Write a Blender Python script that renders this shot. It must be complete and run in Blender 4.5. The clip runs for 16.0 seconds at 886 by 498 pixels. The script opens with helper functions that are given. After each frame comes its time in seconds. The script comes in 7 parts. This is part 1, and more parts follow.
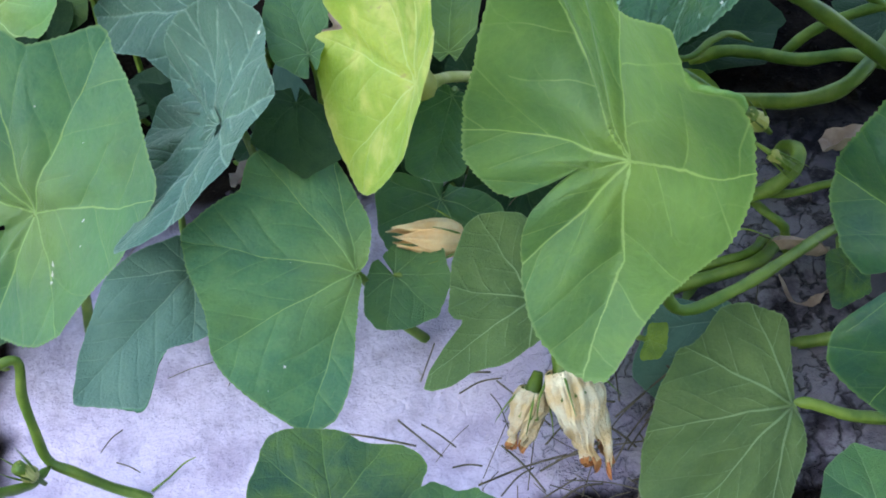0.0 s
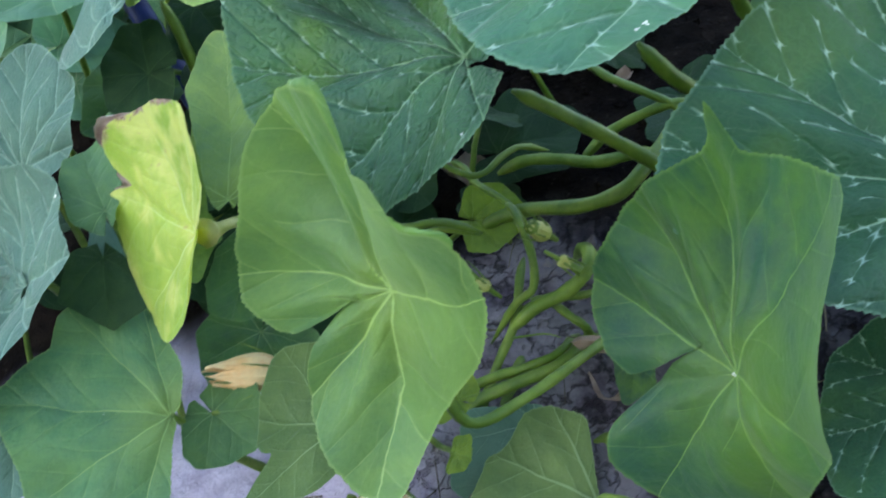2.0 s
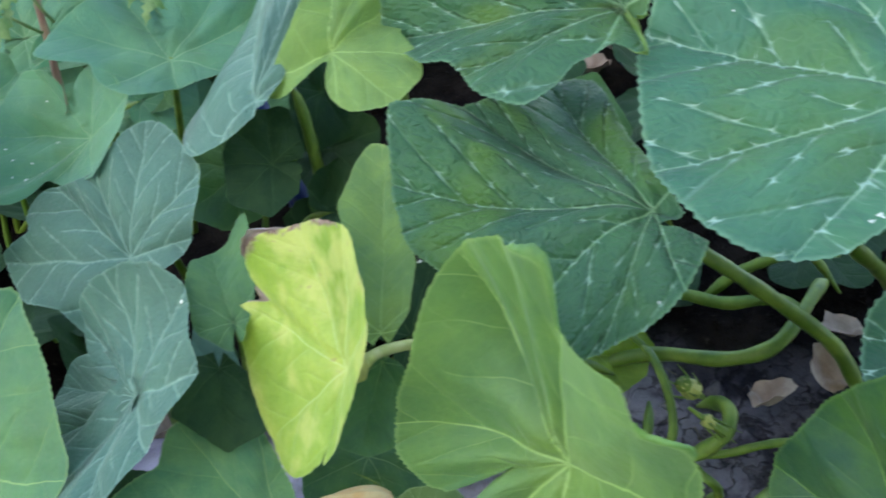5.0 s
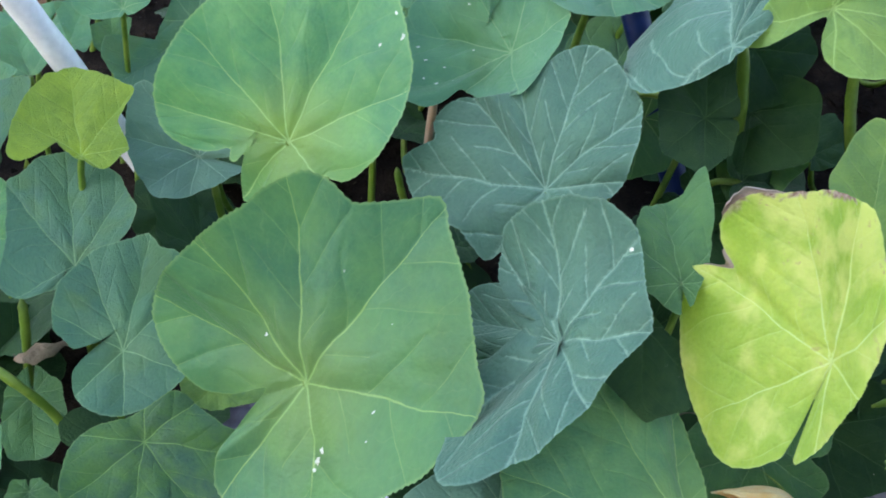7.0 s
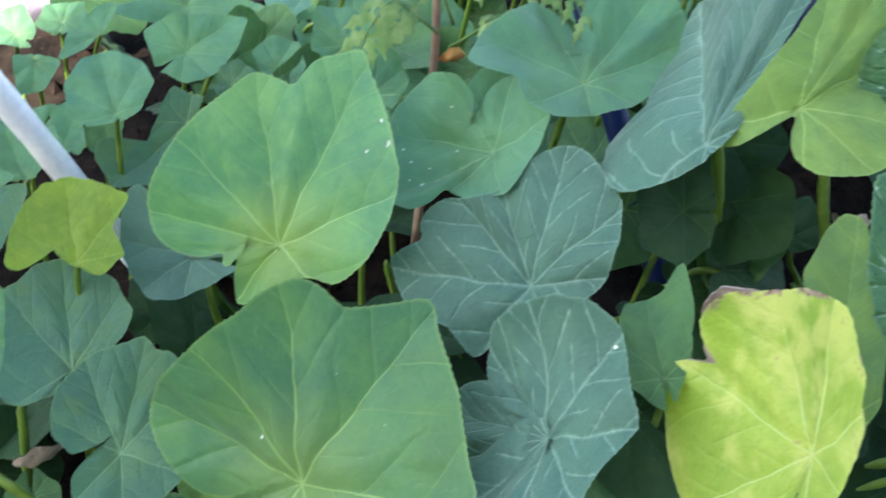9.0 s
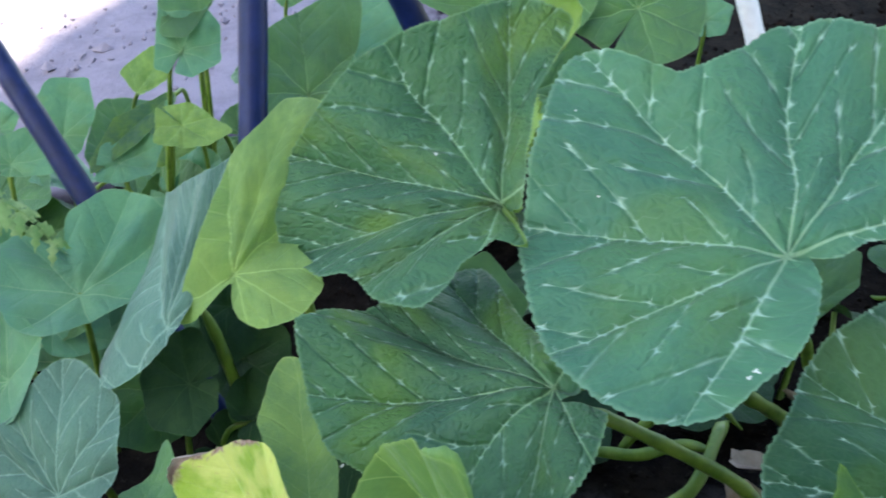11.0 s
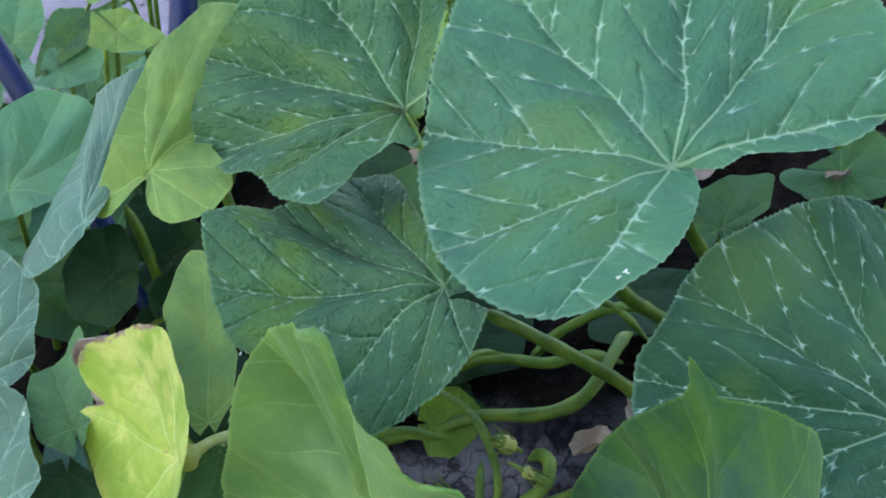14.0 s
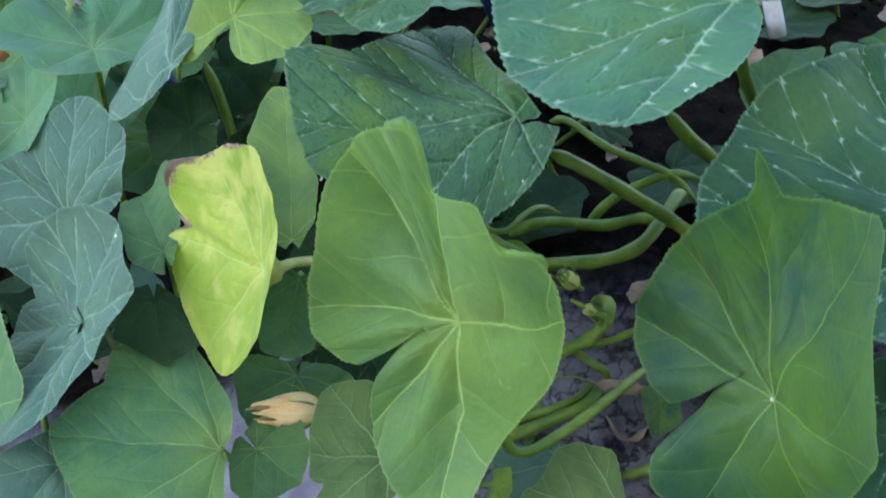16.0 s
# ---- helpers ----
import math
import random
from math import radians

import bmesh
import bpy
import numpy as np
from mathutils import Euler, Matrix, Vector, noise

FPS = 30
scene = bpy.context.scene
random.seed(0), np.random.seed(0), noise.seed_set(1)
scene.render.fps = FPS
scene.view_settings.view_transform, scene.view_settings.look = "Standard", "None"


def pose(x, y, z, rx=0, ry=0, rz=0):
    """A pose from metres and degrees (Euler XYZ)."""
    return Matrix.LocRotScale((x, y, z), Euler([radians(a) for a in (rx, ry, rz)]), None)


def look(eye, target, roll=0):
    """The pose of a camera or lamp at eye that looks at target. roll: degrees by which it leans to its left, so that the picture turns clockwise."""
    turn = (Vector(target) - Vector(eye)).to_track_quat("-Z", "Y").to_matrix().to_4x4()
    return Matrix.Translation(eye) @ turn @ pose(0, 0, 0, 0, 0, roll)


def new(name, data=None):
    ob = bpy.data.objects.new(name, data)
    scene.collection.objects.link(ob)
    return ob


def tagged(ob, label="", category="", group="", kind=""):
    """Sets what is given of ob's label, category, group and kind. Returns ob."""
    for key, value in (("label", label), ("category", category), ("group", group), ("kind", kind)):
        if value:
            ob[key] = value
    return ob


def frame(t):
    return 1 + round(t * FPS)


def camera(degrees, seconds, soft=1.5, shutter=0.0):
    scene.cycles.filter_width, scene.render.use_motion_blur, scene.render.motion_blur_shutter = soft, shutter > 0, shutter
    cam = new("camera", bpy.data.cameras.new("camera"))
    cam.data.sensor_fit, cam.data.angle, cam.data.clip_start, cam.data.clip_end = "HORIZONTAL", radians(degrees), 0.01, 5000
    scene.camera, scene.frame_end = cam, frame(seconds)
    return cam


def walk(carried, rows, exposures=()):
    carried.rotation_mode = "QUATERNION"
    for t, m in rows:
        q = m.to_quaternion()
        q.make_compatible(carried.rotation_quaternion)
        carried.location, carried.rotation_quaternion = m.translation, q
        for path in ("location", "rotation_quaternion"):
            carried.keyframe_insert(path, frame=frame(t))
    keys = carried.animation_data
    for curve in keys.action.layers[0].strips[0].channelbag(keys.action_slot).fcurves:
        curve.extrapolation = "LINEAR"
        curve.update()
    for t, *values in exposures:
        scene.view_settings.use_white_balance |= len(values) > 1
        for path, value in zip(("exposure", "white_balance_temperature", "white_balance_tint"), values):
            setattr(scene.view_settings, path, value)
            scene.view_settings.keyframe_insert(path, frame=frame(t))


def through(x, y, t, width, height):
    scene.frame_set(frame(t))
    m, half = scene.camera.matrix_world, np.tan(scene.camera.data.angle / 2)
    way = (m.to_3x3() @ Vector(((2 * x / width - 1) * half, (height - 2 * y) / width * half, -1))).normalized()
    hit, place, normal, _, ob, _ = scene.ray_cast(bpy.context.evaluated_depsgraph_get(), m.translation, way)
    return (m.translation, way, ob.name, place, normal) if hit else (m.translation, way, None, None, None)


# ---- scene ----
cam = camera(43.4, 16.0, soft=1.8, shutter=0.35)
PATH = [
    (0, -0.0000, 0.0000, 0.6555, 45.01, 0.01, 0.01),
    (0.5, 0.0130, -0.0030, 0.6593, 45.70, 0.62, -0.88),
    (1, 0.0360, -0.0104, 0.6664, 47.02, 0.81, -1.49),
    (1.5, 0.0756, -0.0110, 0.6765, 47.74, 2.05, -3.11),
    (2, 0.1210, -0.0074, 0.6937, 49.22, 3.50, -4.89),
    (2.5, 0.1546, 0.0146, 0.7181, 49.89, 4.30, -5.28),
    (3, 0.1708, 0.0549, 0.7500, 49.50, 3.74, -4.59),
    (3.2, 0.1731, 0.0655, 0.7571, 49.52, 3.40, -4.45),
    (5.3, -0.0685, 0.0964, 0.7139, 50.27, -4.76, -1.92),
    (5.5, -0.1052, 0.1003, 0.7065, 50.35, -5.83, -0.45),
    (6, -0.1850, 0.1151, 0.6846, 49.90, -8.15, 3.46),
    (6.5, -0.2173, 0.1256, 0.6636, 48.63, -8.73, 5.51),
    (7, -0.2410, 0.1331, 0.6479, 47.28, -9.31, 6.84),
    (7.5, -0.2558, 0.1350, 0.6423, 46.63, -9.52, 7.39),
    (8, -0.2657, 0.1398, 0.6551, 46.63, -9.01, 7.55),
    (8.5, -0.2726, 0.1413, 0.6665, 48.03, -8.87, 7.57),
    (9, -0.2444, 0.1349, 0.6806, 50.53, -8.43, 5.45),
    (9.5, -0.1797, 0.1276, 0.7082, 53.27, -6.27, 1.58),
    (10, -0.1149, 0.1160, 0.7380, 55.70, -4.03, -3.34),
    (10.2, -0.0936, 0.1111, 0.7492, 56.58, -3.39, -5.15),
    (12.3, 0.0804, 0.0337, 0.7925, 57.93, 3.65, -16.73),
    (12.5, 0.0844, 0.0342, 0.7956, 57.89, 3.48, -16.83),
    (13, 0.0823, 0.0415, 0.7994, 57.79, 3.16, -16.73),
    (13.5, 0.0688, 0.0425, 0.7910, 55.57, 0.64, -13.82),
    (14, 0.0528, 0.0261, 0.7703, 54.84, -1.07, -10.03),
    (14.5, 0.0432, 0.0141, 0.7497, 54.72, -1.24, -9.05),
    (15, 0.0318, -0.0141, 0.7321, 54.67, -1.42, -8.14),
    (15.5, 0.0108, -0.0501, 0.7320, 54.88, -1.80, -7.94),
    (16, 0.0027, -0.0672, 0.6958, 54.79, -0.95, -8.80),
]
EXPOSURE, KELVIN, TINT = 2.56, 7250, 9.0
walk(cam, [(t, pose(x, y, z, rx, ry, rz)) for t, x, y, z, rx, ry, rz in PATH], [(t, EXPOSURE + e, KELVIN, TINT) for t, e in ((0.0, -0.06), (3.0, 0.1), (6.0, 0.04), (9.0, 0.05), (10.0, 0.02), (12.5, -0.1), (16.0, -0.03))])

# ---- light: open shade under a bright sky ----
world = bpy.data.worlds.new("world")
scene.world = world
world.use_nodes = True
wn = world.node_tree.nodes
sky = wn.new("ShaderNodeTexSky")
sky.sky_type, sky.sun_disc = "NISHITA", False
sky.sun_elevation, sky.sun_rotation = radians(42), radians(211)
wn["Background"].inputs["Strength"].default_value = 0.15
world.node_tree.links.new(sky.outputs[0], wn["Background"].inputs[0])
sun = new("sun", bpy.data.lights.new("sun", "SUN"))
sun.data.energy, sun.data.angle, sun.data.color = 5.0, radians(0.5), (1.0, 0.95, 0.87)
sun.matrix_world = look((-4.0, -6.6, 7.0), (0, 0, 0))


# ---- materials ----
class Nodes:
    """Short spelling for node trees."""

    def __init__(self, name):
        self.mat = bpy.data.materials.new(name)
        self.mat.use_nodes = True
        self.t = self.mat.node_tree
        self.bsdf = self.t.nodes["Principled BSDF"]
        self.out = self.t.nodes["Material Output"]

    def put(self, socket, value):
        if hasattr(value, "is_linked"):
            self.t.links.new(value, socket)
        elif isinstance(value, (tuple, list)) and len(value) == 3 and socket.type == "RGBA":
            socket.default_value = (*value, 1.0)
        else:
            socket.default_value = value

    def node(self, kind, **inputs):
        n = self.t.nodes.new("ShaderNode" + kind)
        for k, v in inputs.items():
            self.put(n.inputs[k.replace("_", " ")], v)
        return n

    def math(self, op, a, b=0.0, clamp=False):
        n = self.t.nodes.new("ShaderNodeMath")
        n.operation, n.use_clamp = op, clamp
        self.put(n.inputs[0], a)
        self.put(n.inputs[1], b)
        return n.outputs[0]

    def mix(self, f, a, b):
        n = self.t.nodes.new("ShaderNodeMix")
        n.data_type = "RGBA"
        self.put(n.inputs["Factor"], f)
        self.put(n.inputs["A"], a)
        self.put(n.inputs["B"], b)
        return n.outputs["Result"]

    def step(self, x, lo, hi):
        n = self.t.nodes.new("ShaderNodeMapRange")
        n.interpolation_type = "SMOOTHSTEP"
        for i, v in enumerate((x, lo, hi, 0.0, 1.0)):
            self.put(n.inputs[i], v)
        return n.outputs[0]

    def coords(self, scale=1.0):
        c = self.node("TexCoord").outputs["Object"]
        m = self.t.nodes.new("ShaderNodeMapping")
        self.put(m.inputs["Vector"], c)
        m.inputs["Scale"].default_value = (scale,) * 3
        return m.outputs[0]

    def noise(self, vec, scale, detail=3.0, rough=0.55):
        return self.node("TexNoise", Vector=vec, Scale=scale, Detail=detail, Roughness=rough).outputs["Fac"]

    def bump(self, height, strength, distance):
        return self.node("Bump", Height=height, Strength=strength, Distance=distance).outputs["Normal"]


def leaf_material(name, dark, pale, vein, width=0.011, halo=0.0, spots=0.0, pucker=0.5, burn=0.0, heart=0.0, warm=0.0, gloss=0.42, shine=0.42, ribs=0.45, through=0.3, sheen=0.12, coarse=1.0):
    """A squash leaf: palmate main veins, side veins and their twigs, pale flecks where twigs leave a vein; works on the leaf's own plane."""
    n = Nodes(name)
    mul, add, sub = (lambda p, q: n.math("MULTIPLY", p, q)), (lambda p, q: n.math("ADD", p, q)), (lambda p, q: n.math("SUBTRACT", p, q))
    at = n.t.nodes.new("ShaderNodeAttribute")
    at.attribute_name = "leafplane"
    sep = n.node("SeparateXYZ", Vector=at.outputs["Vector"])
    rnd = n.node("ObjectInfo").outputs["Random"]
    shift = n.node("CombineXYZ", X=mul(rnd, 37.0), Y=mul(rnd, 11.0), Z=0.0).outputs[0]
    va = n.t.nodes.new("ShaderNodeVectorMath")
    n.put(va.inputs[0], n.node("CombineXYZ", X=sep.outputs["X"], Y=sep.outputs["Y"], Z=0.0).outputs[0])
    n.put(va.inputs[1], shift)
    vec = va.outputs[0]
    fret = n.node("SeparateXYZ", Vector=n.node("TexNoise", Vector=vec, Scale=9.0, Detail=2.0).outputs["Color"])
    x = add(sep.outputs["X"], mul(sub(fret.outputs["X"], 0.5), 0.016))
    y = add(sep.outputs["Y"], mul(sub(fret.outputs["Y"], 0.5), 0.016))
    r = n.math("SQRT", add(mul(x, x), mul(y, y)))
    th = n.math("DIVIDE", n.math("ARCTAN2", y, x), radians(46))
    fr = sub(th, n.math("ROUND", th))
    ang = mul(fr, radians(46))
    sgn = n.math("SIGN", fr)
    d = n.math("ABSOLUTE", mul(r, n.math("SINE", ang)))
    s = mul(r, n.math("COSINE", ang))
    w = mul(sub(1.35, mul(s, 0.85)), width)
    w = mul(n.math("MAXIMUM", w, width * 0.3), sep.outputs["Z"])
    main = sub(1.0, n.step(n.math("DIVIDE", d, w), 0.35, 1.25))
    q = add(sub(s, mul(d, 1.15)), mul(mul(d, d), 0.35))
    q = n.math("DIVIDE", add(q, mul(sgn, 0.07)), 0.34)
    side_s = mul(sub(n.math("FRACT", q), 0.5), 0.25)
    side_d = n.math("ABSOLUTE", side_s)
    inner = n.step(s, 0.12, 0.3)
    uneven = n.noise(vec, 4.5, 2.0)
    side = mul(sub(1.0, n.step(side_d, width * 0.15, width * 0.62)), inner)
    side = mul(side, n.step(d, 0.75, 0.1))
    side = mul(side, add(0.3, mul(n.step(uneven, 0.34, 0.6), 0.7)))
    twig_q = n.math("FRACT", add(n.math("DIVIDE", add(sub(d, mul(side_d, 0.25)), mul(sub(uneven, 0.5), 0.18)), 0.13 * coarse), mul(n.math("SIGN", side_s), 0.1)))
    twig_d = mul(n.math("ABSOLUTE", sub(twig_q, 0.5)), 0.092 * coarse)
    twig = mul(mul(sub(1.0, n.step(twig_d, width * 0.05, width * 0.42)), inner), n.step(uneven, 0.62, 0.4))
    twig = mul(twig, n.step(d, 0.02, 0.05))
    warp = n.t.nodes.new("ShaderNodeVectorMath")
    n.put(warp.inputs[0], vec)
    n.put(warp.inputs[1], n.node("CombineXYZ", X=mul(fret.outputs["Y"], 0.07), Y=mul(fret.outputs["Z"], 0.07), Z=0.0).outputs[0])
    net = n.node("TexVoronoi", Vector=warp.outputs[0], Scale=17.0)
    net.feature = "DISTANCE_TO_EDGE"
    netd = net.outputs["Distance"]
    fine = sub(1.0, n.step(netd, 0.0, 0.09))
    patch = n.noise(vec, 1.15, 3.0)
    grain = n.noise(vec, 26.0, 4.0, 0.65)
    hair = n.noise(vec, 130.0, 2.0, 0.7)
    mid = n.noise(vec, 6.0, 3.0)
    col = n.mix(n.step(add(mul(patch, 0.7), mul(mid, 0.3)), 0.33, 0.68), dark, pale)
    if warm:
        sallow = n.step(n.noise(vec, 1.1, 2.0), 0.50, 0.66)
        col = n.mix(mul(sallow, warm), col, (0.056, 0.142, 0.022))
    tone = add(0.80, add(mul(grain, 0.34), mul(hair, 0.10)))
    hsv = n.node("HueSaturation", Saturation=1.0, Value=tone, Color=col)
    n.put(hsv.inputs["Hue"], add(0.492, mul(rnd, 0.016)))
    col = hsv.outputs[0]
    if halo:
        feather = n.step(add(mul(mid, 0.6), mul(grain, 0.55)), 0.42, 0.68)
        wide = n.math("MAXIMUM", sub(1.0, n.step(d, 0.0, width * 6.0)), mul(sub(1.0, n.step(side_d, 0.0, width * 3.2)), inner))
        col = n.mix(mul(mul(wide, feather), halo), col, vein)
    col = n.mix(mul(fine, 0.04), col, vein)
    if heart:
        col = n.mix(mul(sub(1.0, n.step(r, 0.05, 0.75)), heart), col, (0.21, 0.31, 0.05))
    edge_at = n.t.nodes.new("ShaderNodeAttribute")
    edge_at.attribute_name = "rim"
    col = n.mix(mul(n.step(edge_at.outputs["Fac"], 0.975, 1.0), 0.4), col, vein)
    veins = n.math("MAXIMUM", mul(main, 0.8), n.math("MAXIMUM", mul(side, ribs), mul(twig, ribs * 0.3)))
    col = n.mix(veins, col, vein)
    if spots:
        tooth = mul(n.math("ABSOLUTE", sub(n.math("FRACT", n.math("DIVIDE", add(add(sub(s, mul(d, 0.1)), mul(sub(mid, 0.5), 0.16)), mul(sgn, 0.012)), 0.105 * coarse)), 0.5)), 0.105 * coarse)
        on_main = sub(1.0, n.step(add(n.math("SQRT", mul(tooth, 0.016)), mul(n.math("SQRT", mul(d, 0.016)), 0.8)), 0.013, 0.0275))
        on_side = mul(sub(1.0, n.step(add(n.math("SQRT", mul(twig_d, 0.016)), mul(n.math("SQRT", mul(side_d, 0.016)), 0.8)), 0.012, 0.0255)), n.step(d, 0.03, 0.07))
        some = n.step(n.noise(vec, 9.0, 1.0), 0.34, 0.56)
        fleck = mul(mul(n.math("MAXIMUM", on_main, on_side), mul(inner, spots)), some)
        glow = mul(sub(1.0, n.step(n.math("MINIMUM", mul(d, 0.8), side_d), 0.0, 0.022)), mul(inner, mul(n.step(n.noise(vec, 7.0, 3.0), 0.5, 0.72), 0.45 * spots)))
        col = n.mix(n.math("MINIMUM", n.math("MAXIMUM", fleck, glow), 0.9), col, (0.30, 0.46, 0.35))
    speck = n.node("TexVoronoi", Vector=vec, Scale=5.0)
    dot = mul(sub(1.0, n.step(speck.outputs["Distance"], 0.018, 0.03)), n.step(n.node("SeparateColor", Color=speck.outputs["Color"]).outputs[0], 0.78, 0.80))
    col = n.mix(mul(dot, 0.8), col, (0.75, 0.78, 0.72))
    if burn:
        tops = n.step(sep.outputs["X"], 0.1, 0.9)
        b = n.step(add(edge_at.outputs["Fac"], mul(mid, 0.16)), 1.03, 1.07)
        b = mul(b, mul(tops, n.step(n.noise(vec, 3.3, 3.0), 0.46, 0.54)))
        blot = n.step(add(n.noise(vec, 2.3, 4.0), mul(tops, 0.12)), 0.50, 0.68)
        col = n.mix(mul(blot, 0.5), col, (0.64, 0.64, 0.20))
        worm = mul(n.step(n.noise(vec, 11.0, 3.0, 0.6), 0.62, 0.66), n.step(add(patch, mul(tops, 0.2)), 0.55, 0.7))
        col = n.mix(mul(worm, 0.55), col, (0.40, 0.30, 0.12))
        col = n.mix(mul(b, burn), col, n.mix(n.step(grain, 0.4, 0.6), (0.20, 0.11, 0.08), (0.42, 0.30, 0.24)))
    swell = n.step(netd, 0.0, 0.45)
    trough = n.step(n.math("MINIMUM", d, side_d), 0.0, 0.03)
    height = add(mul(swell, 0.022 * pucker), mul(trough, 0.03 * pucker))
    height = add(height, add(mul(grain, 0.04), mul(hair, 0.012)))
    nor = n.bump(height, 0.9, 0.017)
    n.put(n.bsdf.inputs["Base Color"], col)
    n.put(n.bsdf.inputs["Normal"], nor)
    n.put(n.bsdf.inputs["Roughness"], add(gloss, mul(grain, 0.2)))
    n.bsdf.inputs["Specular IOR Level"].default_value = shine
    n.bsdf.inputs["Sheen Weight"].default_value = sheen
    n.bsdf.inputs["Sheen Roughness"].default_value = 0.6
    tr = n.node("BsdfTranslucent", Normal=nor)
    h2 = n.node("HueSaturation", Hue=0.475, Saturation=1.15, Value=1.25, Color=col)
    n.put(tr.inputs["Color"], h2.outputs[0])
    ms = n.node("MixShader", Fac=through)
    n.t.links.new(n.bsdf.outputs[0], ms.inputs[1])
    n.t.links.new(tr.outputs[0], ms.inputs[2])
    n.t.links.new(ms.outputs[0], n.out.inputs["Surface"])
    return n.mat


def plain_material(name, a, b, scale=30.0, rough=0.6, bump=0.3, depth=0.003, metal=0.0, through=0.0, shine=0.5):
    n = Nodes(name)
    vec = n.coords()
    f = n.noise(vec, scale, 4.0)
    g = n.noise(vec, scale * 7, 3.0)
    rnd = n.node("ObjectInfo").outputs["Random"]
    col = n.mix(n.step(f, 0.35, 0.68), a, b)
    hsv = n.node("HueSaturation", Value=n.math("ADD", 0.78, n.math("ADD", n.math("MULTIPLY", g, 0.3), n.math("MULTIPLY", rnd, 0.14))), Color=col)
    n.put(n.bsdf.inputs["Base Color"], hsv.outputs[0])
    n.put(n.bsdf.inputs["Roughness"], n.math("ADD", rough - 0.1, n.math("MULTIPLY", g, 0.2)))
    n.bsdf.inputs["Metallic"].default_value = metal
    n.bsdf.inputs["Specular IOR Level"].default_value = shine
    n.put(n.bsdf.inputs["Normal"], n.bump(n.math("ADD", f, n.math("MULTIPLY", g, 0.4)), bump, depth))
    if through:
        tr = n.node("BsdfTranslucent", Color=col)
        ms = n.node("MixShader", Fac=through)
        n.t.links.new(n.bsdf.outputs[0], ms.inputs[1])
        n.t.links.new(tr.outputs[0], ms.inputs[2])
        n.t.links.new(ms.outputs[0], n.out.inputs["Surface"])
    return n.mat


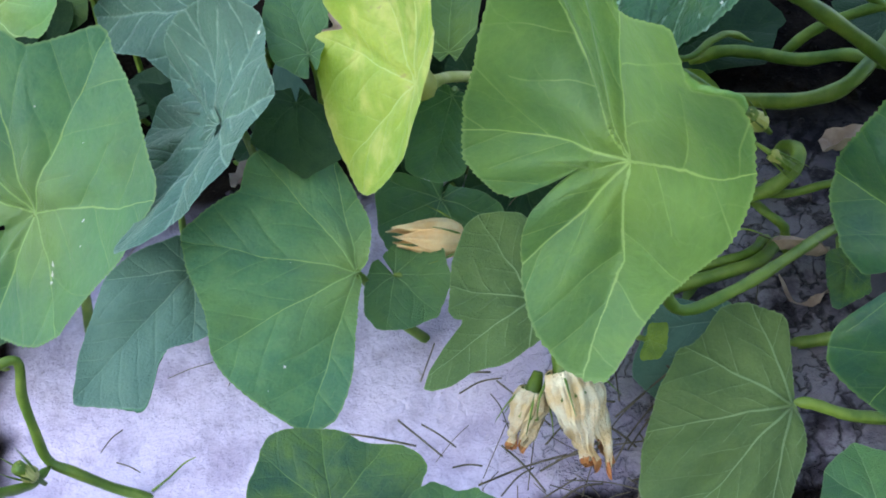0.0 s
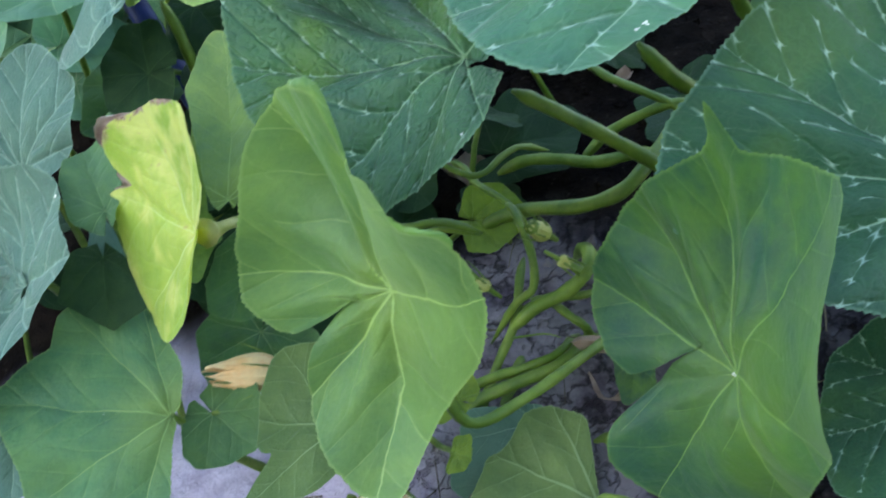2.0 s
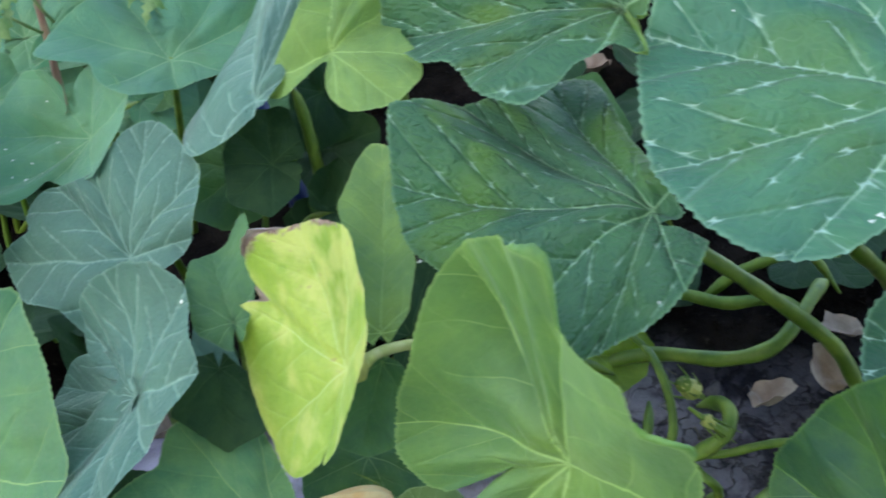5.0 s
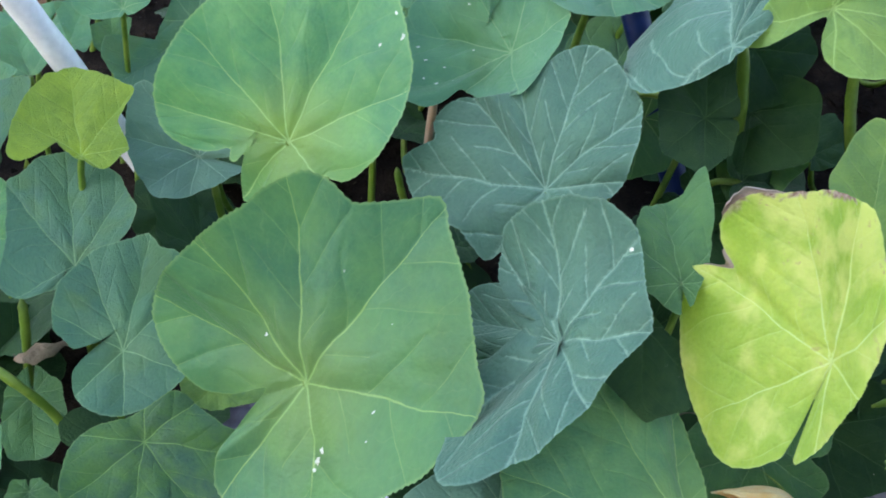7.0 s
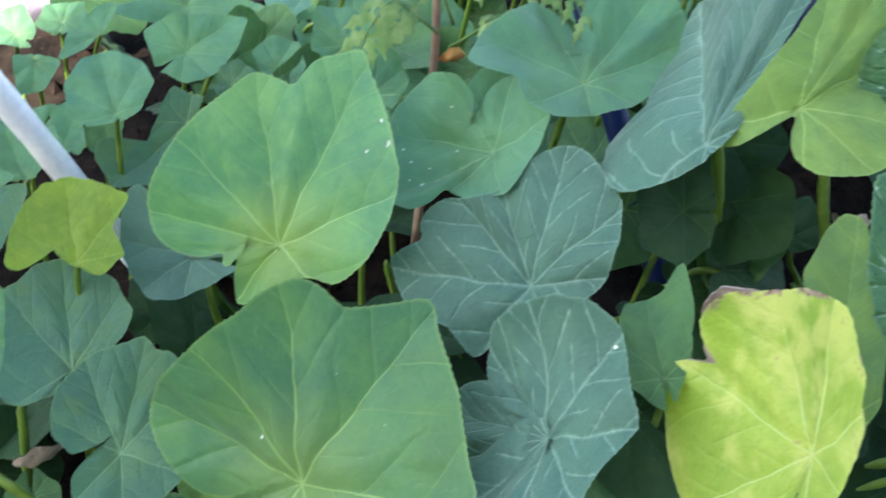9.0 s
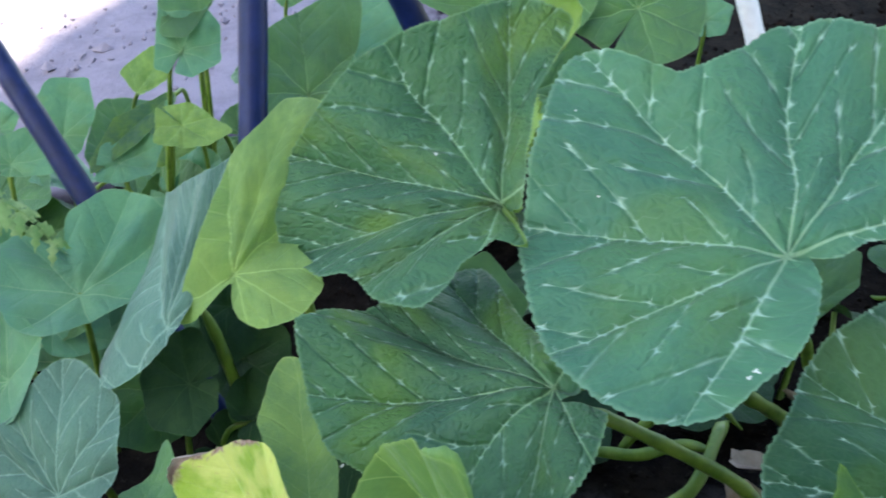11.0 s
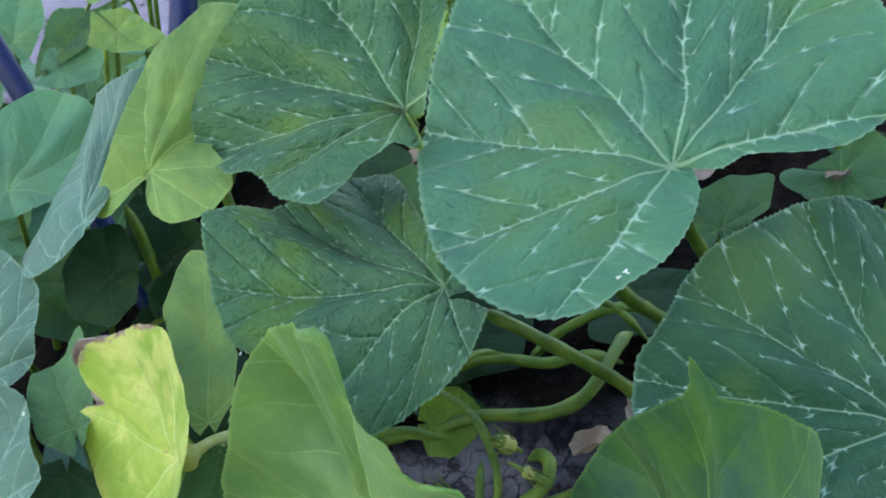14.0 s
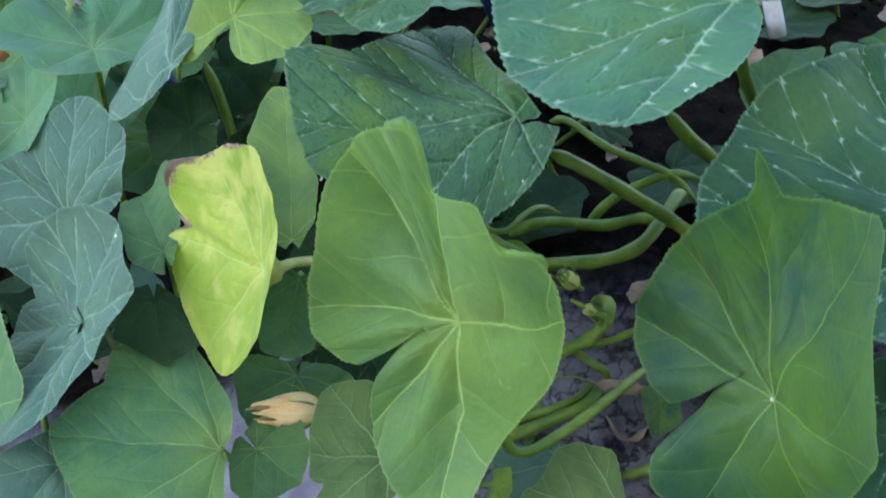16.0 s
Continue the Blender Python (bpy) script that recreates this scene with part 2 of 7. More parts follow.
LEAF = {
    "light": leaf_material("leaf_light_green", (0.060, 0.198, 0.098), (0.113, 0.300, 0.096), (0.29, 0.46, 0.17), width=0.0065, heart=0.6, through=0.25),
    "light2": leaf_material("leaf_fresh_green", (0.012, 0.074, 0.038), (0.056, 0.148, 0.018), (0.17, 0.31, 0.08), width=0.006, heart=0.1, warm=0.3, through=0.25),
    "olive": leaf_material("leaf_olive_green", (0.082, 0.185, 0.056), (0.145, 0.262, 0.056), (0.30, 0.45, 0.14), width=0.009, heart=0.3, warm=0.25, through=0.28),
    "flecked": leaf_material("leaf_flecked_dark", (0.011, 0.066, 0.031), (0.023, 0.096, 0.038), (0.19, 0.33, 0.20), width=0.0065, spots=1.0, ribs=0.34, coarse=0.95, pucker=1.2, warm=0.4, sheen=0.03, shine=0.3, through=0.12),
    "mid3": leaf_material("leaf_teal_green", (0.036, 0.122, 0.070), (0.058, 0.165, 0.078), (0.18, 0.33, 0.15), width=0.007, heart=0.1, warm=0.4, pucker=0.5, through=0.2),
    "mid": leaf_material("leaf_green", (0.030, 0.112, 0.034), (0.058, 0.165, 0.040), (0.16, 0.29, 0.11), width=0.008, warm=0.35, through=0.2),
    "mid2": leaf_material("leaf_dull_green", (0.060, 0.192, 0.104), (0.098, 0.258, 0.120), (0.20, 0.36, 0.17), width=0.008, heart=0.1, warm=0.3, pucker=0.4, through=0.2),
    # gap leaves: green darkened far down to deepen the shade under the canopy
    "dark": leaf_material("leaf_shade_darkened", (0.010, 0.040, 0.013), (0.020, 0.060, 0.016), (0.05, 0.11, 0.04), width=0.008, shine=0.2, gloss=0.5, sheen=0.02, through=0.12),
    "blue": leaf_material("leaf_silver_veined", (0.034, 0.105, 0.068), (0.056, 0.146, 0.092), (0.18, 0.31, 0.23), width=0.0055, ribs=0.5, halo=0.55, coarse=0.7, spots=0.26, pucker=1.0, through=0.1),
    "blue2": leaf_material("leaf_grey_green", (0.055, 0.138, 0.095), (0.078, 0.175, 0.115), (0.21, 0.34, 0.23), width=0.008, through=0.12),
    "spotted2": leaf_material("leaf_flecked_deep", (0.019, 0.086, 0.040), (0.040, 0.130, 0.046), (0.19, 0.34, 0.17), width=0.0065, spots=0.8, ribs=0.42, coarse=0.9, pucker=2.5, sheen=0.06, shine=0.36, warm=0.9, through=0.15),
    "light3": leaf_material("leaf_plain_green", (0.044, 0.152, 0.074), (0.086, 0.228, 0.070), (0.25, 0.41, 0.13), width=0.0065, heart=0.45, warm=0.35, through=0.25),
    "spotted": leaf_material("leaf_flecked", (0.028, 0.122, 0.068), (0.054, 0.174, 0.084), (0.21, 0.36, 0.21), width=0.0065, spots=1.1, ribs=0.42, coarse=0.9, pucker=2.1, sheen=0.08, shine=0.36, warm=0.45, through=0.15),
    "ygreen": leaf_material("leaf_yellow_green", (0.100, 0.222, 0.052), (0.180, 0.320, 0.070), (0.28, 0.43, 0.13), width=0.009, warm=0.3, through=0.3),
    "lime": leaf_material("leaf_lime_green", (0.130, 0.240, 0.022), (0.210, 0.330, 0.035), (0.28, 0.42, 0.10), width=0.009, through=0.35),
    "yellow": leaf_material("leaf_yellowing", (0.235, 0.360, 0.038), (0.420, 0.500, 0.085), (0.50, 0.62, 0.22), width=0.008, burn=1.0, through=0.3),
    "withered": leaf_material("leaf_withered_rim", (0.20, 0.12, 0.10), (0.42, 0.32, 0.29), (0.45, 0.36, 0.28), width=0.006, through=0.15),
    "under": leaf_material("leaf_underside", (0.058, 0.124, 0.026), (0.086, 0.164, 0.036), (0.22, 0.34, 0.14), width=0.013, pucker=-0.4, through=0.25),
}
STEM = plain_material("green_stem", (0.085, 0.170, 0.016), (0.185, 0.280, 0.040), 40.0, 0.45, 0.3, 0.002, through=0.15)


def ground_material():
    """Dark garden soil; pale whitewashed, dusty concrete along the front and at the back."""
    n = Nodes("soil_and_pale_concrete")
    vec = n.coords()
    sep = n.node("SeparateXYZ", Vector=vec)
    big, mid, fine = n.noise(vec, 5.0, 4.0), n.noise(vec, 26.0, 5.0, 0.65), n.noise(vec, 150.0, 4.0, 0.7)
    sway = n.t.nodes.new("ShaderNodeVectorMath")
    n.put(sway.inputs[0], vec)
    n.put(sway.inputs[1], n.node("CombineXYZ", X=n.math("MULTIPLY", n.noise(vec, 40.0, 4.0), 0.06), Y=n.math("MULTIPLY", n.noise(vec, 47.0, 4.0), 0.06), Z=0.0).outputs[0])
    crack = n.node("TexVoronoi", Vector=sway.outputs[0], Scale=48.0)
    crack.feature = "DISTANCE_TO_EDGE"
    soil = n.mix(n.step(mid, 0.35, 0.7), (0.004, 0.003, 0.003), (0.018, 0.013, 0.010))
    soil = n.mix(n.step(fine, 0.58, 0.75), soil, (0.04, 0.033, 0.028))
    pale = n.mix(n.step(mid, 0.32, 0.62), (0.44, 0.385, 0.54), (0.66, 0.59, 0.77))
    pale = n.mix(n.math("MULTIPLY", n.step(fine, 0.62, 0.78), 0.6), pale, (0.22, 0.19, 0.20))
    pale = n.mix(n.math("MULTIPLY", n.step(big, 0.58, 0.75), 0.35), pale, (0.30, 0.26, 0.27))
    edge = n.math("ADD", sep.outputs["Y"], n.math("MULTIPLY", n.math("SUBTRACT", big, 0.5), 0.22))
    front = n.math("SUBTRACT", 1.0, n.step(edge, 0.66, 0.74))
    front = n.math("MULTIPLY", front, n.step(edge, 0.385, 0.405))
    front = n.math("MULTIPLY", front, n.step(n.math("ADD", sep.outputs["X"], n.math("MULTIPLY", n.math("SUBTRACT", big, 0.5), 0.2)), -0.37, -0.33))
    rear = n.math("MULTIPLY", n.step(edge, 1.35, 1.5), n.math("SUBTRACT", 1.0, n.step(n.math("ADD", sep.outputs["X"], n.math("MULTIPLY", big, 0.2)), 0.3, 0.6)))
    f = n.math("MAXIMUM", front, rear)
    # right part of the front: grey cracked clods, with shadow painted into the tone
    right_grey = n.step(n.math("ADD", n.math("MULTIPLY", sep.outputs["X"], 1.4), n.math("MULTIPLY", mid, 0.4)), 0.22, 0.45)
    right_grey = n.math("MULTIPLY", right_grey, n.math("SUBTRACT", 1.0, rear))
    pale = n.mix(n.math("MULTIPLY", right_grey, 0.85), pale, n.mix(n.step(mid, 0.35, 0.6), (0.018, 0.015, 0.014), (0.17, 0.16, 0.17)))
    gape = n.math("SUBTRACT", 1.0, n.step(n.math("ADD", crack.outputs["Distance"], n.math("MULTIPLY", n.math("SUBTRACT", mid, 0.5), 0.9)), 0.0, 0.14))
    pale = n.mix(n.math("MULTIPLY", n.math("MULTIPLY", gape, right_grey), 0.5), pale, (0.012, 0.010, 0.009))
    # farther right, painted shade: blended towards the soil colour
    pale = n.mix(n.math("MULTIPLY", n.step(n.math("ADD", sep.outputs["X"], n.math("MULTIPLY", mid, 0.1)), 0.27, 0.38), n.math("MULTIPLY", right_grey, 0.75)), pale, soil)
    pale = n.mix(n.math("MULTIPLY", rear, 0.8), pale, (0.14, 0.125, 0.14))
    n.put(n.bsdf.inputs["Base Color"], n.mix(f, soil, pale))
    n.bsdf.inputs["Roughness"].default_value = 0.95
    n.bsdf.inputs["Specular IOR Level"].default_value = 0.05
    h = n.math("ADD", n.math("MULTIPLY", mid, 0.6), n.math("MULTIPLY", fine, 0.3))
    h = n.math("SUBTRACT", h, n.math("MULTIPLY", n.math("SUBTRACT", 1.0, n.step(crack.outputs["Distance"], 0.0, 0.05)), n.math("MULTIPLY", right_grey, 0.8)))
    n.put(n.bsdf.inputs["Normal"], n.bump(h, 0.8, 0.012))
    return n.mat


SOIL = ground_material()
WALL = plain_material("pale_render", (0.62, 0.60, 0.56), (0.70, 0.68, 0.64), 6.0, 0.9, 0.4, 0.01)
BLUE = plain_material("blue_plastic_coating", (0.004, 0.011, 0.055), (0.006, 0.016, 0.080), 60.0, 0.4, 0.15, 0.001, shine=0.22)
PIPE = plain_material("white_plastic_pipe", (0.82, 0.82, 0.86), (0.88, 0.88, 0.90), 25.0, 0.4, 0.1, 0.001)
BAG = plain_material("thin_white_plastic", (0.76, 0.76, 0.82), (0.86, 0.86, 0.90), 35.0, 0.35, 0.35, 0.004, through=0.25)
PETAL = plain_material("pale_orange_petal", (0.78, 0.50, 0.22), (0.82, 0.66, 0.36), 60.0, 0.55, 0.5, 0.002, through=0.25)
WILTED = plain_material("wilted_petal", (0.76, 0.58, 0.30), (0.86, 0.79, 0.58), 75.0, 0.6, 0.9, 0.004, through=0.2)
BROWNED = plain_material("browned_petal_tip", (0.50, 0.17, 0.05), (0.66, 0.34, 0.12), 50.0, 0.6, 0.9, 0.004)
DRY = plain_material("dry_brown_leaf", (0.22, 0.15, 0.11), (0.38, 0.29, 0.23), 40.0, 0.8, 0.8, 0.004)
STRAW = plain_material("dry_straw", (0.06, 0.05, 0.03), (0.17, 0.14, 0.09), 60.0, 0.8, 0.3, 0.001)
TWIG = plain_material("reddish_stem", (0.30, 0.16, 0.12), (0.36, 0.24, 0.16), 40.0, 0.6, 0.3, 0.001)
FROND = plain_material("feathery_pale_leaf", (0.13, 0.26, 0.075), (0.30, 0.42, 0.17), 45.0, 0.6, 0.4, 0.002, through=0.35)
SCAR = plain_material("pale_dried_fleck", (0.50, 0.54, 0.44), (0.66, 0.68, 0.60), 90.0, 0.7, 0.3, 0.001)
BUD = plain_material("young_bud", (0.42, 0.46, 0.12), (0.55, 0.56, 0.22), 60.0, 0.5, 0.4, 0.001, through=0.2)


# ---- building helpers ----
def part(name, verts, faces, material, parent=None, label="", smooth=True):
    me = bpy.data.meshes.new(name)
    me.from_pydata(verts, [], faces)
    me.materials.append(material)
    if smooth:
        me.shade_smooth()
    ob = new(name, me)
    ob.parent = parent
    if label:
        ob["label"] = label
    return ob


def thing(name, label, category, at=(0, 0, 0), group=""):
    ob = new(name)
    ob.empty_display_size = 0.05
    ob.matrix_world = Matrix.Translation(at)
    return tagged(ob, label, category, group)


def spline(points, steps=8):
    """A smooth line through the points (Catmull-Rom)."""
    p = [Vector(q) for q in points]
    p = [p[0] * 2 - p[1], *p, p[-1] * 2 - p[-2]]
    out = []
    for i in range(1, len(p) - 2):
        for k in range(steps):
            t = k / steps
            out.append(0.5 * ((2 * p[i]) + (p[i + 1] - p[i - 1]) * t + (2 * p[i - 1] - 5 * p[i] + 4 * p[i + 1] - p[i + 2]) * t * t + (3 * p[i] - p[i - 1] - 3 * p[i + 1] + p[i + 2]) * t**3))
    return [*out, p[-2]]


def tube(line, radius, sides=8, ribs=0.0):
    """Vertices and faces of a round, ribbed rod along a line; radius: one number or a function of 0..1."""
    verts, faces, n = [], [], len(line)
    for i, c in enumerate(line):
        way = (line[min(i + 1, n - 1)] - line[max(i - 1, 0)]).normalized()
        a = way.orthogonal().normalized() if i == 0 else (a - way * a.dot(way)).normalized()
        b = way.cross(a)
        r = radius(i / (n - 1)) if callable(radius) else radius
        for k in range(sides):
            rr = r * (1 + (ribs if k % 2 else -ribs))
            verts.append(c + (a * math.cos(2 * math.pi * k / sides) + b * math.sin(2 * math.pi * k / sides)) * rr)
    for i in range(n - 1):
        for k in range(sides):
            faces.append((i * sides + k, i * sides + (k + 1) % sides, (i + 1) * sides + (k + 1) % sides, (i + 1) * sides + k))
    faces.append(tuple(reversed(range(sides))))
    faces.append(tuple(range((n - 1) * sides, n * sides)))
    return [tuple(v) for v in verts], faces


def ground_height(x, y):
    """The bed climbs gently to the back and to one side."""
    z = 0.33 * (x + 0.02) + 0.22 * (y - 0.52)
    z = 0.16 * math.tanh(z / 0.16)
    return z


# ---- ground ----
def build_ground():
    xs = [-60, -20, -8, -4, -2.5] + [-1.6 + 0.04 * i for i in range(81)] + [2.5, 4, 8, 20, 60]
    ys = [-60, -20, -8, -3, -1.5] + [-0.6 + 0.04 * i for i in range(81)] + [3.5, 5, 9, 20, 60]
    verts, faces = [], []
    for y in ys:
        for x in xs:
            bumps = 0.012 * noise.noise((x * 7, y * 7, 0)) + 0.006 * noise.noise((x * 23, y * 23, 3))
            verts.append((x, y, ground_height(x, y) + bumps))
    w = len(xs)
    for j in range(len(ys) - 1):
        for i in range(w - 1):
            faces.append((j * w + i, j * w + i + 1, (j + 1) * w + i + 1, (j + 1) * w + i))
    return tagged(part("ground", verts, faces, SOIL), "pale dusty cracked ground with dark garden soil", "ground", kind="structure")


build_ground()

# ---- squash plants ----
PLANTS = {}
STYLE = {
    "light": ("squash_plant", "squash plant with large light green leaves", "plant"),
    "blue": ("squash_plant", "squash plant with grey-green silver-veined leaves", "plant"),
    "spotted": ("pumpkin_plant", "pumpkin plant with dark white-flecked leaves", "plant"),
    "mid": ("squash_plant", "squash plant with plain green leaves", "plant"),
}
FAMILY = {"light": "light", "olive": "light", "flecked": "spotted", "lime": "light", "light2": "light", "yellow": "light", "ygreen": "light", "blue": "blue", "blue2": "blue", "spotted": "spotted", "spotted2": "spotted", "light3": "light"}
LEAF_LABEL = {
    "yellow": "yellowing leaf with a brown withered edge",
    "blue": "grey-green leaf with silvery veins",
    "spotted": "dark green leaf with white flecks along the veins",
    "spotted2": "deep green puckered leaf with white flecks",
    "light": "light green leaf",
    "light3": "broad green leaf with yellowish veins",
    "ygreen": "yellow-green leaf",
    "lime": "small lime-green leaf",
    "olive": "olive-green curling leaf",
    "flecked": "deep green leaf with white flecks along the veins",
}


def plant_of(style):
    key = FAMILY.get(style, "mid")
    if key not in PLANTS:
        name, label, cat = STYLE[key]
        PLANTS[key] = thing(name, label, cat)
    return PLANTS[key]


def smooth_radius(radii, th):
    k = len(radii)
    f = (th / (2 * math.pi) * k) % k
    i, t = int(f), f - int(f)
    a, b, c, d = (radii[(i + j) % k] for j in (-1, 0, 1, 2))
    cub = 0.5 * (2 * b + (c - a) * t + (2 * a - 5 * b + 4 * c - d) * t * t + (3 * b - a - 3 * c + d) * t**3)
    return 0.65 * cub + 0.35 * (b + (c - b) * t)


RELIEF = {"spotted": 1.1, "spotted2": 1.2, "flecked": 0.8, "blue": 0.7, "under": -0.8, "mid": 0.8, "olive": 0.7, "yellow": 0.7}
TEETH = {"spotted": 0.011, "spotted2": 0.011, "flecked": 0.011, "blue": 0.009}


def vein_place(px, py):
    """Distances to the nearest main vein and side vein, and the way out along the main vein."""
    r = math.hypot(px, py)
    th = math.atan2(py, px) / radians(46)
    fr = th - round(th)
    d, s = abs(r * math.sin(fr * radians(46))), r * math.cos(fr * radians(46))
    q = (s - 1.15 * d + 0.35 * d * d + (0.07 if fr > 0 else -0.07)) / 0.34
    return d, abs(q - math.floor(q) - 0.5) * 0.25, s


def leaf(style, at, turn, size, vein, bend, radii, foot=None, wave=0.05, petiole=True, lift=0.0, sinus=None, veins=(), ripple=0.045, scars=(), stalk=0.018, tip=None, rolls=(), under="under", creases=(), lap=0.0, folds=()):
    """One leaf. at, turn: its middle and the turn of its plane; size: its radius in cm; vein: where the stalk joins, in cm on the plane;
    bend: curl along, twist, curl across, slopes on both sides of a crease and its direction, then four cubic terms; radii: reach of the edge in even directions, in cm;
    sinus: direction, depth and half breadth of the notch at the stalk; tip: direction and length of a drawn-out point; veins: direction of the notch, then of the main veins, counted from it;
    rolls: rims that curl over: direction, half breadth in degrees, length in cm, turn in degrees (down where negative);
    creases: folds in the blade from the stalk outwards: direction, half breadth in degrees, depth (a ridge where negative); lap: how far one lobe beside the notch lies over the other;
    folds: parts between two directions from the stalk that are bent up along both, by a slope (down where negative)."""
    m = pose(*at, *turn)
    size, vx, vy = size / 100, vein[0] / 100, vein[1] / 100
    rng = random.Random(int(abs(at[0] * 7919 + at[1] * 104729 + at[2] * 1299709) * 1000))
    ca, cb, cc, kl, kr, phi, *cubic = bend
    if not any(bend) and size < 0.062:
        ca, cc = rng.uniform(-0.06, 0.14), rng.uniform(-0.02, 0.2)
    if not sinus and not veins:
        notch = math.degrees(math.atan2(vy, vx))
        sinus, lap = (notch, max(0.3, math.hypot(vx, vy) * 100), 4.0), rng.choice((-0.09, 0.09))
        folds = [(notch, notch + 180, rng.uniform(-0.05, 0.2)), (notch + 180, notch + 360, rng.uniform(-0.05, 0.2))]
    if not veins:
        veins = (sinus[0], *(180 + 46 * k + rng.uniform(-6, 6) for k in range(-3, 4)))
    sn, cs, soft = math.sin(radians(phi)), math.cos(radians(phi)), 0.12 * size
    spokes, rings = (72, 9) if style == "dark" else (420, 38) if size > 0.088 else (270, 26) if size > 0.06 else (180, 18) if size > 0.045 else (96, 11)
    ph = [rng.uniform(0, 6.3) for _ in range(4)]
    off = rng.uniform(0, 50)
    relief, toothed = RELIEF.get(style, 0.7) * size, TEETH.get(style, 0.0085) * size
    verts, plane, rim, faces = [], [], [], []

    knots = [0.0, *veins[1:], 360.0]
    goals = [-180.0, *(46.0 * (i - (len(veins) - 2) / 2) for i in range(len(veins) - 1)), 180.0]

    def true_way(th):
        """Direction from the stalk, spread so that the main veins lie at even steps."""
        if not veins:
            return th
        a = (math.degrees(th) - veins[0]) % 360.0
        k = 1
        while knots[k] < a:
            k += 1
        return radians(goals[k - 1] + (goals[k] - goals[k - 1]) * (a - knots[k - 1]) / (knots[k] - knots[k - 1]))

    def on_plane(u, v):
        way, far = true_way(math.atan2(v, u)), math.hypot(u, v)
        sway = 0.05 * min(1.0, far * 3)
        return far * math.cos(way) + sway * noise.noise((u * 2.4, v * 2.4, off)), far * math.sin(way) + sway * noise.noise((u * 2.4, v * 2.4, off + 9)), way, far

    def height(x, y, rho):
        v = -(x - vx) * sn + (y - vy) * cs
        root = math.sqrt(v * v + soft * soft)
        h = (ca * x * x + cb * x * y + cc * y * y) / size + 0.5 * kl * (root + v) + 0.5 * kr * (root - v)
        if cubic:
            h += (cubic[0] * x**3 + cubic[1] * x * x * y + cubic[2] * x * y * y + cubic[3] * y**3) / size**2
        u, v = (x - vx) / size, (y - vy) / size
        px, py, th, r = on_plane(u, v)
        h += size * wave * rho**2.5 * (math.sin(3 * th + ph[0]) * 0.5 + math.sin(5 * th + ph[1]) * 0.35 + math.sin(9 * th + ph[2]) * 0.18)
        h += size * ripple * (math.cos(th / radians(46) * 2 * math.pi) * -1) * min(r, 1.0) ** 1.2 * (1 - 0.5 * rho)
        h -= size * 0.09 * math.exp(-((r / 0.16) ** 2))
        h += size * 0.022 * (math.sin(3.1 * u + off) * math.sin(3.7 * v + 1.7 * off) + 0.7 * math.sin(5.3 * u - 4.4 * v + 2.3 * off))
        d, side, s = vein_place(px, py)
        fade = min(1.0, r * 2.5)
        h -= relief * fade * (0.022 * math.exp(-((d / 0.05) ** 2)) + 0.011 * math.exp(-((side / 0.03) ** 2)) * min(1.0, s * 3))
        h += relief * 0.010 * fade * noise.noise((u * 8, v * 8, off + 4))
        around = math.degrees(math.atan2(v, u))
        for first, second, slope in folds:
            gap, wide = (around - first) % 360, (second - first) % 360
            if gap < wide:
                h += slope * size * (math.sqrt((r * math.sin(radians(min(gap, wide - gap, 90)))) ** 2 + 0.0016) - 0.04)
        if lap and sinus:
            gap = (around - sinus[0] + 180) % 360 - 180
            h += size * lap * math.tanh(gap / 2.5) * math.exp(-abs(gap) / 45) * min(r, 1.0)
        for way, half, deep in creases:
            gap = (around - way + 180) % 360 - 180
            h -= size * deep * math.exp(-((gap / half) ** 2)) * min(r, 1.0) ** 1.1
        return h

    reach = []
    for i in range(spokes):
        th = 2 * math.pi * i / spokes
        big = smooth_radius(radii, th) / 100
        if sinus:
            gap = abs((th - radians(sinus[0]) + math.pi) % (2 * math.pi) - math.pi) / radians(sinus[2] if len(sinus) > 2 else 7.5)
            if gap < 1:
                big = min(big, sinus[1] / 100 + (big - sinus[1] / 100) * gap**0.6)
        if tip:
            gap = abs((th - radians(tip[0]) + math.pi) % (2 * math.pi) - math.pi) / radians(4.5)
            big += tip[1] / 100 * max(0.0, 1 - gap) ** 1.4
        reach.append(big)
    turn_by = radians(4)
    for j in range(rings + 1):
        rho = (j / rings) ** 0.85
        for i in range(spokes):
            if j == 0 and i:
                continue
            th = 2 * math.pi * i / spokes
            tooth = toothed * (0.55 - (i % 3) * 0.5) * (0.5 + 1.0 * rng.random()) if j == rings else 0.0
            rr = reach[i] * rho + tooth
            x, y = rr * math.cos(th), rr * math.sin(th)
            verts.append((x, y, height(x, y, rho) + lift))
            u, v = (x - vx) / size, (y - vy) / size
            px, py, way, far = on_plane(u, v)
            pull = 1.0
            if veins:
                around = math.atan2(v, u)
                pull = min(2.5, max(0.4, ((true_way(around + turn_by) - true_way(around - turn_by)) % (2 * math.pi)) / (2 * turn_by)))
            plane.append((px, py, pull))
            rim.append(rho)
    for i in range(spokes):
        faces.append((0, 1 + i, 1 + (i + 1) % spokes))
    for j in range(1, rings):
        a, b = 1 + (j - 1) * spokes, 1 + j * spokes
        for i in range(spokes):
            k = (i + 1) % spokes
            faces.append((a + i, b + i, b + k, a + k))
    turned = []
    last = 1 + (rings - 1) * spokes
